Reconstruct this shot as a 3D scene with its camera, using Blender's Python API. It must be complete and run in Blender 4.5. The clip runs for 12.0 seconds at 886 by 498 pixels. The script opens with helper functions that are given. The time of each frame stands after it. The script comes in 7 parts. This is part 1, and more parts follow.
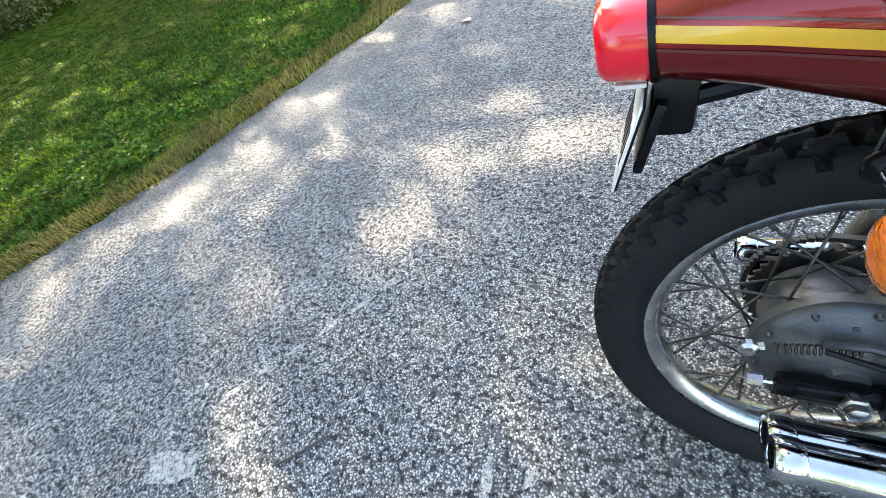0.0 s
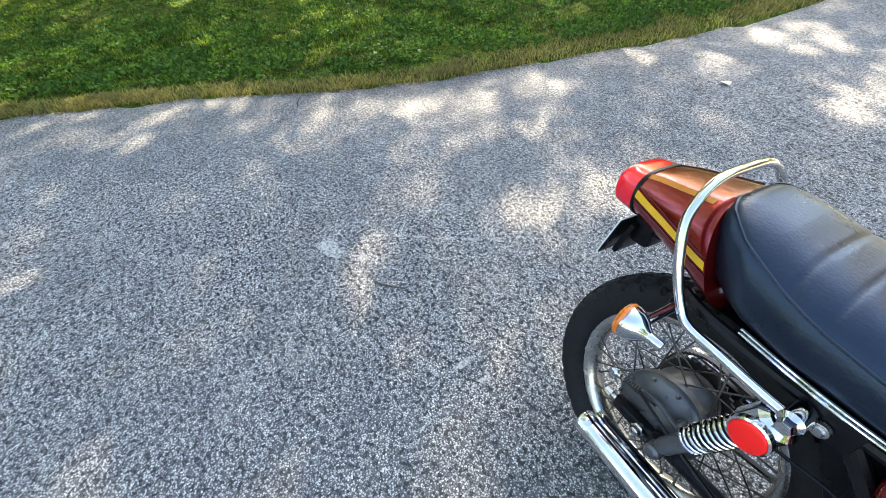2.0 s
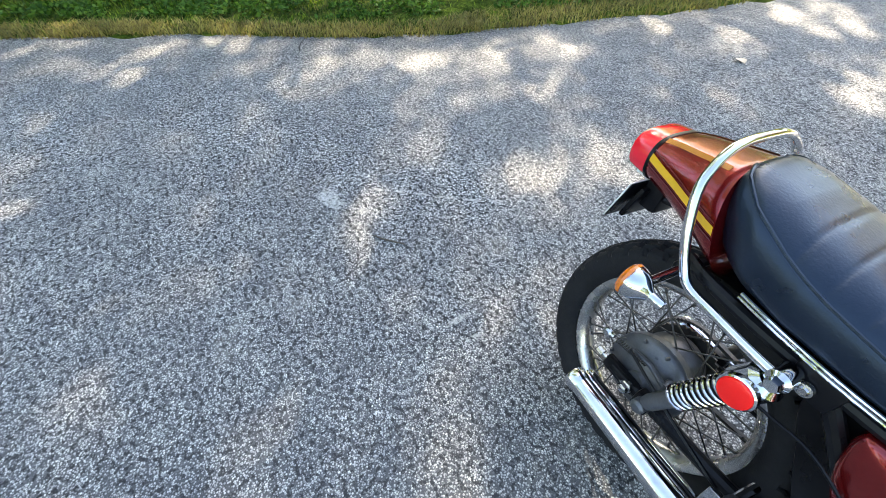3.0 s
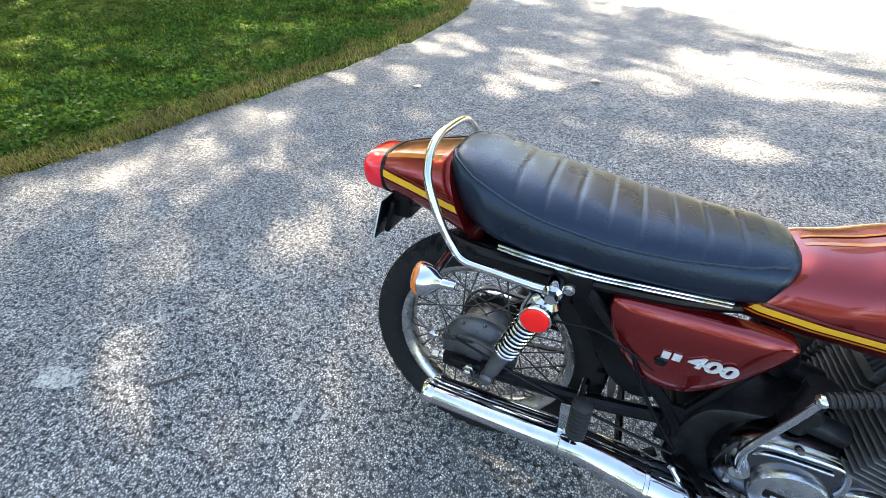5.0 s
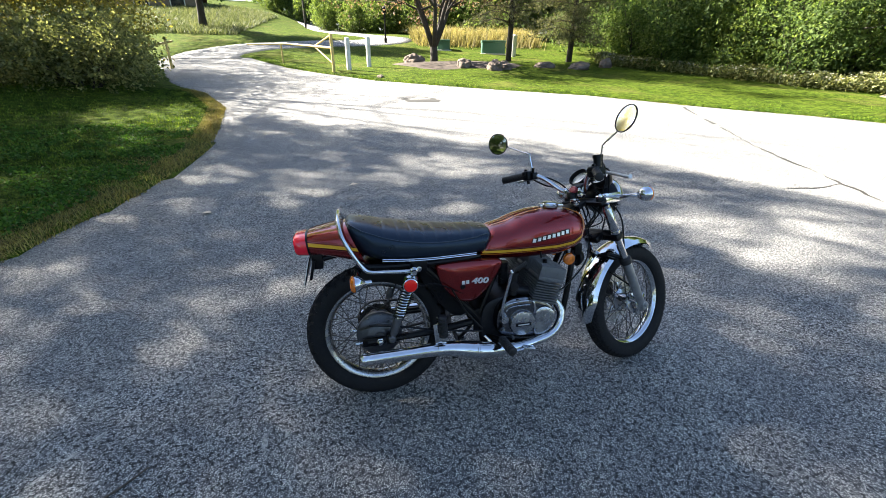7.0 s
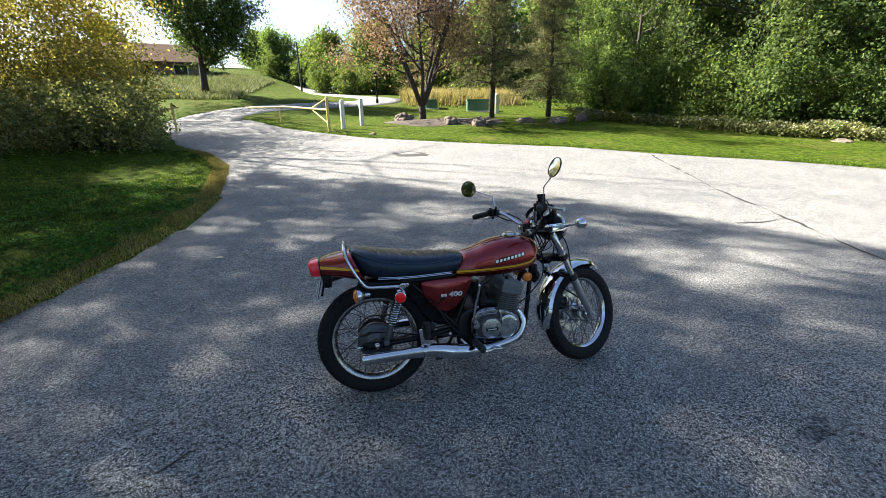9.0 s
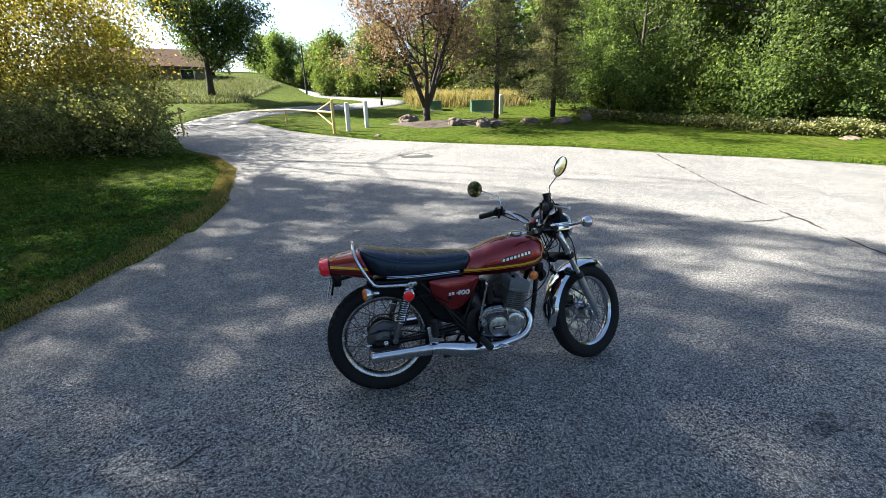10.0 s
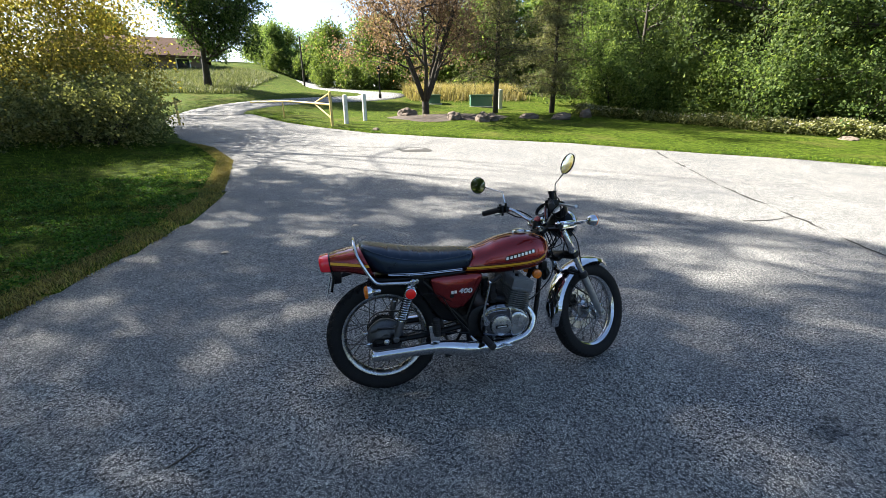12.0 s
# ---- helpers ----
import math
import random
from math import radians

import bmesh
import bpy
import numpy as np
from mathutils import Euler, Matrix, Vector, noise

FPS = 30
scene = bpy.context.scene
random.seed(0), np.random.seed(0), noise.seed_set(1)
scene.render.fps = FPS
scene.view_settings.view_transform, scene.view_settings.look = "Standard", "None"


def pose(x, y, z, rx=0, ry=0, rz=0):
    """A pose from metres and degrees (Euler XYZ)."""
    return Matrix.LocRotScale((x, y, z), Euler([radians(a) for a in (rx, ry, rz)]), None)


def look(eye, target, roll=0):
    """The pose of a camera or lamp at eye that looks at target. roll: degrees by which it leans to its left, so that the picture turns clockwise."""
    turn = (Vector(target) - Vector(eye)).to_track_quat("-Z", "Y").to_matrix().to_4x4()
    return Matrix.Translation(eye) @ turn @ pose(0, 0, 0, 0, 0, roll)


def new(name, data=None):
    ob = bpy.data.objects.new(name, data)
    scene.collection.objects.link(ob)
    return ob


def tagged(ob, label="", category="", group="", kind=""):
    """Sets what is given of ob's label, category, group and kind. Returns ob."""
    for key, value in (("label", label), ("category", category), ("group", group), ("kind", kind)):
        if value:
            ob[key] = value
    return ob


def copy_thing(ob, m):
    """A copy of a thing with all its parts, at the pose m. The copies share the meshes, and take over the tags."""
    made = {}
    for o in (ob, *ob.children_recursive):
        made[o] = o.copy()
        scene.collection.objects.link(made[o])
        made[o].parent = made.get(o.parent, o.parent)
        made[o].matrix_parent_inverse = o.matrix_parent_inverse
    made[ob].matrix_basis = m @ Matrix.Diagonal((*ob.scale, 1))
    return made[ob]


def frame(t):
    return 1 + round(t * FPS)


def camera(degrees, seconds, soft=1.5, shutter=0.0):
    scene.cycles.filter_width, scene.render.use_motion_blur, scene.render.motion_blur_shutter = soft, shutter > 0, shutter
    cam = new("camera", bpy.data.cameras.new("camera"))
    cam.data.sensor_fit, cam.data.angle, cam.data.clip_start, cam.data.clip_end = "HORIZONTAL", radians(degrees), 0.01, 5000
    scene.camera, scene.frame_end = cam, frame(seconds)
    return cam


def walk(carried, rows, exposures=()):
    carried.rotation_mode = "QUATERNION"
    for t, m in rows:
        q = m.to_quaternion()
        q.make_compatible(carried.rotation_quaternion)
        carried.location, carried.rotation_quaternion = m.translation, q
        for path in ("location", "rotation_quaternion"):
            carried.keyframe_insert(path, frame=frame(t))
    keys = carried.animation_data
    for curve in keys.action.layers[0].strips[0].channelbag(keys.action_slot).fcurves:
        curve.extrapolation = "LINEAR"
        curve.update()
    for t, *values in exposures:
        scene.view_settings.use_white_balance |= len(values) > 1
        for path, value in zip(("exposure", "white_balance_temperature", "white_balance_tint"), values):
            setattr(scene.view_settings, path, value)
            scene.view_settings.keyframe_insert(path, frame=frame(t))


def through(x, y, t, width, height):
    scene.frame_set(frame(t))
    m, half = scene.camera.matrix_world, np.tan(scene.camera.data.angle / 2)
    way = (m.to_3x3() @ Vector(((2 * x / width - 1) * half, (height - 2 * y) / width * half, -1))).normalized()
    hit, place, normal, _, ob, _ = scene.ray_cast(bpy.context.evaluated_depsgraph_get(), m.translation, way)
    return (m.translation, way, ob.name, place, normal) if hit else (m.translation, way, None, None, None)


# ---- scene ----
# ---------------------------------------------------------------- camera
cam = camera(95.5, 12.0, soft=0.6)
PATH = [
    (0, (-0.241, -0.45, 0.977), (-1.108, 0.735, -0.381), -21.7),
    (0.5, (-0.242, -0.469, 0.994), (-1.263, 0.548, -0.393), -26.5),
    (1, (-0.17, -0.484, 1.049), (-1.167, 0.44, -0.419), -10.8),
    (1.5, (0.073, -0.589, 1.219), (-1.068, 0.142, -0.252), -3.5),
    (2, (0.181, -0.651, 1.293), (-1.136, 0.003, -0.062), -3.7),
    (2.5, (0.187, -0.687, 1.283), (-1.029, -0.113, -0.198), -0.1),
    (3, (0.186, -0.695, 1.272), (-1.007, -0.063, -0.204), 1.3),
    (3.2, (0.184, -0.673, 1.240), (-0.681, -0.090, 0.163), 0.3),
    (4.8, (0.241, -0.642, 1.242), (-0.456, 0.286, 0.292), -0.6),
    (5, (0.214, -0.677, 1.243), (-0.415, 0.728, -0.034), -0.9),
    (5.2, (0.195, -0.750, 1.263), (-0.045, 0.342, 0.263), 0.4),
    (5.5, (0.184, -0.837, 1.268), (0.136, 0.649, -0.068), 3.8),
    (5.7, (0.189, -0.942, 1.293), (0.200, 0.210, 0.332), 3.6),
    (6, (0.219, -1.149, 1.334), (0.377, 0.439, 0.128), 4.9),
    (6.2, (0.197, -1.316, 1.405), (0.395, -0.059, 0.610), 5.4),
    (6.5, (0.144, -1.407, 1.461), (0.463, 0.348, 0.556), 4.6),
    (7, (-0.019, -1.591, 1.516), (0.372, 0.167, 0.646), 0.6),
    (7.2, (-0.030, -1.659, 1.524), (0.264, -0.313, 0.932), 0.8),
    (8.8, (-0.052, -2.106, 1.583), (0.269, -0.717, 1.105), -1.5),
    (9, (-0.069, -2.111, 1.587), (0.374, -0.271, 0.94), -0.7),
    (9.5, (-0.093, -2.117, 1.585), (0.357, -0.281, 0.932), -0.7),
    (10, (-0.091, -2.143, 1.587), (0.329, -0.295, 0.946), -1.3),
    (10.5, (-0.1, -2.127, 1.593), (0.309, -0.277, 0.951), -2.1),
    (11, (-0.117, -2.108, 1.584), (0.289, -0.261, 0.931), -1.0),
    (11.5, (-0.103, -2.105, 1.591), (0.3, -0.258, 0.937), -0.8),
    (12, (-0.114, -2.085, 1.586), (0.32, -0.25, 0.92), -0.4),
]

EXPOSURES = [(0.0, 4.62, 7650, 9), (1.2, 4.52, 7550, 9), (3.2, 4.52, 7550, 9), (5.0, 4.46, 7450, 9), (5.5, 4.36, 7250, 9), (6.0, 4.28, 6900, 9), (6.5, 3.44, 6600, 9), (7.2, 3.08, 6450, 8.5), (9.0, 2.62, 6350, 8.5), (12.0, 2.62, 6350, 8.5)]
walk(cam, [(t, look(eye, target, roll)) for t, eye, target, roll in PATH], EXPOSURES)

# ---------------------------------------------------------------- daylight
SUN_ELEV = radians(38.0)
SUN_AZ = (-0.82, 0.572)                 # horizontal way to the sun
to_sun = Vector((SUN_AZ[0] * math.cos(SUN_ELEV), SUN_AZ[1] * math.cos(SUN_ELEV), math.sin(SUN_ELEV))).normalized()
world = bpy.data.worlds.new("sky")
scene.world = world
world.use_nodes = True
wn = world.node_tree.nodes
sky = wn.new("ShaderNodeTexSky")
sky.sky_type = "NISHITA"
sky.sun_disc = False
sky.sun_elevation = SUN_ELEV
sky.sun_rotation = math.atan2(to_sun.x, to_sun.y)
sky.air_density, sky.dust_density, sky.ozone_density = 0.9, 1.4, 1.3
wn["Background"].inputs["Strength"].default_value = 0.05
world.node_tree.links.new(sky.outputs[0], wn["Background"].inputs["Color"])
sun_data = bpy.data.lights.new("sun", "SUN")
sun_data.energy, sun_data.angle, sun_data.color = 5.0, radians(0.53), (1.0, 0.91, 0.78)
sun = new("sun", sun_data)
sun.matrix_world = look(tuple(to_sun * 60), (0, 0, 0))

# ---------------------------------------------------------------- materials


def nodes_of(name):
    m = bpy.data.materials.new(name)
    m.use_nodes = True
    t = m.node_tree
    return m, t, t.nodes["Principled BSDF"]


def add(t, kind, **values):
    n = t.nodes.new(kind)
    for k, v in values.items():
        n.inputs[k.replace("_", " ")].default_value = v
    return n


def ramp(t, source, stops):
    r = t.nodes.new("ShaderNodeValToRGB")
    while len(r.color_ramp.elements) < len(stops):
        r.color_ramp.elements.new(0.5)
    for e, (p, c) in zip(r.color_ramp.elements, stops):
        e.position, e.color = p, (*c, 1) if len(c) == 3 else c
    t.links.new(source, r.inputs[0])
    return r.outputs[0]


def mixed(t, a, b, f, mode="MIX"):
    n = t.nodes.new("ShaderNodeMix")
    n.data_type, n.blend_type = "RGBA", mode
    for sock, v in ((n.inputs[0], f), (n.inputs[6], a), (n.inputs[7], b)):
        if isinstance(v, (int, float)):
            sock.default_value = v
        elif isinstance(v, tuple):
            sock.default_value = (*v, 1) if len(v) == 3 else v
        else:
            t.links.new(v, sock)
    return n.outputs[2]


def coords(t, generated=False):
    return t.nodes.new("ShaderNodeTexCoord").outputs["Generated" if generated else "Object"]


def noise_tex(t, scale, detail=4, rough=0.55, vector=None):
    n = add(t, "ShaderNodeTexNoise", Scale=scale, Detail=detail, Roughness=rough)
    t.links.new(vector or coords(t), n.inputs["Vector"])
    return n.outputs["Fac"]


def bump(t, bsdf, height, strength=0.3, distance=0.01):
    b = add(t, "ShaderNodeBump", Strength=strength, Distance=distance)
    t.links.new(height, b.inputs["Height"])
    t.links.new(b.outputs[0], bsdf.inputs["Normal"])


def simple(name, colour, rough, metal=0.0, vary=0.15, scale=30.0, coat=0.0, bump_by=0.0, dirt=None, spread=0.08):
    """Paint, rubber, plastic or metal with a fine and a broad variation."""
    m, t, b = nodes_of(name)
    fine, broad = noise_tex(t, scale * 6), noise_tex(t, scale * 0.4, 3)
    dark = tuple(c * (1 - vary) for c in colour)
    light = tuple(min(1, c * (1 + vary)) for c in colour)
    c = mixed(t, ramp(t, broad, [(0.3, dark), (0.7, light)]), ramp(t, fine, [(0.3, dark), (0.7, light)]), 0.4)
    if dirt:
        c = mixed(t, c, dirt, ramp(t, noise_tex(t, scale * 0.9, 6, 0.7), [(0.5, (0, 0, 0)), (0.75, (0.8, 0.8, 0.8))]))
    t.links.new(c, b.inputs["Base Color"])
    t.links.new(ramp(t, broad, [(0.2, (max(0.02, rough - spread),) * 3), (0.8, (rough + spread,) * 3)]), b.inputs["Roughness"])
    b.inputs["Metallic"].default_value = metal
    b.inputs["Coat Weight"].default_value = coat
    b.inputs["Coat Roughness"].default_value = 0.04
    if bump_by:
        bump(t, b, fine, bump_by, 0.002)
    return m


def asphalt_material():
    """Weathered chip-seal asphalt: pale stones in dark binder, broad stains."""
    m, t, b = nodes_of("chip_asphalt")
    at = coords(t)
    vor = add(t, "ShaderNodeTexVoronoi", Scale=178.0)
    t.links.new(at, vor.inputs["Vector"])
    cell = t.nodes.new("ShaderNodeSeparateColor")
    t.links.new(vor.outputs["Color"], cell.inputs[0])
    stones = ramp(t, cell.outputs[0], [(0.0, (0.045, 0.046, 0.049)), (0.2, (0.085, 0.087, 0.09)), (0.35, (0.16, 0.161, 0.16)), (0.8, (0.215, 0.215, 0.21)), (1.0, (0.3, 0.298, 0.288))])
    gap = ramp(t, vor.outputs["Distance"], [(0.36, (0, 0, 0)), (0.62, (1, 1, 1))])
    c = mixed(t, stones, (0.034, 0.035, 0.037), gap)
    big = noise_tex(t, 0.9, 5, 0.6, at)
    c = mixed(t, c, ramp(t, big, [(0.3, (1.85, 1.86, 1.88)), (0.7, (2.55, 2.51, 2.43))]), 1.0, "MULTIPLY")
    c = mixed(t, c, ramp(t, noise_tex(t, 58, 2, 0.5, at), [(0.4, (0.22, 0.22, 0.23)), (0.46, (1.08, 1.08, 1.08))]), 1.0, "MULTIPLY")
    c = mixed(t, c, ramp(t, noise_tex(t, 24, 3, 0.6, at), [(0.36, (0.82, 0.82, 0.83)), (0.54, (1.05, 1.05, 1.04))]), 1.0, "MULTIPLY")
    c = mixed(t, c, ramp(t, noise_tex(t, 6.5, 4, 0.65, at), [(0.32, (0.78, 0.78, 0.8)), (0.62, (1.08, 1.08, 1.06))]), 1.0, "MULTIPLY")
    chips = add(t, "ShaderNodeTexVoronoi", Scale=72.0)
    t.links.new(at, chips.inputs["Vector"])
    tone = t.nodes.new("ShaderNodeSeparateColor")
    t.links.new(chips.outputs["Color"], tone.inputs[0])
    c = mixed(t, c, ramp(t, tone.outputs[1], [(0.0, (0.76, 0.76, 0.77)), (0.3, (0.97, 0.97, 0.97)), (0.8, (1.02, 1.02, 1.02)), (0.97, (1.28, 1.27, 1.25))]), 1.0, "MULTIPLY")
    dust = ramp(t, noise_tex(t, 3.2, 6, 0.7, at), [(0.56, (0, 0, 0)), (0.8, (0.55, 0.55, 0.55))])
    c = mixed(t, c, (0.30, 0.28, 0.25), dust)
    worn = ramp(t, noise_tex(t, 0.35, 4, 0.6, at), [(0.5, (0, 0, 0)), (0.72, (0.35, 0.35, 0.35))])
    c = mixed(t, c, (0.11, 0.115, 0.125), worn)
    t.links.new(c, b.inputs["Base Color"])
    b.inputs["Roughness"].default_value = 0.82
    b.inputs["Specular IOR Level"].default_value = 0.35
    inv = t.nodes.new("ShaderNodeInvert")
    t.links.new(gap, inv.inputs["Color"])
    lump = mixed(t, inv.outputs[0], vor.outputs["Color"], 0.35)
    bump(t, b, lump, 0.55, 0.004)
    return m


def ground_material():
    """Mown grass with yellowed and bare patches."""
    m, t, b = nodes_of("lawn_grass")
    at = coords(t)
    blade = noise_tex(t, 90, 5, 0.7, at)
    clump = noise_tex(t, 6, 5, 0.65, at)
    wide = noise_tex(t, 0.6, 4, 0.6, at)
    c = ramp(t, blade, [(0.34, (0.014, 0.026, 0.005)), (0.5, (0.055, 0.09, 0.014)), (0.68, (0.135, 0.172, 0.03))])
    # Clump tone; its wide contrast also paints sun flecks into the lawn
    c = mixed(t, c, ramp(t, clump, [(0.4, (0.4, 0.48, 0.45)), (0.6, (1.4, 1.3, 1.05))]), 1.0, "MULTIPLY")
    dry = ramp(t, wide, [(0.52, (0, 0, 0)), (0.7, (0.5, 0.5, 0.5))])
    c = mixed(t, c, (0.12, 0.11, 0.04), dry)
    c = mixed(t, c, ramp(t, noise_tex(t, 28, 4, 0.7, at), [(0.38, (0.35, 0.38, 0.3)), (0.6, (1.15, 1.12, 1.0))]), 1.0, "MULTIPLY")
    t.links.new(c, b.inputs["Base Color"])
    b.inputs["Roughness"].default_value = 0.95
    b.inputs["Specular IOR Level"].default_value = 0.03
    bump(t, b, blade, 0.6, 0.008)
    return m


def leaf_material(name, dark, mid, light, through=0.45, clumps=0.0):
    """Leaves that let part of the light through; each leaf has its own tone."""
    m, t, b = nodes_of(name)
    rnd = t.nodes.new("ShaderNodeNewGeometry").outputs["Random Per Island"]
    c = ramp(t, rnd, [(0.0, dark), (0.5, mid), (1.0, light)])
    patch = noise_tex(t, 0.8, 3, 0.6)
    c = mixed(t, c, ramp(t, patch, [(0.3, (0.7, 0.75, 0.7)), (0.7, (1.25, 1.2, 1.1))]), 1.0, "MULTIPLY")
    # Blades vary by clump, with flecks of sun and shade put into the colour
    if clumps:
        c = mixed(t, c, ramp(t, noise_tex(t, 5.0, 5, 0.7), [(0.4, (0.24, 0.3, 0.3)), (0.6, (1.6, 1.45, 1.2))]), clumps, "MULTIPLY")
    t.links.new(c, b.inputs["Base Color"])
    b.inputs["Roughness"].default_value = 0.6
    b.inputs["Specular IOR Level"].default_value = 0.12
    tr = t.nodes.new("ShaderNodeBsdfTranslucent")
    t.links.new(mixed(t, c, (1.3, 1.25, 0.7), 1.0, "MULTIPLY"), tr.inputs["Color"])
    mix = t.nodes.new("ShaderNodeMixShader")
    mix.inputs[0].default_value = through
    t.links.new(b.outputs[0], mix.inputs[1])
    t.links.new(tr.outputs[0], mix.inputs[2])
    t.links.new(mix.outputs[0], t.nodes["Material Output"].inputs["Surface"])
    return m


def bark_material(name, a, c2):
    m, t, b = nodes_of(name)
    at = coords(t)
    mp = t.nodes.new("ShaderNodeMapping")
    mp.inputs["Scale"].default_value = (14, 14, 2.5)
    t.links.new(at, mp.inputs["Vector"])
    n = noise_tex(t, 2.0, 6, 0.7, mp.outputs[0])
    t.links.new(ramp(t, n, [(0.3, a), (0.7, c2)]), b.inputs["Base Color"])
    b.inputs["Roughness"].default_value = 0.9
    bump(t, b, n, 0.8, 0.03)
    return m


def lens_material(name, colour, depth=0.3):
    """Coloured plastic lens with moulded ribs."""
    m, t, b = nodes_of(name)
    n = noise_tex(t, 60, 3)
    t.links.new(mixed(t, colour, tuple(c * 0.55 for c in colour), ramp(t, n, [(0.35, (0, 0, 0)), (0.7, (1, 1, 1))])), b.inputs["Base Color"])
    b.inputs["Roughness"].default_value = 0.08
    b.inputs["Coat Weight"].default_value = 0.6
    b.inputs["Subsurface Weight"].default_value = depth
    b.inputs["Subsurface Radius"].default_value = (0.03, 0.01, 0.006)
    b.inputs["Subsurface Scale"].default_value = 0.3
    vor = add(t, "ShaderNodeTexVoronoi", Scale=240.0)
    t.links.new(coords(t), vor.inputs["Vector"])
    bump(t, b, vor.outputs["Distance"], 0.5, 0.002)
    return m


ASPHALT = asphalt_material()
LAWN = ground_material()
RED = simple("candy_red_paint", (0.225, 0.008, 0.008), 0.24, 0.75, 0.12, 6, coat=0.8, spread=0.03)
YELLOW = simple("yellow_stripe", (0.72, 0.38, 0.015), 0.35, 0, 0.1, 20, coat=0.8)
DARKRED = simple("dark_red_pinstripe", (0.10, 0.01, 0.01), 0.35, 0, 0.1, 20, coat=0.8)
ORANGE = simple("orange_pinstripe", (0.45, 0.15, 0.012), 0.35, 0, 0.1, 20, coat=0.8)
CHROME = simple("chrome", (0.62, 0.635, 0.66), 0.07, 1.0, 0.05, 40, dirt=(0.45, 0.43, 0.4), spread=0.03)
STEEL = simple("dull_rim_steel", (0.5, 0.5, 0.5), 0.26, 1.0, 0.15, 50, dirt=(0.3, 0.29, 0.28))
ALLOY = simple("cast_alloy", (0.42, 0.43, 0.44), 0.38, 0.9, 0.2, 60, bump_by=0.15, dirt=(0.2, 0.2, 0.2))
COVER = simple("polished_cover", (0.5, 0.51, 0.53), 0.26, 1.0, 0.15, 40, bump_by=0.06, dirt=(0.2, 0.2, 0.21))
CASEPOLISH = simple("dark_polished_case", (0.16, 0.165, 0.18), 0.16, 1.0, 0.2, 30, bump_by=0.04, dirt=(0.06, 0.06, 0.065))
FIN = simple("fin_alloy", (0.15, 0.155, 0.165), 0.5, 0.6, 0.25, 70, bump_by=0.3, dirt=(0.1, 0.1, 0.1))
BLACK = simple("black_enamel", (0.004, 0.004, 0.005), 0.3, 0, 0.3, 30, dirt=(0.011, 0.0105, 0.01))
DRUM = simple("grey_drum", (0.092, 0.093, 0.099), 0.36, 0.5, 0.3, 40, bump_by=0.3, dirt=(0.085, 0.08, 0.075))
DARKCASE = simple("dark_crankcase", (0.016, 0.016, 0.019), 0.45, 0.6, 0.3, 40, bump_by=0.2, dirt=(0.04, 0.04, 0.04))
RUBBER = simple("tyre_rubber", (0.009, 0.009, 0.01), 0.7, 0, 0.3, 40, bump_by=0.5, dirt=(0.016, 0.0155, 0.015))
GRIPRUB = simple("grip_rubber", (0.009, 0.009, 0.01), 0.6, 0, 0.3, 60, bump_by=0.4)
VINYL = simple("seat_vinyl", (0.006, 0.01, 0.018), 0.3, 0, 0.2, 30, bump_by=0.25)
VINYL.node_tree.nodes["Principled BSDF"].inputs["Specular IOR Level"].default_value = 0.5
BLACK.node_tree.nodes["Principled BSDF"].inputs["Specular IOR Level"].default_value = 0.18
RUBBER.node_tree.nodes["Principled BSDF"].inputs["Specular IOR Level"].default_value = 0.2
VINYL.node_tree.nodes["Principled BSDF"].inputs["Specular Tint"].default_value = (0.6, 0.78, 1.0, 1)
CHAINSTEEL = simple("oily_chain_steel", (0.07, 0.065, 0.06), 0.45, 0.8, 0.3, 60, dirt=(0.02, 0.018, 0.016))
SPOKE = simple("spoke_steel", (0.085, 0.08, 0.075), 0.45, 0.8, 0.2, 60)
REDLENS = simple("red_lens", (0.8, 0.008, 0.025), 0.12, 0, 0.1, 12, coat=0.8)
REFLECTOR = simple("red_reflector", (0.95, 0.012, 0.01), 0.22, 0, 0.06, 60, bump_by=0.2)
AMBERLENS = lens_material("amber_lens", (0.85, 0.2, 0.008), 0.0)
WHITE = simple("white_paint", (0.75, 0.75, 0.73), 0.5, 0, 0.06, 30, dirt=(0.5, 0.48, 0.42))
SILVER = simple("silver_letter", (0.75, 0.75, 0.76), 0.3, 0.5, 0.05, 60)
DIAL = simple("dial_face", (0.55, 0.55, 0.53), 0.35, 0, 0.08, 60, coat=1.0)
DULLRED = simple("red_key_cap", (0.2, 0.01, 0.02), 0.4, 0, 0.2, 90)
MIRROR, _t, _b = nodes_of("mirror_glass")
_b.inputs["Metallic"].default_value, _b.inputs["Roughness"].default_value = 1.0, 0.01
_b.inputs["Base Color"].default_value = (0.85, 0.87, 0.86, 1)

# ---------------------------------------------------------------- mesh building


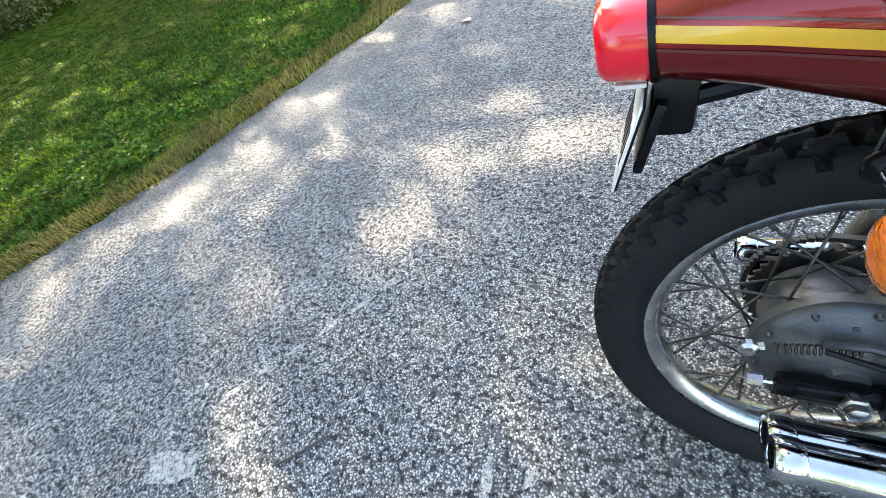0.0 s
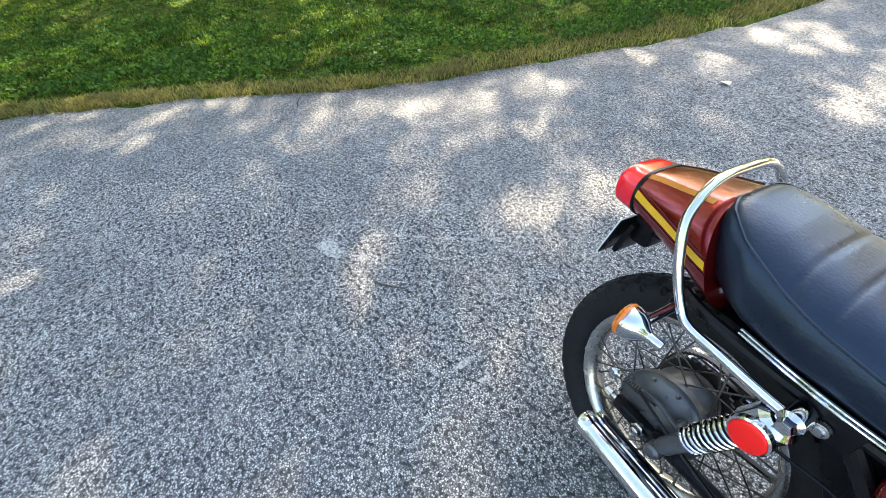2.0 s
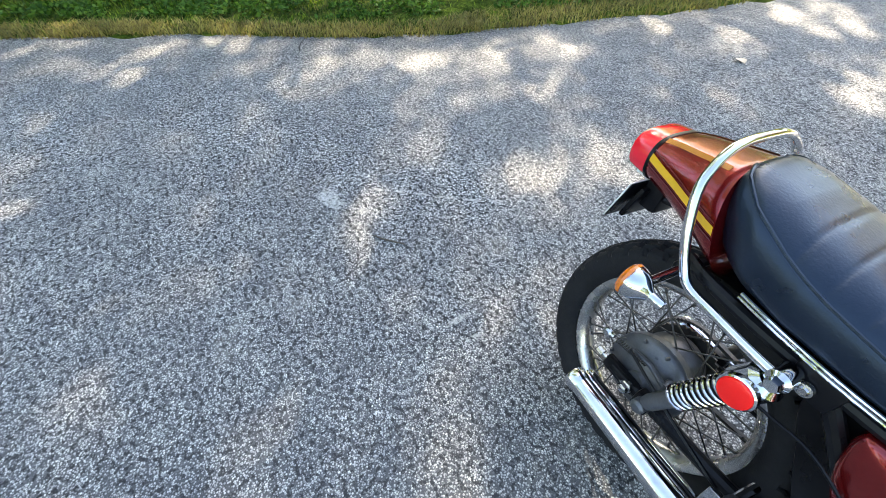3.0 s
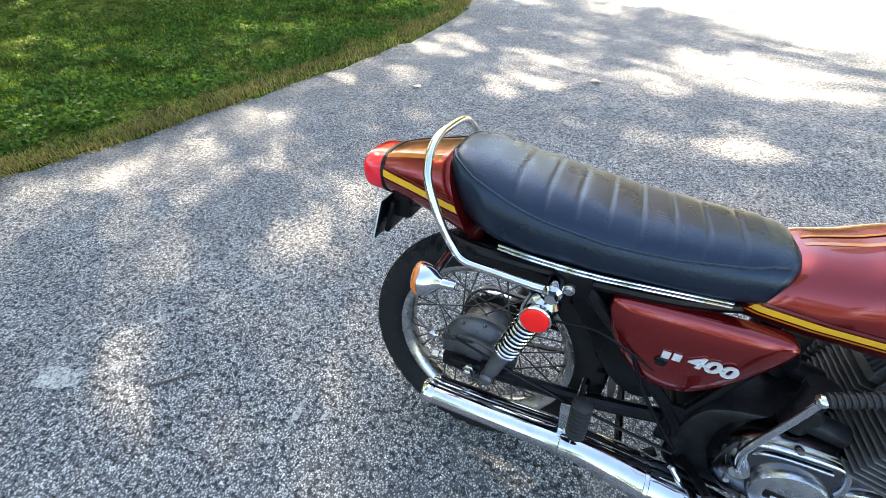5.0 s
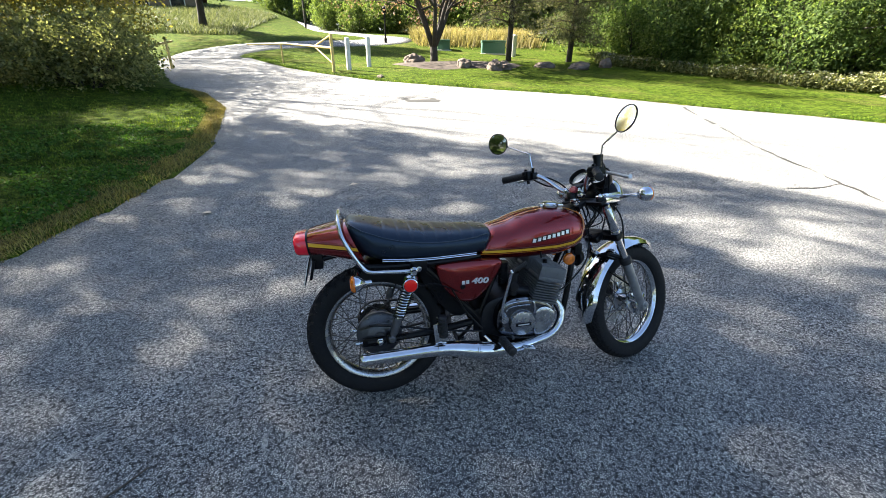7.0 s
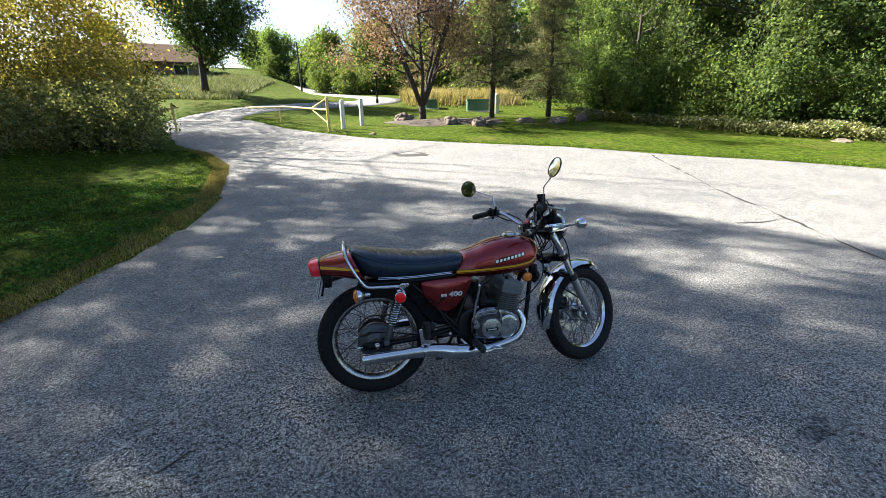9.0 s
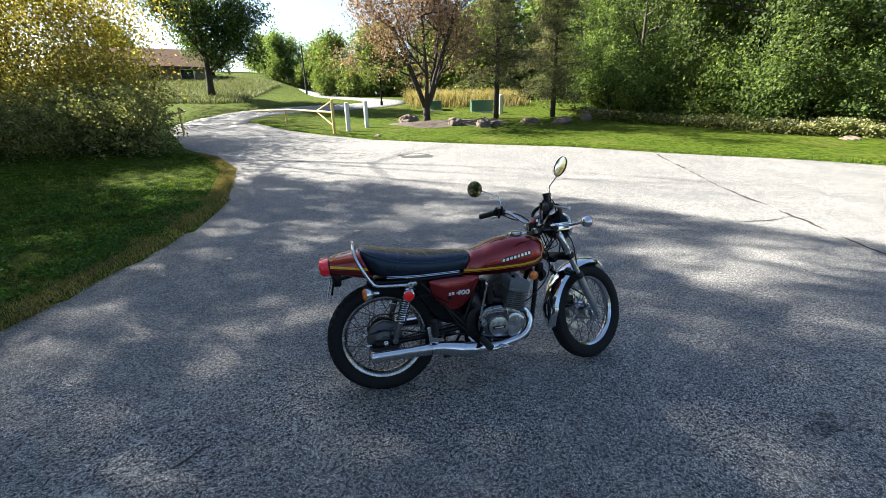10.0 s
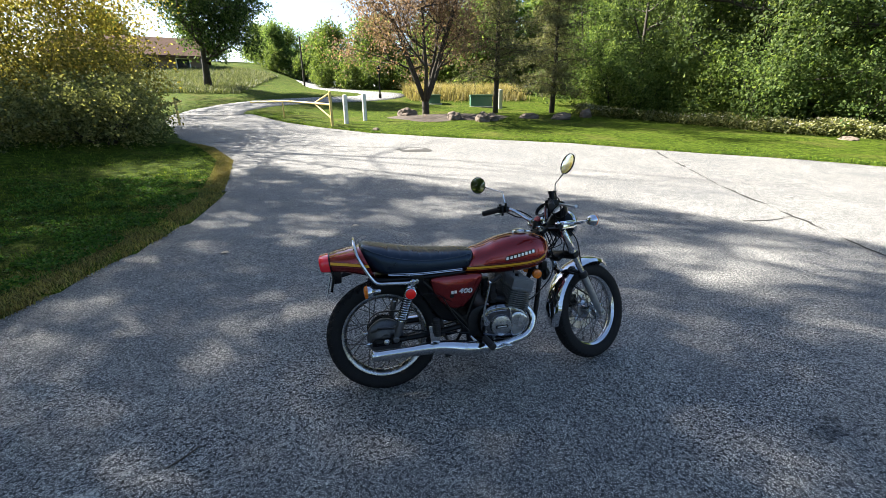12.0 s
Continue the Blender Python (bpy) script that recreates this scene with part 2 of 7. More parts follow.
class Geo:
    """Collects vertices and faces of one mesh."""

    def __init__(self):
        self.v, self.f = [], []

    def grid(self, rows, close_u=False, close_v=False, cap0=False, cap1=False, flip=False):
        """A skin over rows of points, all of one length."""
        base, n, k = len(self.v), len(rows), len(rows[0])
        for r in rows:
            self.v.extend(tuple(p) for p in r)
        for i in range(n if close_u else n - 1):
            for j in range(k if close_v else k - 1):
                a, b = base + i * k + j, base + i * k + (j + 1) % k
                c, d = base + ((i + 1) % n) * k + (j + 1) % k, base + ((i + 1) % n) * k + j
                self.f.append((a, d, c, b) if flip else (a, b, c, d))
        if cap0:
            q = [base + j for j in range(k)]
            self.f.append(tuple(q if flip else q[::-1]))
        if cap1:
            q = [base + (n - 1) * k + j for j in range(k)]
            self.f.append(tuple(q[::-1] if flip else q))
        return self

    def tube(self, path, radius, seg=10, closed=False, caps=True):
        """A round bar along a line; radius may be a list."""
        pts = [Vector(p) for p in path]
        n = len(pts)
        rad = radius if isinstance(radius, (list, tuple)) else [radius] * n
        rows, side = [], None
        for i, p in enumerate(pts):
            if closed:
                d = pts[(i + 1) % n] - pts[i - 1]
            else:
                d = pts[min(i + 1, n - 1)] - pts[max(i - 1, 0)]
            d.normalize()
            if side is None:
                side = d.cross(Vector((0, 0, 1)) if abs(d.z) < 0.9 else Vector((0, 1, 0))).normalized()
            else:
                side = (side - d * side.dot(d)).normalized()
            up = d.cross(side)
            rows.append([p + (side * math.cos(2 * math.pi * j / seg) + up * math.sin(2 * math.pi * j / seg)) * rad[i] for j in range(seg)])
        return self.grid(rows, close_u=closed, close_v=True, cap0=caps and not closed, cap1=caps and not closed, flip=True)

    def lathe(self, profile, centre=(0, 0, 0), axis="y", seg=32, ring=False):
        """Turns (radius, along) pairs about an axis."""
        c = Vector(centre)
        rows = []
        for i in range(seg):
            a = 2 * math.pi * i / seg
            ca, sa = math.cos(a), math.sin(a)
            row = []
            for r, h in profile:
                if axis == "y":
                    row.append(c + Vector((r * ca, h, r * sa)))
                elif axis == "z":
                    row.append(c + Vector((r * ca, r * sa, h)))
                else:
                    row.append(c + Vector((h, r * ca, r * sa)))
            rows.append(row)
        return self.grid(rows, close_u=True, close_v=ring, flip=axis != "y")

    def prism(self, outline, y0, y1, bevel=0.004, bulge=0.0):
        """An outline in (x, z), from depth y0 to y1, its far rim rounded; y1 is the outer face."""
        cx = sum(p[0] for p in outline) / len(outline)
        cz = sum(p[1] for p in outline) / len(outline)
        s = 1 if y1 > y0 else -1

        def ring(k, y):
            return [(cx + (x - cx) * k, y, cz + (z - cz) * k) for x, z in outline]
        size = max(max(abs(x - cx), abs(z - cz)) for x, z in outline)
        b = bevel / size
        rows = [ring(1, y0), ring(1, y1 - s * bevel), ring(1 - 0.3 * b, y1 - s * bevel * 0.3), ring(1 - b, y1), ring(0.7, y1 + s * bulge * 0.6), ring(0.35, y1 + s * bulge), ring(0.02, y1 + s * bulge)]
        return self.grid(rows, close_v=True, cap0=True, cap1=True, flip=s > 0)

    def box(self, centre, size, bevel=0.004, m=None):
        c, h = Vector(centre), Vector(size) / 2
        bm = bmesh.new()
        bmesh.ops.create_cube(bm, size=1.0)
        for v in bm.verts:
            v.co = Vector((v.co.x * size[0], v.co.y * size[1], v.co.z * size[2]))
        if bevel:
            bmesh.ops.bevel(bm, geom=list(bm.edges), offset=min(bevel, min(size) * 0.45), segments=2, affect="EDGES", profile=0.6)
        base = len(self.v)
        bm.verts.index_update()
        for v in bm.verts:
            p = v.co if m is None else m.to_3x3() @ v.co
            self.v.append(tuple(p + c))
        for f in bm.faces:
            self.f.append(tuple(base + v.index for v in f.verts))
        bm.free()
        return self

    def ball(self, centre, radii, seg=16, rings=10):
        c = Vector(centre)
        rows = []
        for i in range(rings + 1):
            a = math.pi * i / rings
            rows.append([c + Vector((radii[0] * math.sin(a) * math.cos(2 * math.pi * j / seg), radii[1] * math.sin(a) * math.sin(2 * math.pi * j / seg), radii[2] * math.cos(a))) for j in range(seg)])
        return self.grid(rows, close_v=True)

    def turned(self, m):
        self.v = [tuple(m @ Vector(p)) for p in self.v]
        return self

    def mesh(self, name, material, sharp=35):
        me = bpy.data.meshes.new(name)
        me.from_pydata(self.v, [], self.f)
        me.materials.append(material)
        me.polygons.foreach_set("use_smooth", [True] * len(me.polygons))
        if sharp:
            me.set_sharp_from_angle(angle=radians(sharp))
        me.update()
        return me


def part(name, geo, material, parent=None, label="", m=None, sharp=35):
    """One mesh object under a thing or under a part."""
    ob = new(name, geo.mesh(name, material, sharp) if isinstance(geo, Geo) else geo)
    ob.parent = parent
    if m is not None:
        ob.matrix_local = m
    return tagged(ob, label)


def thing(name, m, label, category, group=""):
    ob = new(name)
    ob.empty_display_size = 0.1
    ob.matrix_world = m
    return tagged(ob, label, category, group)


def smooth_line(pts, k=6):
    """A rounded line through points (Catmull-Rom)."""
    p = [Vector(q) for q in pts]
    out = []
    for i in range(len(p) - 1):
        a, b, c, d = p[max(i - 1, 0)], p[i], p[i + 1], p[min(i + 2, len(p) - 1)]
        for s in range(k):
            u = s / k
            out.append(0.5 * ((2 * b) + (c - a) * u + (2 * a - 5 * b + 4 * c - d) * u * u + (3 * b - a - 3 * c + d) * u ** 3))
    return out + [p[-1]]


def smooth_outline(pts, k=4):
    """A rounded closed outline in (x, z)."""
    n = len(pts)
    out = []
    for i in range(n):
        a, b, c, d = (Vector(pts[(i + o) % n]) for o in (-1, 0, 1, 2))
        for s in range(k):
            u = s / k
            q = 0.5 * ((2 * b) + (c - a) * u + (2 * a - 5 * b + 4 * c - d) * u * u + (3 * b - a - 3 * c + d) * u ** 3)
            out.append((q.x, q.y))
    return out


def between(table, x):
    """Reads a table of (x, value) with smooth steps."""
    if x <= table[0][0]:
        return table[0][1]
    for (a, va), (b, vb) in zip(table, table[1:]):
        if x <= b:
            return va + (vb - va) * (x - a) / (b - a)
    return table[-1][1]

# ---------------------------------------------------------------- ground and roads


def softplus(v, w):
    return w * np.log1p(np.exp(np.clip(np.asarray(v, float) / w, -30, 30)))


def height(x, y):
    """The lie of the land: level round the motorcycle, rising beyond."""
    x, y = np.asarray(x, float), np.asarray(y, float)
    hill = 0.095 * softplus(y - 34, 3.0) / (1 + np.exp(np.clip((x + 7.0) / 2.0, -30, 30)))
    return 0.065 * softplus(y - 5, 1.0) + 0.07 * softplus(y - 24, 3.0) + hill - 0.14 * softplus(y - 75, 8.0)


def hz(x, y):
    return float(height(x, y))


LEFT = [(-40, -12.0), (-14, -8.0), (-8, -6.0), (-2.47, -4.46), (-0.79, -3.83), (-0.1, -3.42), (0.84, -3.05), (1.75, -2.87), (2.9, -2.65), (3.6, -2.5), (4.6, -2.43), (5.8, -2.38), (7.2, -2.6), (9.5, -3.0), (11.7, -4.0), (13.9, -5.6), (20.5, -8.4), (23.2, -8.9)]
RIGHT = [(-40, 42.0), (-20, 30.0), (-8, 22.5), (-2, 18.3), (2, 15.7), (5.3, 13.5), (6.8, 12.3), (8.5, 10.0), (10.8, 7.46), (12.7, 3.92), (14.6, 0.98), (16.8, -1.03), (18.9, -2.65), (23.2, -5.0)]
DRIVE = [(-6.95, 22.4), (-6.9, 25.0), (-5.2, 28.2), (-1.6, 30.2), (1.6, 31.2), (3.4, 33.4), (2.2, 37.2), (-1.4, 46.0), (-4.0, 60.0), (-9.0, 80.0), (-18.0, 100.0)]


def edge_wobble(y, k):
    return 0.035 * noise.noise(Vector((y * 2.3, k, 0))) + 0.012 * noise.noise(Vector((y * 13.0, k, 3)))


def road_rows():
    rows = []
    y = -40.0
    while y <= 23.2:
        a, b = between(LEFT, y) + edge_wobble(y, 1.0), between(RIGHT, y) + edge_wobble(y, 7.0)
        z = hz(0, y)
        n = 24
        row = [(a - 0.015, y, z - 0.12), (a - 0.01, y, z - 0.012)]
        row += [(a + (b - a) * i / n, y, z + 0.004 * noise.noise(Vector((a + (b - a) * i / n, y, 0)))) for i in range(n + 1)]
        row += [(b + 0.01, y, z - 0.012), (b + 0.015, y, z - 0.12)]
        rows.append(row)
        y += 0.12 if -6 < y < 16 else 0.4
    return rows


road = part("road", Geo().grid(road_rows(), flip=True), ASPHALT, sharp=0)
tagged(road, "grey weathered chip-seal asphalt drive with dark and pale stains", "road", kind="structure")

drive_mid = smooth_line([(x, y, 0) for x, y in DRIVE], 8)
drive_rows = []
for i, p in enumerate(drive_mid):
    d = (drive_mid[min(i + 1, len(drive_mid) - 1)] - drive_mid[max(i - 1, 0)]).normalized()
    s = Vector((-d.y, d.x, 0))
    row = []
    for k, drop in ((-1.01, -0.15), (-1, 0.012), (-0.5, 0.014), (0, 0.014), (0.5, 0.014), (1, 0.012), (1.01, -0.15)):
        q = p + s * 1.75 * k
        row.append((q.x, q.y, hz(q.x, q.y) + drop))
    drive_rows.append(row)
far_drive = part("road", Geo().grid(drive_rows), ASPHALT, sharp=0)
tagged(far_drive, "narrow grey asphalt drive winding up the grassy hill", "road", kind="structure")


def graded(lo, hi, step, far):
    inner = list(np.arange(lo, hi + 1e-6, step))
    out, d, x = [], step, hi
    while x < far:
        d *= 1.35
        x += d
        out.append(x)
    left, d, x = [], step, lo
    while x > -far:
        d *= 1.35
        x -= d
        left.append(x)
    return left[::-1] + inner + out


def build_ground():
    xs, ys = np.array(graded(-12, 24, 0.2, 900)), np.array(graded(-8, 40, 0.2, 900))
    gx, gy = np.meshgrid(xs, ys)
    left = np.interp(gy, [p[0] for p in LEFT], [p[1] for p in LEFT])
    right = np.interp(gy, [p[0] for p in RIGHT], [p[1] for p in RIGHT])
    inside = np.minimum(gx - left, right - gx)
    inside = np.where((gy > 23.1) | (gy < -40), -9.0, inside)
    dm = np.full(gx.shape, 99.0)
    for p in drive_mid:
        dm = np.minimum(dm, np.hypot(gx - p.x, gy - p.y))
    inside = np.maximum(inside, 1.6 - dm)
    base = height(gx, gy)
    lump = 0.02 * np.sin(gx * 1.7 + 1.3 * np.sin(gy * 1.1)) * np.sin(gy * 1.3)
    lawn = base + 0.012 + np.where(inside < -0.3, lump, 0) + np.clip(-inside - 0.2, 0, 1) * 0.035
    bank = 0.16 * softplus(-gx - 6.5, 0.8) * np.exp(-((gy - 9) / 9.0) ** 2)
    z = np.where(inside > 0.06, base - 0.05, lawn + np.where(inside < 0, np.minimum(bank, 1.6), 0))
    rows = [[(float(gx[i, j]), float(gy[i, j]), float(z[i, j])) for j in range(len(xs))] for i in range(len(ys))]
    ob = part("ground", Geo().grid(rows), LAWN, sharp=0)
    return tagged(ob, "mown green lawn with yellowed patches beside the asphalt", "lawn", kind="structure")


ground = build_ground()

# ---------------------------------------------------------------- plants
rng = np.random.default_rng(7)
OAK_LEAF = leaf_material("oak_leaves", (0.018, 0.036, 0.014), (0.045, 0.08, 0.027), (0.095, 0.135, 0.05), 0.5)
WOOD_LEAF = leaf_material("woodland_leaves", (0.03, 0.054, 0.02), (0.07, 0.108, 0.04), (0.145, 0.19, 0.08), 0.52)
LIGHT_LEAF = leaf_material("light_green_leaves", (0.045, 0.08, 0.02), (0.1, 0.15, 0.04), (0.18, 0.23, 0.075), 0.45)
GOLD_LEAF = leaf_material("yellow_green_leaves", (0.11, 0.102, 0.024), (0.24, 0.212, 0.05), (0.42, 0.36, 0.11), 0.62)
OLIVE_LEAF = leaf_material("olive_leaves", (0.085, 0.095, 0.03), (0.19, 0.185, 0.06), (0.34, 0.3, 0.11), 0.6)
HILL_LEAF = leaf_material("hill_tree_leaves", (0.05, 0.088, 0.032), (0.105, 0.165, 0.055), (0.185, 0.25, 0.095), 0.55)
SHRUB_LEAF = leaf_material("shrub_leaves", (0.065, 0.08, 0.036), (0.165, 0.185, 0.085), (0.34, 0.35, 0.18), 0.5)
RUST_LEAF = leaf_material("rust_leaves", (0.11, 0.073, 0.062), (0.2, 0.135, 0.115), (0.3, 0.22, 0.185), 0.35)
NEEDLE = leaf_material("pine_needles", (0.055, 0.065, 0.04), (0.115, 0.125, 0.08), (0.2, 0.2, 0.135), 0.45)
BARK = bark_material("grey_bark", (0.035, 0.028, 0.022), (0.12, 0.1, 0.08))
DARKBARK = bark_material("dark_bark", (0.018, 0.015, 0.012), (0.06, 0.05, 0.042))


def leaf_mesh(name, pts, size, material, wide=0.55, flat=0.0):
    """Many small pointed leaves, each a folded diamond."""
    pts = np.asarray(pts, float)
    n = len(pts)
    a = rng.normal(size=(n, 3))
    a[:, 2] *= 1 - flat
    a /= np.linalg.norm(a, axis=1)[:, None]
    b = np.cross(a, rng.normal(size=(n, 3)))
    b /= np.linalg.norm(b, axis=1)[:, None]
    length = (size * rng.uniform(0.6, 1.4, n))[:, None]
    v = np.stack([pts - a * length / 2, pts + b * length * wide / 2, pts + a * length / 2, pts - b * length * wide / 2], 1).reshape(-1, 3)
    me = bpy.data.meshes.new(name)
    me.vertices.add(4 * n)
    me.vertices.foreach_set("co", v.ravel())
    me.loops.add(4 * n)
    me.loops.foreach_set("vertex_index", np.arange(4 * n, dtype=np.int32))
    me.polygons.add(n)
    me.polygons.foreach_set("loop_start", np.arange(0, 4 * n, 4, dtype=np.int32))
    me.materials.append(material)
    me.update(calc_edges=True)
    return me


def limbs(geo, base, way, length, radius, depth, tips, spread=0.75, lift=0.25, kids=4):
    """A tapered limb that bends and forks."""
    p, d = Vector(base), Vector(way).normalized()
    pts, rad, steps = [p.copy()], [radius], 6
    for i in range(steps):
        d = (d + Vector(rng.normal(size=3)) * 0.12 + Vector((0, 0, lift * 0.12))).normalized()
        p = p + d * length / steps
        pts.append(p.copy())
        rad.append(radius * (1 - 0.75 * (i + 1) / steps))
    geo.tube(pts, rad, 7 if depth > 1 else 5)
    if depth == 0:
        tips.extend(pts[3:])
        return
    for k in range(kids):
        i = 2 + int(rng.integers(0, 5)) if k else steps
        side = Vector(rng.normal(size=3))
        side = (side - d * side.dot(d)).normalized()
        limbs(geo, pts[i], d + side * spread + Vector((0, 0, lift)), length * rng.uniform(0.5, 0.72), max(rad[i] * 0.75, radius * 0.25), depth - 1, tips, spread, lift, kids)


def crown_points(tips, n, blur):
    """Leaf places in clumps round the twig ends."""
    tips = np.array([tuple(q) for q in tips])
    centre = tips[rng.integers(0, len(tips), n // 12 + 1)] + rng.normal(size=(n // 12 + 1, 3)) * blur
    pts = np.repeat(centre, 12, 0)[:n] + rng.normal(size=(n, 3)) * blur * 0.45
    return pts


def leafy_tree(name, m, label, tall, trunk_r, leaves, leaf_size, leaf_mat, bark=BARK, clear=0.25, stems=1, spread=0.8, blur=0.5, low=0.0, group="", lean=0.15, kids=5, bare=False):
    """A tree: trunk and limbs, and a crown of leaves."""
    ob = thing(name, m, label, "tree", group)
    wood, tips = Geo(), []
    if stems > 1:
        wood.tube([(0, 0, -0.2), (0.02, 0, 0.3), (0, 0.02, 0.75), (0, 0, 0.95)], [trunk_r * 2.3, trunk_r * 1.9, trunk_r * 1.9, trunk_r * 1.6], 11)
    for s in range(stems):
        way = Vector((rng.normal() * lean, rng.normal() * lean, 1)) if stems == 1 else Vector((0.42 * math.cos(2.4 * s), 0.42 * math.sin(2.4 * s), 1))
        p, d = Vector((0, 0, -0.15 if stems == 1 else 0.7)), way.normalized()
        pts, rad = [p.copy()], [trunk_r * 1.35]
        n = 9
        for i in range(n):
            d = (d + Vector(rng.normal(size=3)) * 0.05 + Vector((0, 0, 0.06))).normalized()
            p = p + d * tall * 0.85 / n
            pts.append(p.copy())
            rad.append(trunk_r * (1 - 0.9 * (i + 1) / n) + 0.012)
        wood.tube(pts, rad, 9)
        for i in range(1, n + 1):
            if i / n < clear:
                continue
            for k in range(2 if stems == 1 else 1):
                a = rng.uniform(0, 6.28)
                out = Vector((math.cos(a), math.sin(a), rng.uniform(0.1, 0.7)))
                limbs(wood, pts[i], out, tall * spread * rng.uniform(0.25, 0.42) * (1.15 - 0.6 * i / n), rad[i] * 0.6 + 0.01, 1, tips, kids=kids)
    if low:
        tips = tips + [Vector((rng.normal() * tall * 0.18, rng.normal() * tall * 0.18, rng.uniform(low, tall * 0.4))) for _ in range(len(tips) // 3)]
    part("trunk", wood, bark, ob, sharp=0)
    if bare:
        return ob, crown_points(tips, leaves, blur) + np.array(m.translation)
    part("crown", leaf_mesh("crown", crown_points(tips, leaves, blur), leaf_size, leaf_mat), leaf_mat, ob)
    return ob


def shrub(name, m, label, size, leaves, leaf_size, leaf_mat, group="", category="shrub"):
    """A bush of many stems and small leaves, its outline uneven."""
    ob = thing(name, m, label, category, group)
    wood, tips = Geo(), []
    for k in range(9):
        a = rng.uniform(0, 6.28)
        limbs(wood, (0.1 * math.cos(a), 0.1 * math.sin(a), -0.1), (0.6 * math.cos(a) * size[0] / size[2], 0.6 * math.sin(a) * size[1] / size[2], 1), size[2] * 0.75, 0.03, 1, tips, 0.7, 0.3, 4)
    for _ in range(4 * len(tips)):
        u = rng.normal(size=3)
        u /= np.linalg.norm(u)
        k = rng.uniform(0.25, 1.0) ** 0.5
        tips.append(Vector((u[0] * size[0] * k * 0.5, u[1] * size[1] * k * 0.5, max(0.1, size[2] * (0.45 + 0.5 * u[2] * k)))))
    part("stem", wood, DARKBARK, ob, sharp=0)
    part("foliage", leaf_mesh("foliage", crown_points(tips, leaves, size[2] * 0.09), leaf_size, leaf_mat), leaf_mat, ob)
    return ob


def at_ground(x, y, turn=0.0, scale=1.0, lift=0.0):
    return pose(x, y, hz(x, y) + lift, 0, 0, turn) @ Matrix.Scale(scale, 4)


def copied(ob, x, y, turn, scale, lift=0.0):
    c = copy_thing(ob, pose(x, y, hz(x, y) + lift, 0, 0, turn))
    c.scale = (scale,) * 3
    return c


# Sunlit spots on the near asphalt: gaps in the shading crowns let the sun through to them
BRIGHT_GAPS = [(-1.08, 0.53, 0.27), (-1.0, 0.75, 0.24), (-0.82, 0.96, 0.22), (-0.55, 1.14, 0.26), (-2.45, 0.54, 0.3), (-2.7, 0.3, 0.27), (-1.6, 0.04, 0.22), (-1.98, 1.0, 0.27), (-2.44, 1.2, 0.28), (3.7, 0.9, 0.5), (4.75, 1.1, 0.6), (3.4, 1.5, 0.45), (1.2, 4.2, 0.6), (-3.9, 9.0, 0.7), (-3.2, 8.0, 0.5), (-4.6, 8.6, 0.5), (-3.3, 6.3, 0.5)]
SOFT_GAPS = [(-0.98, 1.25, 0.26), (-2.03, 1.35, 0.24), (-1.51, 0.9, 0.15), (-1.36, 1.45, 0.2), (-2.45, -0.04, 0.22), (-2.74, -0.3, 0.22), (-2.3, 0.88, 0.24), (-1.8, 0.82, 0.2), (-1.72, 0.22, 0.2), (-2.47, 1.55, 0.3), (-2.1, 3.0, 0.45), (2.5, 0.13, 0.28), (2.25, 0.5, 0.25), (3.4, -0.1, 0.4), (1.65, -0.88, 0.2), (1.95, -1.0, 0.16), (0.35, 3.6, 0.5), (-0.66, 3.3, 0.4), (-0.55, 4.2, 0.45), (-1.86, 4.2, 0.5), (1.0, 2.5, 0.3), (-2.85, 7.1, 0.4), (-4.4, 3.8, 0.5), (-3.75, 4.2, 0.45)]


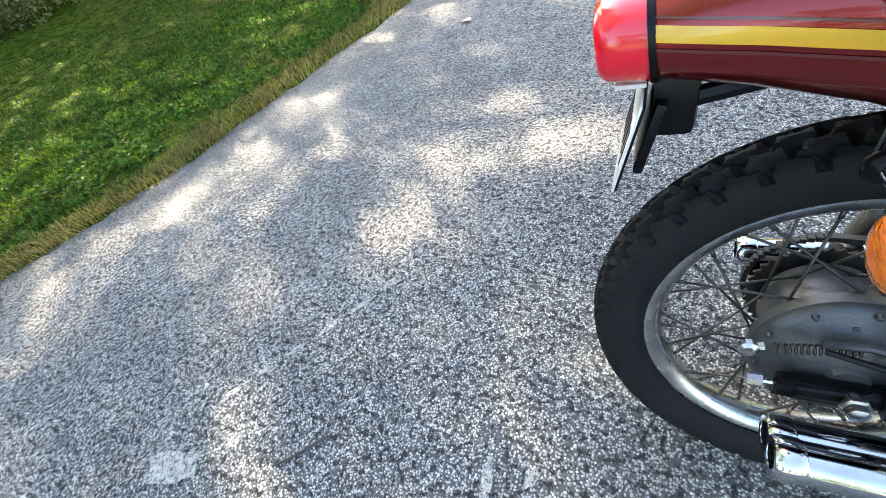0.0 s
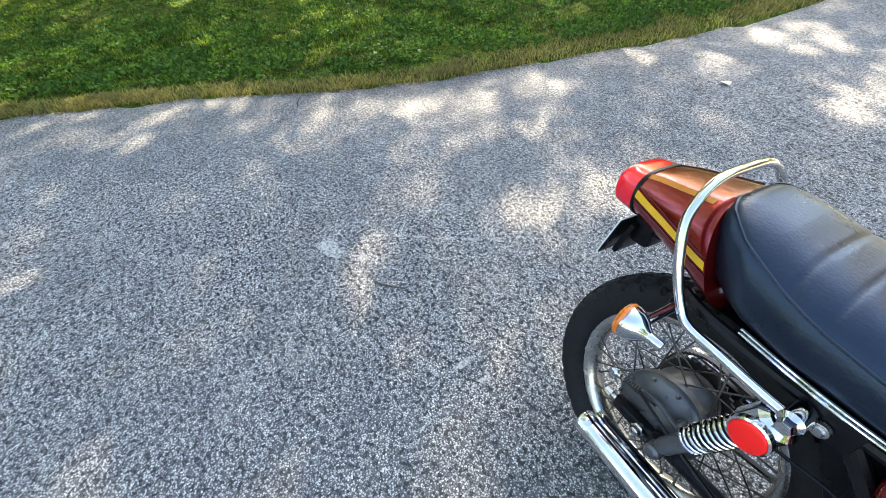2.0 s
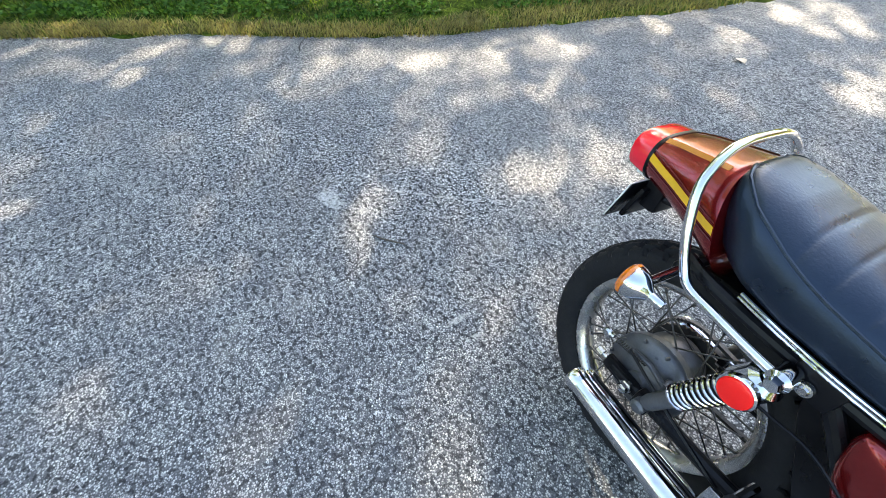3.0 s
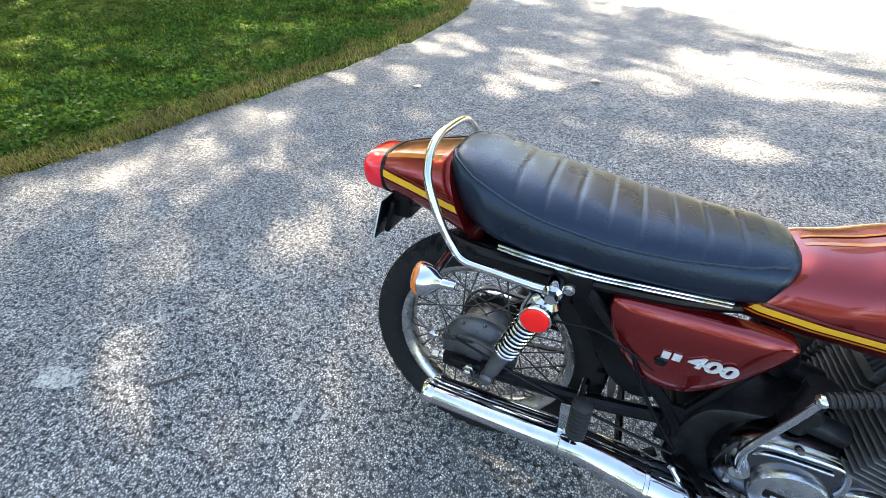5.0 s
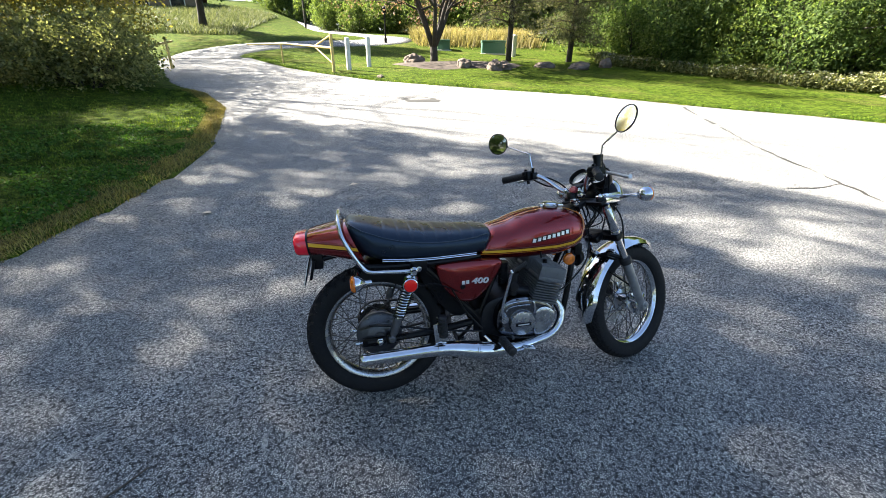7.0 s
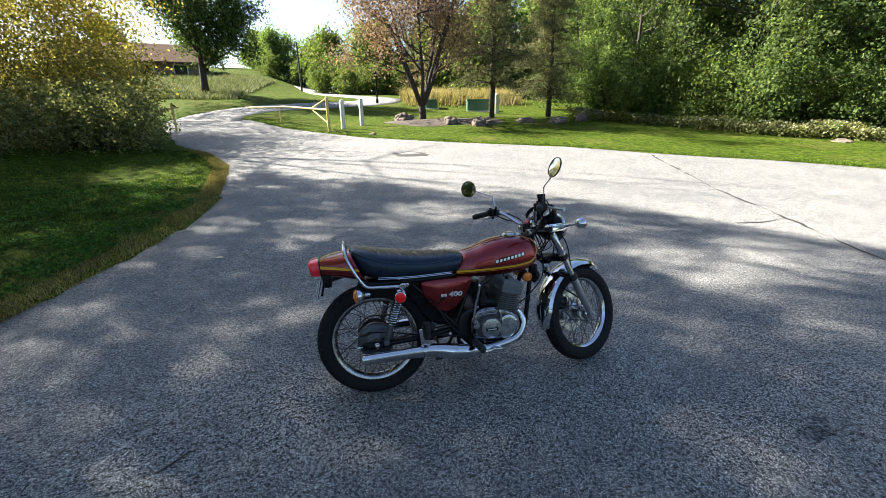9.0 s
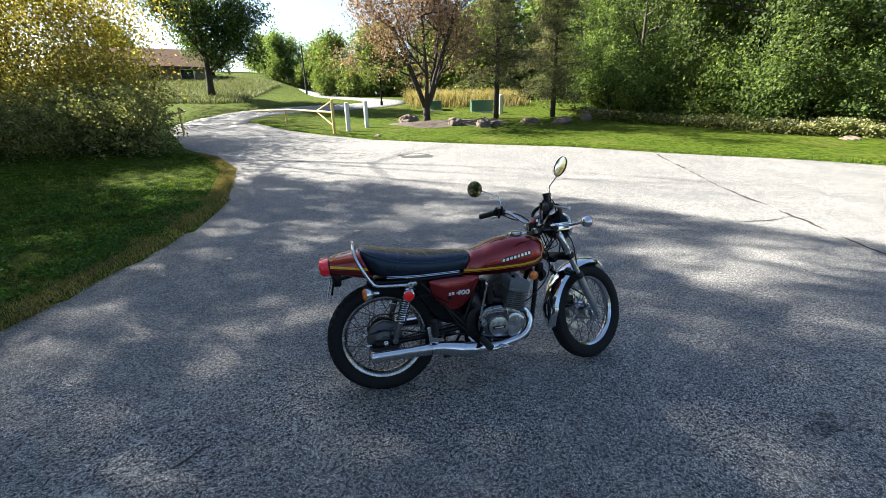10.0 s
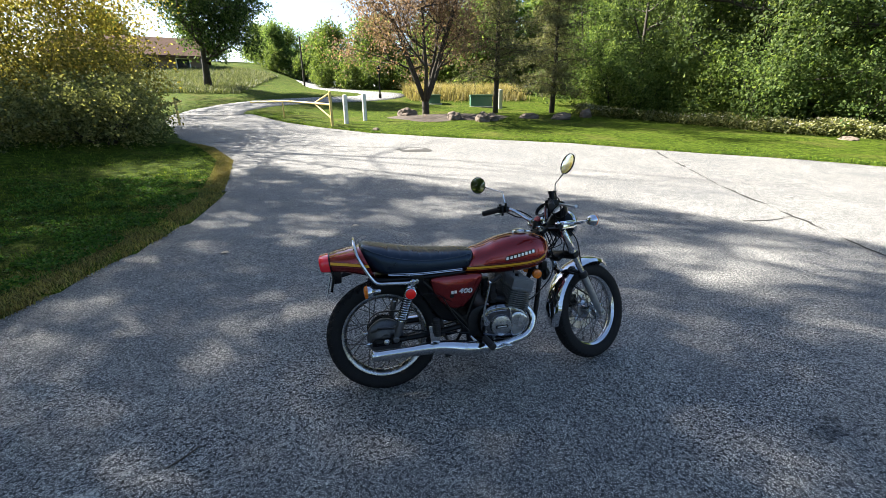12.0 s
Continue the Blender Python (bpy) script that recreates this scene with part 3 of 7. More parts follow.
def shade_wanted(x, y):
    """Depth of leaves that the sun crosses on its way to a place on the ground."""
    blur = np.array([noise.noise(Vector((float(p) * 0.9, float(q) * 1.3, 2.0))) for p, q in zip(x, y)])
    fine = np.array([noise.noise(Vector((float(p) * 2.6, float(q) * 3.4, 8.0))) for p, q in zip(x, y)])
    depth = 5.0 - 0.8 * blur - 0.2 * fine
    for gaps, least in ((BRIGHT_GAPS, 1.98), (SOFT_GAPS, 2.5)):
        for gx, gy, r in gaps:
            d = np.hypot(x - gx, y - gy) / r
            depth = np.minimum(depth, least + 3.0 * np.clip((d - 0.55) / 1.2, 0, 1))
    over = x * 0.74 + y * 0.67
    mottle = np.array([noise.noise(Vector((float(p) * 0.75, float(q) * 1.7, 21.0))) + 0.5 * noise.noise(Vector((float(p) * 1.9, float(q) * 3.1, 5.0))) for p, q in zip(x, y)])
    lawn = np.clip((-3.2 - x) / 1.0, 0, 1)
    open_sky = np.clip((over - 0.4) / 1.4, 0, 1) * (1 - lawn) + lawn * np.clip((y - 7.4) / 1.0, 0, 1)
    depth -= np.clip(open_sky, 0, 1) * 1.5 * np.clip((mottle + 0.05) / 0.4, 0, 1)
    depth -= np.clip((over - 2.1) / 2.2, 0, 1) * (1 - lawn) * 1.7
    depth -= 1.9 * np.clip((-3.0 - x) / 0.6, 0, 1) * np.clip((3.6 - y) / 1.2, 0, 1)
    depth = np.minimum(depth, 0.25 + 4.0 * np.clip(np.hypot((x + 3.5) / 1.7, (y - 8.9) / 2.1) - 0.8, 0, 1.2) / 0.5)
    limit = np.interp(x, [-9, -5, -2.5, 0, 3, 4.8, 5.6, 6.2, 12], [2.8, 3.2, 4.6, 4.95, 5.9, 6.3, 5.4, 4.9, 4.9])
    depth *= 1 - 0.85 * np.clip((-5.0 - x) / 1.0, 0, 1) * np.clip((y - 9.6) / 0.8, 0, 1)
    away = np.maximum(np.maximum(-12 - x, x - 12), np.maximum(-6 - y, y - 12))
    depth = depth * np.interp(away, [0, 3], [1.0, 0.35])
    far = (0.9 + 0.9 * mottle) * np.clip((0.5 - x) / 3.0, 0, 1) * np.clip((x + 8.0) / 1.5, 0, 1) * np.clip((y - 13.0) / 2.0, 0, 1)
    return np.maximum(far, np.maximum(depth, 0.6) * np.clip((limit + 0.25 * np.sin(x * 2.3) - over) / 0.6, 0, 1))


def thin_out(crowns, size):
    """Thins crowns cell by cell until the leaves let through as much sun as wanted."""
    sun_way = np.array(to_sun)
    cell = 0.2
    drop = [p - np.outer(p[:, 2] / sun_way[2], sun_way) for p in crowns]
    every = np.concatenate(drop)
    lo = every[:, :2].min(0)
    idx = [((g[:, :2] - lo) / cell).astype(int) for g in drop]
    shape = np.concatenate(idx).max(0) + 1
    count = np.zeros(shape)
    for k in idx:
        np.add.at(count, (k[:, 0], k[:, 1]), 1)
    soft = count.copy()
    for _ in range(2):
        soft = (soft + np.roll(soft, 1, 0) + np.roll(soft, -1, 0) + np.roll(soft, 1, 1) + np.roll(soft, -1, 1)) / 5
    depth = soft * (size * size * 0.55 / 2 * 1.05 * 0.5) / (cell * cell * sun_way[2])
    cx, cy = np.meshgrid(lo[0] + cell * (np.arange(shape[0]) + 0.5), lo[1] + cell * (np.arange(shape[1]) + 0.5), indexing="ij")
    wanted = shade_wanted(cx.ravel(), cy.ravel()).reshape(shape)
    keep = np.clip(wanted / np.maximum(depth, 1e-3), 0, 1)
    return [p[rng.uniform(size=len(p)) < keep[k[:, 0], k[:, 1]]] for p, k in zip(crowns, idx)]

# shading canopy overhead, to the left of the drive
shade_spots = [(-19.5, 8.0, 19.0, 0.55), (-20.0, 13.0, 20.0, 0.55), (-17.0, 3.5, 19.0, 0.55), (-16.0, -3.0, 19.0, 0.55), (-24.0, 9.5, 20.0, 0.55), (-22.0, 2.0, 20.0, 0.55), (-12.0, -8.0, 19.0, 0.55), (-16.6, 17.8, 20.0, 0.6), (-27.0, 16.0, 20.0, 0.55), (-25.0, 21.5, 20.0, 0.6), (-20.5, 28.8, 19.0, 0.5)]
made = [leafy_tree("tree", pose(x, y, 0), "tall leafy broadleaf tree shading the drive", tall, 0.2, 240000, 0.185, WOOD_LEAF, clear=clear, spread=1.15, blur=1.5, group="shade trees", bare=True) for x, y, tall, clear in shade_spots]
made[7] = (made[7][0], made[7][1][made[7][1][:, 2] > 11.0])
for (ob, _), pts in zip(made, thin_out([p for _, p in made], 0.185)):
    part("crown", leaf_mesh("crown", pts - np.array(ob.matrix_world.translation), 0.185, WOOD_LEAF), WOOD_LEAF, ob)

# woodland right of the lawn
wood_a = leafy_tree("tree", at_ground(19.5, 16.0), "dense dark green woodland tree at the lawn's edge", 11.0, 0.17, 20000, 0.155, WOOD_LEAF, DARKBARK, clear=0.12, spread=0.9, blur=0.28, low=0.8, group="woodland trees")
wood_b = leafy_tree("tree", at_ground(17.5, 20.5), "dense dark green woodland tree at the lawn's edge", 10.0, 0.15, 19000, 0.15, WOOD_LEAF, DARKBARK, clear=0.12, spread=0.85, blur=0.28, low=0.8, group="woodland trees")
wood_c = leafy_tree("tree", at_ground(21.5, 11.5), "light green leafy woodland tree at the lawn's edge", 9.0, 0.14, 13000, 0.15, HILL_LEAF, DARKBARK, clear=0.1, spread=0.9, blur=0.26, low=0.6, group="woodland trees")
wood_d = leafy_tree("tree", at_ground(30.0, 2.0), "tall dark woodland tree behind the others", 12.0, 0.2, 9000, 0.3, WOOD_LEAF, DARKBARK, clear=0.1, spread=0.9, blur=0.6, low=0.8, group="woodland trees")
for k in range(34):
    src = (wood_a, wood_b, wood_c, wood_b, wood_a)[k % 5] if k % 3 < 2 else wood_d
    if k < 8:
        src = wood_c
    s = k / 33
    row = k % 3
    bx, by = 15.0 + 15.0 * s + row * 2.6 + rng.normal() * 0.5, 26.0 - 30.0 * s + row * 2.4 + rng.normal() * 0.5
    copied(src, bx + 1.5, by, rng.uniform(0, 360), rng.uniform(0.85, 1.25))
understory = shrub("shrub", at_ground(15.9, 18.0), "sunlit green understory bush below the woodland", (3.0, 2.6, 2.6), 8000, 0.12, LIGHT_LEAF, "woodland shrubs")
understory_b = shrub("shrub", at_ground(18.2, 13.2), "mid-green understory bush below the woodland", (2.8, 2.6, 3.2), 8000, 0.12, HILL_LEAF, "woodland shrubs")
for k in range(18):
    s = k / 17
    copied((understory, understory_b)[k % 2], 15.6 + 9.5 * s + rng.normal() * 0.5, 21.5 - 20.0 * s + rng.normal() * 0.6, rng.uniform(0, 360), rng.uniform(0.75, 1.25))

# trees on and behind the lawn
leafy_tree("tree", at_ground(-10.3, 36.0), "large spreading dark green oak on the grassy hill", 11.0, 0.27, 34000, 0.2, OAK_LEAF, DARKBARK, clear=0.18, spread=1.0, blur=0.5, lean=0.06)
far_a = leafy_tree("tree", at_ground(-6.0, 66.0), "distant rounded green tree on the hill", 7.0, 0.2, 16000, 0.3, HILL_LEAF, DARKBARK, clear=0.1, spread=1.0, blur=0.55, low=0.8, group="distant trees")
far_b = leafy_tree("tree", at_ground(-0.3, 50.0), "distant yellow-green tree on the hill", 6.6, 0.2, 16000, 0.26, LIGHT_LEAF, DARKBARK, clear=0.1, spread=0.9, blur=0.5, low=0.8, group="distant trees")
for x, y, k, s in ((-10.5, 72, 0, 0.8), (-2.6, 64, 0, 0.95), (-13.5, 78, 1, 0.9), (2.6, 49, 0, 1.0), (5.4, 47, 1, 1.05), (8.2, 46, 0, 1.0), (11.0, 44, 0, 1.05), (13.4, 41, 0, 1.15), (15.6, 38, 0, 1.2), (18.5, 37, 0, 1.3), (21.0, 36, 1, 1.3), (24.0, 33, 0, 1.2), (-20.0, 76, 0, 0.8), (-30.0, 66, 0, 0.9), (-40, 50, 0, 1.2), (27, 30, 0, 1.2)):
    copied((far_a, far_b)[k], x, y, rng.uniform(0, 360), s)
hill_bush = shrub("shrub", at_ground(1.4, 44.5), "bright green bush at the foot of the hill trees", (3.4, 2.6, 2.6), 7000, 0.16, LIGHT_LEAF, "hill bushes")
for x, y, s in ((-1.6, 47.5, 0.8), (4.0, 43.5, 1.1), (6.6, 42.5, 1.0), (9.4, 41.5, 1.15), (12.2, 39.5, 1.1), (-5.0, 62.0, 1.0), (-8.6, 64.0, 1.1)):
    copied(hill_bush, x, y, rng.uniform(0, 360), s)
leafy_tree("tree", at_ground(4.35, 20.7), "multi-stemmed tree with thin rust-brown autumn leaves in a mulch bed", 9.5, 0.1, 38000, 0.12, RUST_LEAF, DARKBARK, clear=0.2, stems=6, spread=0.85, blur=0.42)


def pine_tree(m, label, tall, reach, clear, tufts):
    """A pine: a straight trunk, whorls of drooping boughs, each bough set with tufts of needles."""
    ob = thing("tree", m, label, "tree", "lawn pines")
    wood, pts = Geo(), []
    wood.tube([(0, 0, -0.2), (0.03, 0, tall * 0.3), (-0.04, 0.03, tall * 0.65), (0.02, 0, tall)], [0.17, 0.13, 0.085, 0.02], 10)
    z = clear
    while z < tall - 0.3:
        for k in range(5):
            a = rng.uniform(0, 6.28)
            r = reach * (1 - 0.75 * ((z - clear) / (tall - clear)) ** 1.3) * rng.uniform(0.6, 1.1)
            droop = rng.uniform(-0.16, 0.12) * r
            line = smooth_line([(0, 0, z), (0.4 * r * math.cos(a), 0.4 * r * math.sin(a), z + 0.08 * r), (r * math.cos(a + 0.1), r * math.sin(a + 0.1), z + droop)], 4)
            wood.tube(line, [0.035 * (1 - 0.85 * i / (len(line) - 1)) for i in range(len(line))], 5)
            for q in line[2:]:
                pts += [(q.x + g[0] * 0.3, q.y + g[1] * 0.3, q.z + g[2] * 0.11) for g in rng.normal(size=(tufts, 3))]
        z += rng.uniform(0.28, 0.5)
    part("trunk", wood, DARKBARK, ob, sharp=0)
    part("crown", leaf_mesh("crown", np.repeat(np.array(pts), 4, 0) + rng.normal(size=(len(pts) * 4, 3)) * 0.06, 0.16, NEEDLE, 0.22), NEEDLE, ob)
    return ob


pine_tree(at_ground(8.75, 21.7), "pine with sparse grey-green needles and a bare dark trunk", 10.5, 2.7, 1.9, 8)
pine_tree(at_ground(12.35, 21.6), "low dense pine with grey-green needles", 8.0, 2.5, 1.2, 13)

# the yellowing bush and the dark shrubs beside the drive
gold = shrub("shrub", at_ground(-11.1, 17.2, lift=0.1), "tall yellow-green bush with dense small leaves beside the drive", (7.4, 6.2, 7.4), 52000, 0.115, GOLD_LEAF, category="bush")
shrub("shrub", at_ground(-8.3, 14.6, lift=0.1), "olive-green bush with yellowing leaves below the tall bush", (4.6, 3.6, 3.3), 13000, 0.1, OLIVE_LEAF, category="bush")
shrub("shrub", at_ground(-12.0, 12.6, lift=0.3), "olive-green bush with yellowing leaves below the tall bush", (5.0, 3.6, 3.4), 13000, 0.1, OLIVE_LEAF, category="bush")
dark_shrub = shrub("shrub", at_ground(-6.9, 12.0, lift=0.15), "dark green shrub with small leaves at the lawn's edge", (3.8, 3.4, 1.9), 11000, 0.09, SHRUB_LEAF, "dark shrubs")
for x, y, a, s in ((-9.0, 10.6, 80, 0.95), (-11.2, 9.4, 200, 1.0), (-13.5, 8.2, 20, 1.05), (-12.8, 5.4, 120, 0.85), (-14.0, 2.6, 240, 0.9), (-7.4, 13.6, 300, 0.95)):
    copied(dark_shrub, x, y, a, s, 0.2)
# unseen woods added behind the camera: close the place, dim skylight, fill reflections
for x, y, s in ((-20, -9, 0.8), (-21, -4, 0.8), (-21, 1, 0.8), (-22, 6, 0.9), (-18, -14, 0.7)):
    copied(wood_d, x, y, rng.uniform(0, 360), s)
for x, y, s in ((-14, -16, 0.75), (-6, -22, 0.75), (2, -26, 0.8), (10, -27, 0.75), (18, -26, 0.8), (27, -22, 0.8), (33, -10, 0.85)):
    copied(wood_d, x, y, rng.uniform(0, 360), s)
for x, y, a, s in ((-17, 6, 30, 1.0), (-18, 0, 90, 1.0), (-17, -6, 200, 1.0), (-14, -11, 270, 0.9)):
    copied(understory, x, y, a, 2.2 * s, 0.0)

# ---------------------------------------------------------------- motorcycle
LEAN = 7.0
bike = thing("motorcycle", pose(0, 0, 0, -LEAN, 0, 0), "dark red vintage roadster motorcycle leaning on its side stand", "motorcycle")
REAR, FRONT = Vector((0.026, 0, 0.327)), Vector((1.372, 0, 0.312))
HEAD = Vector((1.03, 0, 0.85))
STEER_AXIS = Vector((-0.454, 0, 0.891)).normalized()
STEER = Matrix.Translation(HEAD) @ Matrix.Rotation(radians(21.0), 4, STEER_AXIS) @ Matrix.Translation(-HEAD)
LOWER = Matrix.Translation((0.01, -0.027, -0.002)) @ STEER
CAMBER = Matrix.Translation((0, -0.02, -0.004)) @ Matrix.Rotation(radians(-4.0), 4, "X")
SIDES = (-1, 1)


def both(points, s):
    """Points of the right side (y below 0), kept for s = -1, mirrored for s = 1."""
    return [(x, y * -s, z) for x, y, z in points]


def tyre_geo(R, width, blocks, rows, knob):
    """Tyre with zigzag grooves round it and notches across the rows between them."""
    h = width / 2
    side = [(R - 0.085, h * 0.62), (R - 0.078, h * 0.8), (R - 0.06, h * 0.97), (R - 0.042, h), (R - 0.03, h * 0.965)]
    across = 44

    def groove(d, w):
        return max(0.0, min(1.0, (w - abs(d)) / (w * 0.4)))
    skin = []
    for i in range(blocks * 10):
        a = 2 * math.pi * i / (blocks * 10)
        turn = i / 10
        ring = [(r, y) for r, y in side]
        for j in range(across + 1):
            w = 1 - 2 * j / across
            t = w * 1.15
            y = h * 0.95 * math.sin(t) / math.sin(1.15) * 0.97
            r = R - h * 0.5 * (1 - math.cos(t)) * 1.3
            zig = 0.07 * (abs((turn % 1) - 0.5) * 4 - 1)
            deep = 0.0
            row = 0
            for k in range(1, rows):
                edge = -1 + 2 * k / rows + zig * (1 if k % 2 else -1)
                deep = max(deep, groove(w - edge, 0.075))
                row += w > edge
            phase = (turn + (0.5 if row % 2 else 0.0) + 0.25 * w) % 1
            deep = max(deep, groove(min(phase, 1 - phase), 0.13))
            ring.append((r - knob * deep, y))
        ring += [(r, -y) for r, y in side[::-1]]
        skin.append([(r * math.cos(a), y, r * math.sin(a)) for r, y in ring])
    return Geo().grid(skin, close_u=True)


def rim_geo(R, width):
    h = width / 2
    prof = [(R - 0.012, h), (R - 0.002, h * 1.02), (R, h * 0.92), (R - 0.012, h * 0.82), (R - 0.02, h * 0.55), (R - 0.03, h * 0.2), (R - 0.03, -h * 0.2), (R - 0.02, -h * 0.55), (R - 0.012, -h * 0.82), (R, -h * 0.92), (R - 0.002, -h * 1.02), (R - 0.012, -h),
            (R - 0.022, -h * 0.78), (R - 0.031, -h * 0.4), (R - 0.033, 0), (R - 0.031, h * 0.4), (R - 0.022, h * 0.78)]
    return Geo().lathe(prof, seg=72, ring=True)


def spoke_set(wheel, hub_r, rim_r, hub_y):
    """36 crossed spokes, each a bar with a nipple at the rim."""
    made = {}
    for i in range(36):
        side = 1 if i % 2 else -1
        lead = 1 if (i // 2) % 2 else -1
        key = (side, lead)
        if key not in made:
            a = lead * 0.95
            p = Vector((hub_r * math.cos(a), side * hub_y, hub_r * math.sin(a)))
            q = Vector((rim_r, side * 0.006, 0))
            g = Geo().tube([p, q], 0.0022, 5)
            g.tube([q + (p - q) * 0.07, q], 0.0034, 5)
            made[key] = g.mesh("spoke", SPOKE, 0)
        part("spoke", made[key], SPOKE, wheel, m=Matrix.Rotation(-2 * math.pi * i / 36, 4, "Y"))


# --- rear wheel
rear_hub = Geo().lathe([(0.0, 0.075), (0.05, 0.075), (0.075, 0.07), (0.08, 0.05), (0.07, 0.035), (0.07, 0.0), (0.085, -0.01), (0.092, -0.02), (0.104, -0.03), (0.106, -0.05), (0.1, -0.054), (0.0, -0.054)], seg=40)
rear_wheel = part("rear_wheel", rear_hub, DRUM, bike, "wire-spoked rear wheel with a grey drum hub", m=Matrix.Translation(REAR) @ CAMBER)
part("tyre", tyre_geo(0.332, 0.108, 38, 5, 0.013), RUBBER, rear_wheel, "black rubber tyre with a block tread")
part("rim", rim_geo(0.251, 0.062), STEEL, rear_wheel, "dull steel rim")
spoke_set(rear_wheel, 0.085, 0.22, 0.034)
plate = Geo().lathe([(0.106, -0.052), (0.104, -0.058), (0.098, -0.063), (0.093, -0.0655), (0.078, -0.07), (0.066, -0.08), (0.05, -0.088), (0.026, -0.091), (0.022, -0.098), (0.0, -0.098)], seg=40)
for k in range(10):
    a = 2 * math.pi * k / 10 + 0.2
    plate.lathe([(0.0, -0.071), (0.004, -0.07), (0.005, -0.064)], (0.097 * math.cos(a), 0, 0.097 * math.sin(a)), seg=8)
for k in range(5):
    a = 0.4 + 2 * math.pi * k / 5
    plate.tube([(0.03 * math.cos(a), -0.084, 0.03 * math.sin(a)), (0.078 * math.cos(a), -0.066, 0.078 * math.sin(a))], 0.006, 6)
part("brake_plate", plate, DRUM, rear_wheel, "dark grey cast brake plate")
lever = Geo().tube([(0.05, -0.075, 0.062), (0.05, -0.105, 0.062)], 0.009, 10).tube([(0.05, -0.1, 0.062), (0.0, -0.1, 0.075), (-0.045, -0.1, 0.07)], [0.007, 0.006, 0.005], 8)
part("brake_arm", lever, DRUM, rear_wheel)
spring_line = []
for i in range(113):
    w = 2 * math.pi * i / 8
    spring_line.append((-0.09 + 0.085 * i / 112, -0.1 + 0.0065 * math.cos(w), 0.052 + 0.016 * i / 112 + 0.0065 * math.sin(w)))
part("brake_spring", Geo().tube(spring_line, 0.0016, 5), CHAINSTEEL, rear_wheel, "dark coil return spring")
strap = Geo().tube([(-0.1, -0.098, 0.05), (-0.115, -0.098, 0.046)], 0.006, 8).lathe([(0.0, -0.008), (0.008, -0.008), (0.013, -0.004), (0.013, 0.004)], (-0.118, -0.1, 0.045), seg=14)
part("rod_trunnion", strap, STEEL, rear_wheel)
sp = Geo()
teeth = []
for k in range(76):
    a = 2 * math.pi * k / 76
    r = 0.096 if k % 2 else 0.089
    teeth.append((r * math.cos(a), r * math.sin(a)))
sp.prism(teeth, 0.082, 0.088, 0.001)
part("sprocket", sp, CHAINSTEEL, rear_wheel)
axle = Geo().lathe([(0.0, -0.165), (0.008, -0.165), (0.013, -0.162), (0.013, -0.152), (0.017, -0.15), (0.017, -0.146), (0.009, -0.144), (0.009, 0.16), (0.0, 0.16)], tuple(REAR), seg=6)
part("rear_axle", axle, STEEL, bike)

# --- front wheel, turned with the steering
fw = LOWER @ Matrix.Translation(FRONT + Vector((0, -0.008, -0.004))) @ Matrix.Rotation(radians(-3.0), 4, "X")
front_hub = Geo().lathe([(0.0, 0.06), (0.035, 0.06), (0.06, 0.05), (0.062, 0.04), (0.04, 0.03), (0.034, 0.0), (0.04, -0.03), (0.062, -0.04), (0.06, -0.05), (0.03, -0.055), (0.0, -0.055)], seg=32)
front_wheel = part("front_wheel", front_hub, COVER, bike, "wire-spoked front wheel turned to its left", m=fw)
part("tyre", tyre_geo(0.313, 0.094, 56, 5, 0.006), RUBBER, front_wheel, "black ribbed rubber tyre")
part("rim", rim_geo(0.243, 0.056), CHROME, front_wheel, "bright chrome rim")
spoke_set(front_wheel, 0.056, 0.212, 0.04)
disc = Geo().lathe([(0.134, 0.068), (0.134, 0.074), (0.085, 0.074), (0.085, 0.068)], seg=48, ring=True)
for k in range(5):
    a = 2 * math.pi * k / 5
    disc.tube([(0.05 * math.cos(a), 0.062, 0.05 * math.sin(a)), (0.09 * math.cos(a + 0.2), 0.07, 0.09 * math.sin(a + 0.2))], 0.009, 6)
part("brake_disc", disc, STEEL, front_wheel, "steel brake disc")
drive = Geo().lathe([(0.0, -0.086), (0.03, -0.086), (0.038, -0.08), (0.04, -0.06), (0.03, -0.055)], seg=24)
for k in range(3):
    a = 2 * math.pi * k / 3 + 0.5
    drive.tube([(0.02 * math.cos(a), -0.07, 0.02 * math.sin(a)), (0.07 * math.cos(a), -0.055, 0.07 * math.sin(a))], [0.014, 0.008], 8)
part("speedometer_drive", drive, CHROME, front_wheel)
part("brake_caliper", Geo().box((-0.1, 0.075, 0.075), (0.1, 0.07, 0.08), 0.015), BLACK, front_wheel, m=None)

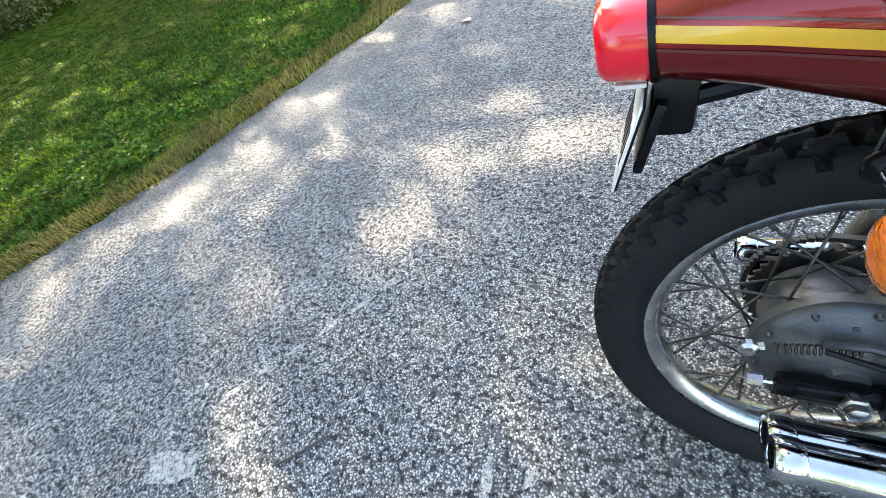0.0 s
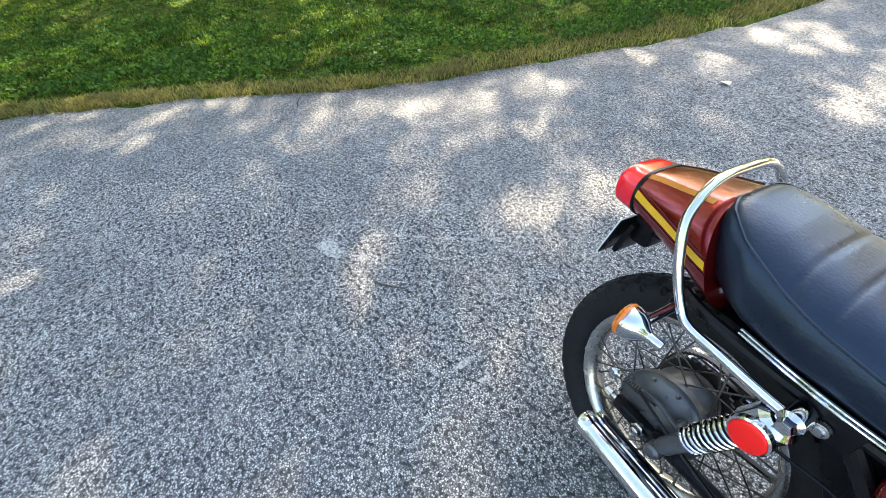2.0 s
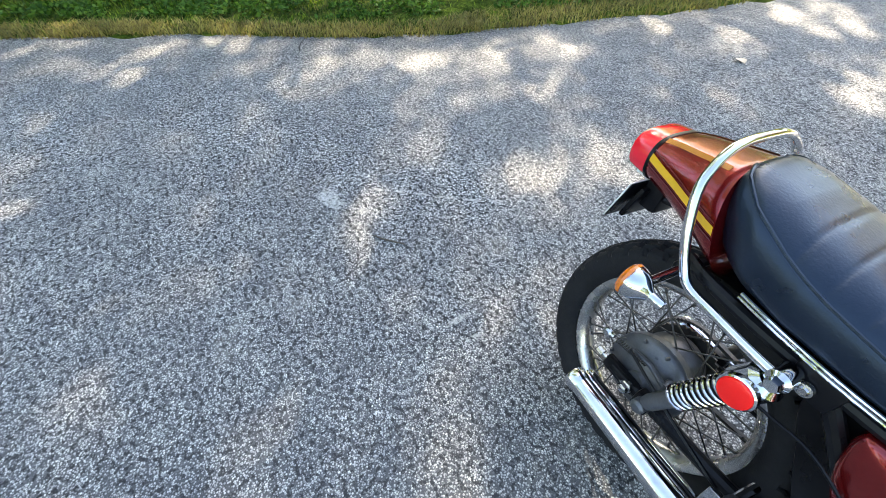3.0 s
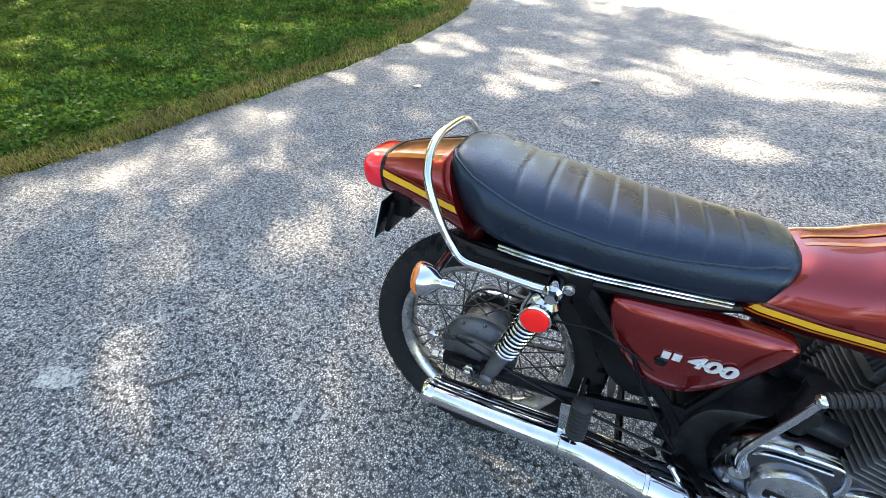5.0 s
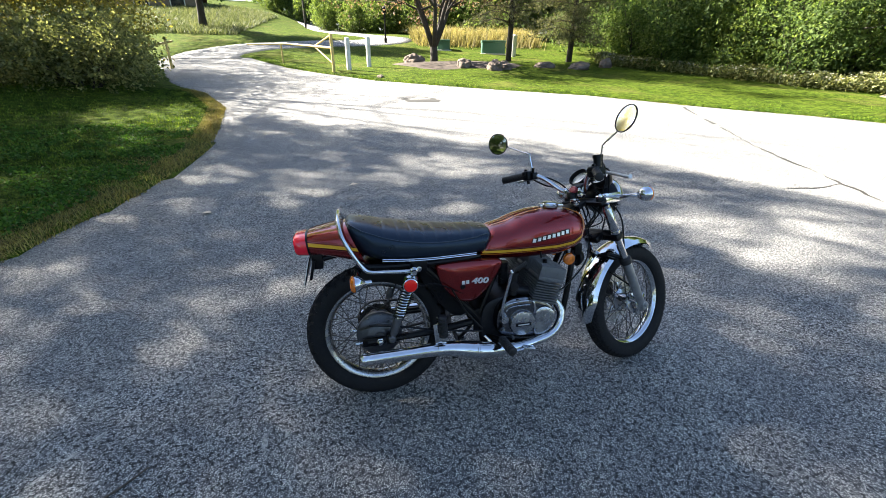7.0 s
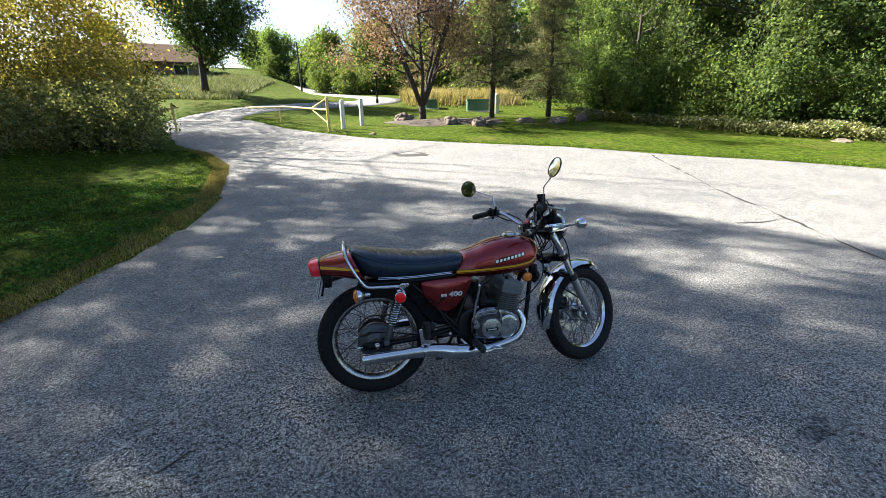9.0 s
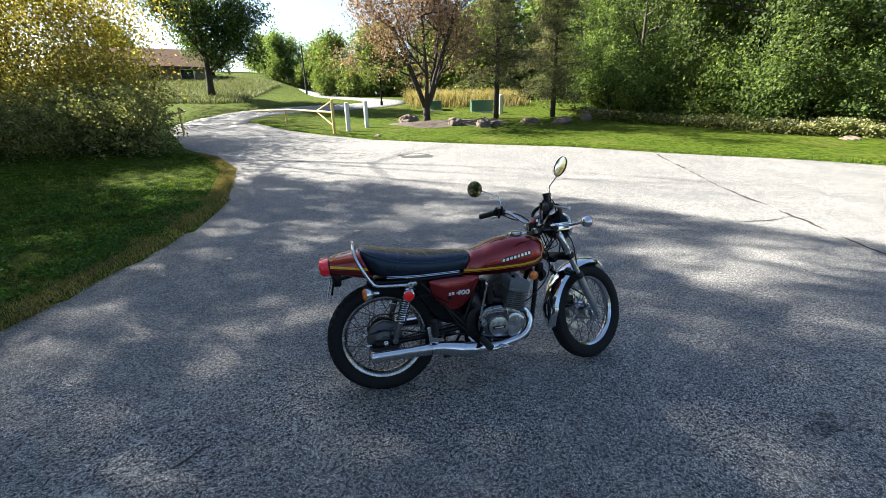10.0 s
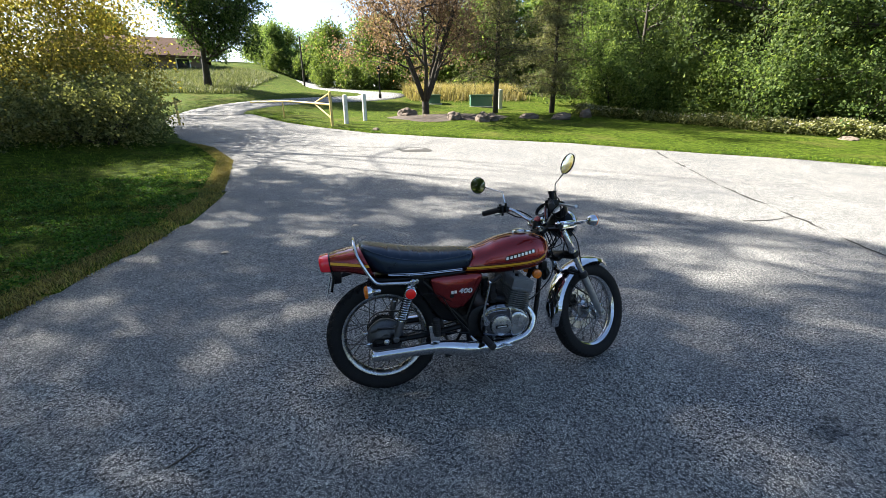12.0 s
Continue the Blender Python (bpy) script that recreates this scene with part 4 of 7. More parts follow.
# --- fork, clamps, head
fork_dir = STEER_AXIS
for s in SIDES:
    y = 0.098 * s
    low = Vector((FRONT.x, y, FRONT.z)) - Vector((0.006, 0, 0))
    slider = Geo().tube([low - fork_dir * 0.035, low - fork_dir * 0.02, low + fork_dir * 0.27, low + fork_dir * 0.285], [0.016, 0.021, 0.0235, 0.024], 18)
    slider.tube([low + Vector((0, -0.024 * (1 if s < 0 else -1), 0)), low + Vector((0, 0.03 * (1 if s < 0 else -1), 0))], 0.02, 12)
    slider.lathe([(0.0, -0.014), (0.011, -0.014), (0.011, 0.0)], (low.x, y + 0.022 * s, low.z), seg=6)
    leg = part("fork_leg", slider.turned(LOWER), ALLOY, bike, "grey alloy fork leg")
    part("stanchion", Geo().tube([low + fork_dir * 0.28, low + fork_dir * 0.62], 0.0175, 16).turned(LOWER), CHROME, leg)
    part("dust_seal", Geo().tube([low + fork_dir * 0.272, low + fork_dir * 0.278, low + fork_dir * 0.305, low + fork_dir * 0.312], [0.024, 0.029, 0.029, 0.02], 16).turned(LOWER), GRIPRUB, leg)
    cov = Geo().tube([low + fork_dir * 0.47, low + fork_dir * 0.475, low + fork_dir * 0.60, low + fork_dir * 0.605], [0.019, 0.0215, 0.0215, 0.019], 18)
    part("fork_cover", cov.turned(LOWER), CHROME, leg, "chrome fork cover")
    part("cover_ring", Geo().tube([low + fork_dir * 0.462, low + fork_dir * 0.474], 0.0235, 18).turned(LOWER), CHROME, leg)
fork_mid = Vector((FRONT.x - 0.006, 0, FRONT.z))
lower = fork_mid + fork_dir * 0.44
upper = fork_mid + fork_dir * 0.628
tilt = pose(0, 0, 0, 0, -27, 0)
low_clamp = Geo().box(lower, (0.052, 0.24, 0.036), 0.012, tilt).box(lower + Vector((-0.045, 0, -0.008)), (0.06, 0.08, 0.034), 0.012, tilt)
part("lower_clamp", low_clamp.turned(LOWER), BLACK, bike)
up_clamp = Geo().box(upper, (0.045, 0.25, 0.022), 0.01, tilt).box(upper + Vector((-0.045, 0, -0.012)), (0.06, 0.075, 0.022), 0.01, tilt)
for s in SIDES:
    up_clamp.lathe([(0.0, 0.018), (0.016, 0.018), (0.019, 0.01), (0.019, -0.012), (0.0, -0.012)], (upper.x, 0.098 * s, upper.z + 0.012), "z", 16)
clamp_ob = part("upper_clamp", up_clamp.turned(STEER), BLACK, bike)
nut_at = upper + Vector((-0.06, 0, 0.0))
part("stem_nut", Geo().lathe([(0.0, 0.03), (0.012, 0.03), (0.014, 0.026), (0.014, 0.016), (0.02, 0.014), (0.02, 0.004), (0.026, 0.002), (0.026, -0.006), (0.0, -0.006)], axis="z", seg=20).turned(STEER @ Matrix.Translation(nut_at) @ STEER_AXIS.to_track_quat("Z", "Y").to_matrix().to_4x4()), CHROME, clamp_ob, "chrome steering stem nut")
for s in SIDES:
    part("fork_cap", Geo().lathe([(0.0, 0.022), (0.01, 0.022), (0.012, 0.018), (0.016, 0.016), (0.018, 0.004), (0.018, -0.004)], axis="z", seg=18).turned(STEER @ Matrix.Translation(upper + Vector((0, 0.098 * s, 0.02))) @ STEER_AXIS.to_track_quat("Z", "Y").to_matrix().to_4x4()), CHROME, clamp_ob)

# --- front fender
def fender_geo(c, r, a0, a1, half, n=34):
    rows = []
    for i in range(n + 1):
        a = radians(a0 + (a1 - a0) * i / n)
        k = min(1.0, 0.45 + 4.0 * min(i, n - i) / n)
        row = []
        for j in range(-6, 7):
            u = j / 6
            rr = r + 0.018 * (1 - u * u) - (0.014 if abs(j) == 6 else 0)
            w = half * u * k
            row.append((c.x + rr * math.cos(a), w, c.z + rr * math.sin(a)))
        rows.append(row)
    back = [[(c.x + (x - c.x) * 0.988, y * 0.96, c.z + (z - c.z) * 0.988) for x, y, z in row] for row in rows]
    return Geo().grid(rows, flip=True).grid(back)


fender = part("front_fender", fender_geo(FRONT, 0.334, 56, 188, 0.066).turned(LOWER), CHROME, bike, "long chrome front mudguard")
for s in SIDES:
    low = Vector((FRONT.x - 0.006, 0.07 * s, FRONT.z))
    stay = Geo().tube([low + fork_dir * 0.3 + Vector((0, 0.02 * s, 0)), low + fork_dir * 0.335 + Vector((-0.06, -0.01 * s, 0.0))], 0.012, 8)
    stay.tube([low + fork_dir * 0.12, (FRONT.x - 0.2, 0.056 * s, FRONT.z + 0.2)], 0.0045, 6)
    part("fender_stay", stay.turned(LOWER), BLACK, fender)

# --- frame
frame_g = Geo()
frame_g.tube(smooth_line([(1.02, 0, 0.74), (0.97, 0, 0.71), (0.8, 0, 0.68), (0.5, 0, 0.66)], 5), 0.02, 10)
frame_g.tube([(1.045, 0, 0.70), (0.985, 0, 0.86)], 0.032, 14)
for s in SIDES:
    frame_g.tube(smooth_line(both([(1.03, -0.02, 0.72), (0.99, -0.07, 0.58), (0.955, -0.1, 0.40), (0.92, -0.115, 0.27), (0.85, -0.12, 0.225), (0.6, -0.12, 0.225), (0.52, -0.12, 0.25), (0.5, -0.12, 0.36), (0.4, -0.12, 0.48), (0.3, -0.13, 0.60), (0.24, -0.135, 0.665)], s), 6), 0.0145, 10)
    frame_g.tube(smooth_line(both([(0.55, -0.06, 0.67), (0.4, -0.12, 0.68), (0.2, -0.135, 0.68), (0.02, -0.135, 0.685), (-0.05, -0.12, 0.69)], s), 5), 0.0135, 10)
    frame_g.tube(both([(0.6, -0.11, 0.64), (0.5, -0.12, 0.4)], s), 0.011, 8)
    frame_g.box((0.5, 0.12 * s, 0.36), (0.06, 0.014, 0.12), 0.01)
    frame_g.box((0.215, 0.14 * s, 0.675), (0.075, 0.03, 0.06), 0.012)
part("frame", frame_g, BLACK, bike, "black tubular steel frame")
lock = Geo().lathe([(0.0, -0.012), (0.006, -0.012), (0.008, -0.009), (0.012, -0.008), (0.013, 0.0)], (0.212, -0.158, 0.668), seg=14)
part("helmet_lock", lock, STEEL, bike)

swing = Geo()
for s in SIDES:
    swing.tube(smooth_line(both([(0.52, -0.095, 0.352), (0.3, -0.115, 0.33), (0.06, -0.125, 0.322), (-0.03, -0.125, 0.318)], s), 5), [0.018] * 6 + [0.017] * 5 + [0.015] * 5, 10)
    swing.box((-0.005, 0.125 * s, 0.318), (0.1, 0.018, 0.042), 0.008)
    swing.box((0.075, 0.14 * s, 0.335), (0.045, 0.03, 0.05), 0.008)
swing.tube([(0.52, -0.11, 0.352), (0.52, 0.11, 0.352)], 0.024, 12)
part("swingarm", swing, BLACK, bike)
adj = Geo().tube([(-0.085, -0.125, 0.318), (-0.04, -0.125, 0.318)], 0.004, 6).lathe([(0.0, -0.012), (0.01, -0.01), (0.011, 0.008), (0.0, 0.01)], (-0.075, -0.125, 0.318), "x", 8)
part("chain_adjuster", adj, STEEL, bike)

# --- shock absorbers
for s in SIDES:
    lo, hi = Vector((0.078, 0.158 * s, 0.345)), Vector((0.185, 0.178 * s, 0.672))
    d = (hi - lo).normalized()
    L = (hi - lo).length
    body = Geo().tube([lo + d * 0.01, lo + d * 0.03, lo + d * 0.125, lo + d * 0.13], [0.014, 0.019, 0.019, 0.016], 16)
    body.lathe([(0.0, 0.024), (0.011, 0.024), (0.0175, 0.018), (0.0175, -0.018), (0.011, -0.024), (0.0, -0.024)], tuple(lo), seg=16)
    body.tube([lo + d * 0.12, lo + d * (L - 0.03)], 0.012, 12)
    shock = part("shock_absorber", body, DRUM, bike, "dark grey shock absorber with chrome spring")
    side = d.cross(Vector((0, 1, 0))).normalized()
    out = d.cross(side)
    coil = []
    turns, a, b = 11.5, 0.115, L - 0.075
    for i in range(int(turns * 16) + 1):
        w = 2 * math.pi * i / 16
        coil.append(lo + d * (a + (b - a) * i / (turns * 16)) + (side * math.cos(w) + out * math.sin(w)) * 0.025)
    part("spring", Geo().tube(coil, 0.0036, 7), CHROME, shock, "chrome coil spring")
    part("damper_sleeve", Geo().tube([lo + d * 0.118, lo + d * 0.122, lo + d * (L - 0.08)], [0.012, 0.0195, 0.0195], 14), GRIPRUB, shock, "black damper sleeve inside the spring")
    top = Geo().tube([lo + d * (L - 0.085), lo + d * (L - 0.08), lo + d * (L - 0.03), lo + d * (L - 0.02)], [0.026, 0.033, 0.033, 0.022], 20)
    part("spring_cap", top, CHROME, shock, "chrome spring cap")
    eye = Geo().lathe([(0.0, 0.026), (0.01, 0.026), (0.019, 0.018), (0.019, -0.018), (0.01, -0.026), (0.0, -0.026)], tuple(hi), seg=18)
    eye.lathe([(0.0, 0.018), (0.011, 0.018), (0.013, 0.008), (0.013, 0.0)] if s > 0 else [(0.0, -0.018), (0.011, -0.018), (0.013, -0.008), (0.013, 0.0)], (hi.x, hi.y + 0.02 * s, hi.z), seg=6)
    part("upper_eye", eye, CHROME, shock)
    rc = Vector((0.166, 0.215 * s, 0.618))
    flip = -1 if s < 0 else 1
    refl = Geo().lathe([(0.0, 0.012 * flip), (0.02, 0.0115 * flip), (0.027, 0.009 * flip), (0.029, 0.004 * flip), (0.029, -0.004 * flip), (0.0, -0.004 * flip)], tuple(rc), seg=28)
    r_ob = part("side_reflector", refl, REFLECTOR, shock, "round red reflector")
    rimg = Geo().lathe([(0.0285, 0.006 * flip), (0.032, 0.004 * flip), (0.0325, -0.006 * flip), (0.0, -0.008 * flip)], tuple(rc), seg=28).tube([rc, rc - Vector((0, 0.03 * s, 0))], 0.008, 8)
    part("reflector_mount", rimg, CHROME, shock)

# --- bodywork: skins given by tables along the length


class Skin:
    """A body whose cross-sections are rounded boxes; tables of (x, value)."""

    def __init__(self, slant, low, high, half, px=0.62, pz=0.8, mid=0.5):
        self.slant, self.low, self.high, self.half, self.px, self.pz, self.mid = slant, low, high, half, px, pz, mid

    def at(self, x, a, grow=0.0):
        zb, zt, w = between(self.low, x), between(self.high, x), between(self.half, x)
        zc = zb + (zt - zb) * self.mid
        c, s = math.cos(a), math.sin(a)
        y = -(w + grow) * math.copysign(abs(c) ** self.px, c)
        z = zc + ((zt - zc) if s > 0 else (zc - zb)) * math.copysign(abs(s) ** self.pz, s) + grow * s
        return Vector((x + between(self.slant, x) * (z - zc), y, z))

    def angle(self, x, z):
        """The angle on the right flank at which the skin reaches the height z."""
        zb, zt = between(self.low, x), between(self.high, x)
        zc = zb + (zt - zb) * self.mid
        s = max(-1, min(1, (z - zc) / ((zt - zc) if z > zc else (zc - zb))))
        return math.asin(math.copysign(abs(s) ** (1 / self.pz), s))

    def body(self, xs, seg=48, ripple=None):
        rows = []
        for x in xs:
            row = []
            for j in range(seg):
                a = 2 * math.pi * j / seg
                p = self.at(x, a)
                if ripple:
                    p.z += ripple(x, a)
                row.append(p)
            rows.append(row)
        return Geo().grid(rows, close_v=True, cap0=True, cap1=True)

    def band(self, xs, z0, z1, s, grow=0.0012, n=3):
        """A stripe laid on one flank between two heights (tables)."""
        rows = []
        for x in xs:
            a0, a1 = self.angle(x, between(z0, x)), self.angle(x, between(z1, x))
            row = [self.at(x, a0 + (a1 - a0) * k / n, grow) for k in range(n + 1)]
            rows.append([(p.x, p.y * -s, p.z) for p in row])
        return Geo().grid(rows, flip=s > 0)

    def ribbon(self, line, width, s, grow=0.0014):
        """A thin line laid on the skin through (x, angle in degrees)."""
        rows = []
        pts = [(x, radians(a)) for x, a in line]
        fine = []
        for (x0, a0), (x1, a1) in zip(pts, pts[1:]):
            fine += [(x0 + (x1 - x0) * k / 8, a0 + (a1 - a0) * k / 8) for k in range(8)]
        fine.append(pts[-1])
        for i, (x, a) in enumerate(fine):
            p = self.at(x, a, grow)
            q0 = self.at(*fine[max(i - 1, 0)], grow)
            q1 = self.at(*fine[min(i + 1, len(fine) - 1)], grow)
            nrm = (self.at(x, a, grow + 0.01) - p).normalized()
            side = (q1 - q0).cross(nrm).normalized() * width / 2
            u, v = p - side, p + side
            rows.append([(u.x, u.y * -s, u.z), (p.x, p.y * -s, p.z), (v.x, v.y * -s, v.z)])
        return Geo().grid(rows, flip=s < 0)


def span(a, b, n):
    return [a + (b - a) * i / n for i in range(n + 1)]


def rounded_ends(a, b, n, e=0.03):
    """Stations that crowd towards both ends."""
    return [a + (b - a) * (0.5 - 0.5 * math.cos(math.pi * i / n)) for i in range(n + 1)]


tank = Skin(slant=[(0.5, 0.55), (0.6, 0.5), (0.75, 0.25), (0.9, 0.0), (1.04, -0.12)],
            low=[(0.52, 0.66), (0.545, 0.648), (0.75, 0.637), (0.9, 0.641), (0.975, 0.66), (1.028, 0.692), (1.053, 0.735), (1.062, 0.765)],
            high=[(0.52, 0.785), (0.54, 0.797), (0.6, 0.812), (0.66, 0.835), (0.74, 0.853), (0.82, 0.861), (0.9, 0.862), (0.97, 0.855), (1.025, 0.836), (1.052, 0.812), (1.062, 0.785)],
            half=[(0.52, 0.098), (0.54, 0.108), (0.62, 0.124), (0.75, 0.135), (0.86, 0.138), (0.945, 0.132), (0.998, 0.118), (1.028, 0.098), (1.053, 0.062), (1.062, 0.02)], px=0.6, pz=0.95, mid=0.4)
fuel_tank = part("fuel_tank", tank.body(rounded_ends(0.52, 1.062, 46), 56), RED, bike, "glossy dark red teardrop fuel tank", sharp=60)
tx = span(0.525, 1.0, 36)
for s in SIDES:
    low0 = [(0.52, 0.69), (0.75, 0.694), (0.88, 0.699), (0.965, 0.71), (1.0, 0.73)]
    part("stripe", tank.band(tx, low0, [(x, z + 0.0125) for x, z in low0], s), YELLOW, fuel_tank, "yellow stripe")
    part("pinstripe", tank.band(tx, [(x, z - 0.0075) for x, z in low0], [(x, z - 0.0035) for x, z in low0], s), ORANGE, fuel_tank)
    part("pinstripe", tank.band(tx, [(x, z + 0.0165) for x, z in low0], [(x, z + 0.021) for x, z in low0], s), DARKRED, fuel_tank)
    part("pinstripe", tank.ribbon([(0.998, -8), (1.022, 18), (1.03, 50), (1.016, 76), (0.96, 87), (0.75, 88), (0.6, 88), (0.53, 88)], 0.009, s), ORANGE, fuel_tank, "orange outline stripe")
    # plain slanted blocks in place of the maker's name
    for k in range(8):
        x0 = 0.742 + 0.024 * k
        z0 = 0.733 + 0.0042 * k
        g = tank.band(span(x0 - 0.002, x0 + 0.021, 3), [(0.7, z0 - 0.003), (1.0, z0 - 0.003)], [(0.7, z0 + 0.021), (1.0, z0 + 0.021)], s, 0.0012)
        back = part("badge_back", g, BLACK, fuel_tank, "black outline behind the badge")
        g = tank.band(span(x0, x0 + 0.0155, 3), [(0.7, z0), (1.0, z0)], [(0.7, z0 + 0.0165), (1.0, z0 + 0.0165)], s, 0.0024)
        part("badge_block", g, SILVER, back, "plain silver block")
cap_c = (0.885, 0.0, 0.862)
cap = Geo().lathe([(0.0, 0.024), (0.02, 0.024), (0.036, 0.02), (0.041, 0.013), (0.041, 0.004), (0.036, 0.0)], cap_c, "z", 28)
cap.box((0.935, 0, 0.868), (0.03, 0.03, 0.014), 0.004).box((0.838, 0, 0.87), (0.016, 0.03, 0.018), 0.004)
part("filler_cap", cap, CHROME, fuel_tank, "chrome flip-up filler cap")

seat = Skin(slant=[(-0.06, -0.55), (0.0, -0.5), (0.1, -0.25), (0.3, 0.0), (0.45, 0.2), (0.57, 0.45)],
            low=[(-0.04, 0.715), (0.0, 0.703), (0.1, 0.698), (0.3, 0.692), (0.45, 0.685), (0.53, 0.69), (0.555, 0.72)],
            high=[(-0.04, 0.852), (-0.028, 0.870), (-0.01, 0.876), (0.03, 0.869), (0.1, 0.848), (0.18, 0.832), (0.3, 0.812), (0.42, 0.803), (0.5, 0.8), (0.54, 0.792), (0.555, 0.765)],
            half=[(-0.04, 0.105), (-0.02, 0.125), (0.03, 0.15), (0.12, 0.162), (0.25, 0.158), (0.38, 0.142), (0.48, 0.128), (0.53, 0.118), (0.555, 0.08)], px=0.55, pz=0.75, mid=0.38)


def pleats(x, a):
    if math.sin(a) < 0.35:
        return 0.0
    u = (x + 0.01) / 0.052
    d = abs(u - round(u))
    fade = min(1, max(0, (math.sin(a) - 0.35) / 0.25)) * min(1, max(0, (x + 0.02) / 0.03)) * min(1, max(0, (0.53 - x) / 0.03))
    return fade * (-0.0026 * math.exp(-(d / 0.07) ** 2) + 0.0012 * noise.noise(Vector((x * 30, a * 3, 1))))


seat_ob = part("seat", seat.body(rounded_ends(-0.04, 0.07, 14)[:-4] + span(0.052, 0.5, 110) + [0.51, 0.52, 0.53, 0.54, 0.548, 0.555], 64, pleats), VINYL, bike, "black vinyl dual seat with cross pleats", sharp=70)
for s in SIDES:
    line = [(-0.03, 78), (-0.015, 56), (0.02, 40), (0.08, 30), (0.15, 24), (0.25, 21), (0.37, 24), (0.47, 34), (0.535, 50)]
    pts = []
    for (x0, a0), (x1, a1) in zip(line, line[1:]):
        pts += [seat.at(x0 + (x1 - x0) * k / 5, radians(a0 + (a1 - a0) * k / 5), 0.001) for k in range(5)]
    part("piping", Geo().tube([(p.x, p.y * -s, p.z) for p in pts], 0.003, 6), VINYL, seat_ob, "raised black seam")
    trim = Geo()
    for dz in (-0.004, 0.004):
        rail = [(x, -(between(seat.half, x) - 0.004), z + dz) for x, z in ((0.06, 0.716), (0.16, 0.711), (0.26, 0.706), (0.37, 0.703), (0.482, 0.70))]
        trim.tube(smooth_line(both(rail, s), 5), 0.0031, 8)
    part("trim_strip", trim, CHROME, seat_ob, "chrome trim strip")

cowl = Skin(slant=[(-0.25, -0.12), (-0.15, -0.25), (-0.05, -0.45), (0.02, -0.5)],
            low=[(-0.24, 0.742), (-0.16, 0.729), (-0.08, 0.707), (-0.03, 0.682)],
            high=[(-0.24, 0.836), (-0.2, 0.846), (-0.12, 0.859), (-0.05, 0.868), (-0.03, 0.87)],
            half=[(-0.24, 0.086), (-0.2, 0.098), (-0.12, 0.12), (-0.05, 0.137), (-0.03, 0.14)], px=0.66, pz=0.85, mid=0.42)
tail = part("tail_cowl", cowl.body(span(-0.24, -0.03, 24), 56), RED, bike, "glossy dark red tail cowl behind the seat", m=Matrix.Translation((0, 0, -0.009)), sharp=60)
for s in SIDES:
    z0 = [(-0.24, 0.792), (-0.15, 0.785), (-0.03, 0.771)]
    cx = span(-0.238, -0.032, 18)
    part("stripe", cowl.band(cx, z0, [(x, z + 0.015) for x, z in z0], s), YELLOW, tail, "yellow stripe")
    part("pinstripe", cowl.band(cx, [(x, z - 0.0085) for x, z in z0], [(x, z - 0.0055) for x, z in z0], s), DARKRED, tail)
    part("pinstripe", cowl.band(cx, [(x, z + 0.02) for x, z in z0], [(x, z + 0.0225) for x, z in z0], s), DARKRED, tail)
    part("pinstripe", cowl.ribbon([(-0.236, 60), (-0.15, 62), (-0.06, 64)], 0.012, s), ORANGE, tail, "orange outline stripe")
lamp = Skin(slant=[(-0.3, -0.1), (-0.2, -0.12)], low=[(-0.298, 0.747), (-0.29, 0.741), (-0.24, 0.738)], high=[(-0.298, 0.826), (-0.29, 0.833), (-0.24, 0.838)], half=[(-0.298, 0.074), (-0.29, 0.081), (-0.24, 0.084)], px=0.62, pz=0.78, mid=0.45)
lamp_base = part("tail_light", Skin(slant=[(0, -0.12)], low=[(0, 0.7365)], high=[(0, 0.8385)], half=[(0, 0.0875)], px=0.64, pz=0.82, mid=0.45).body([-0.2455, -0.238], 40), BLACK, bike, "square red tail light", m=Matrix.Translation((0, 0, -0.009)))
part("lens", lamp.body([-0.298, -0.2965, -0.293, -0.288, -0.268, -0.244], 44), REDLENS, lamp_base, "glossy red plastic lens", sharp=50)
part("number_lamp_window", Geo().box((-0.262, 0, 0.735), (0.034, 0.09, 0.006), 0.002), WHITE, lamp_base)

# --- number plate on its bracket
hang = pose(0, 0, 0, 0, 14, 0)
bracket = Geo().box((-0.215, 0, 0.70), (0.05, 0.1, 0.075), 0.012).box((-0.238, 0, 0.668), (0.012, 0.14, 0.09), 0.004, hang).tube([(-0.21, -0.03, 0.7), (-0.12, -0.03, 0.72)], 0.012, 8)
plate_bracket = part("plate_bracket", bracket, BLACK, bike)
plate_ob = part("number_plate", Geo().box((-0.262, 0, 0.664), (0.003, 0.178, 0.112), 0.001, hang), WHITE, bike, "white number plate hanging below the tail light")
part("plate_backing", Geo().box((-0.2585, 0, 0.664), (0.003, 0.176, 0.11), 0.001, hang), BLACK, plate_ob, "black plate backing")
for k in range(5):
    part("plate_bar", Geo().box((-0.2645, -0.062 + 0.031 * k, 0.66), (0.002, 0.018, 0.045), 0.0005, hang), BLACK, plate_ob)

# --- rear inner fender
rows = []
for i in range(30):
    a = radians(-8 + (97 + 8) * i / 29)
    r = 0.347
    rows.append([(REAR.x + r * math.cos(a), 0.082 * j / 4, max(REAR.z + (r + 0.012 * (1 - (j / 4) ** 2)) * math.sin(a), 0.0)) for j in range(-4, 5)])
inner = Geo().grid(rows, flip=True).grid([[(x, y * 0.95, z - 0.004) for x, y, z in r] for r in rows])
part("rear_fender", inner, BLACK, bike, "black inner mudguard")
box_g = Geo().box((0.39, 0, 0.575), (0.2, 0.2, 0.18), 0.02).box((0.5, 0, 0.5), (0.12, 0.16, 0.1), 0.02)
part("air_box", box_g, BLACK, bike)
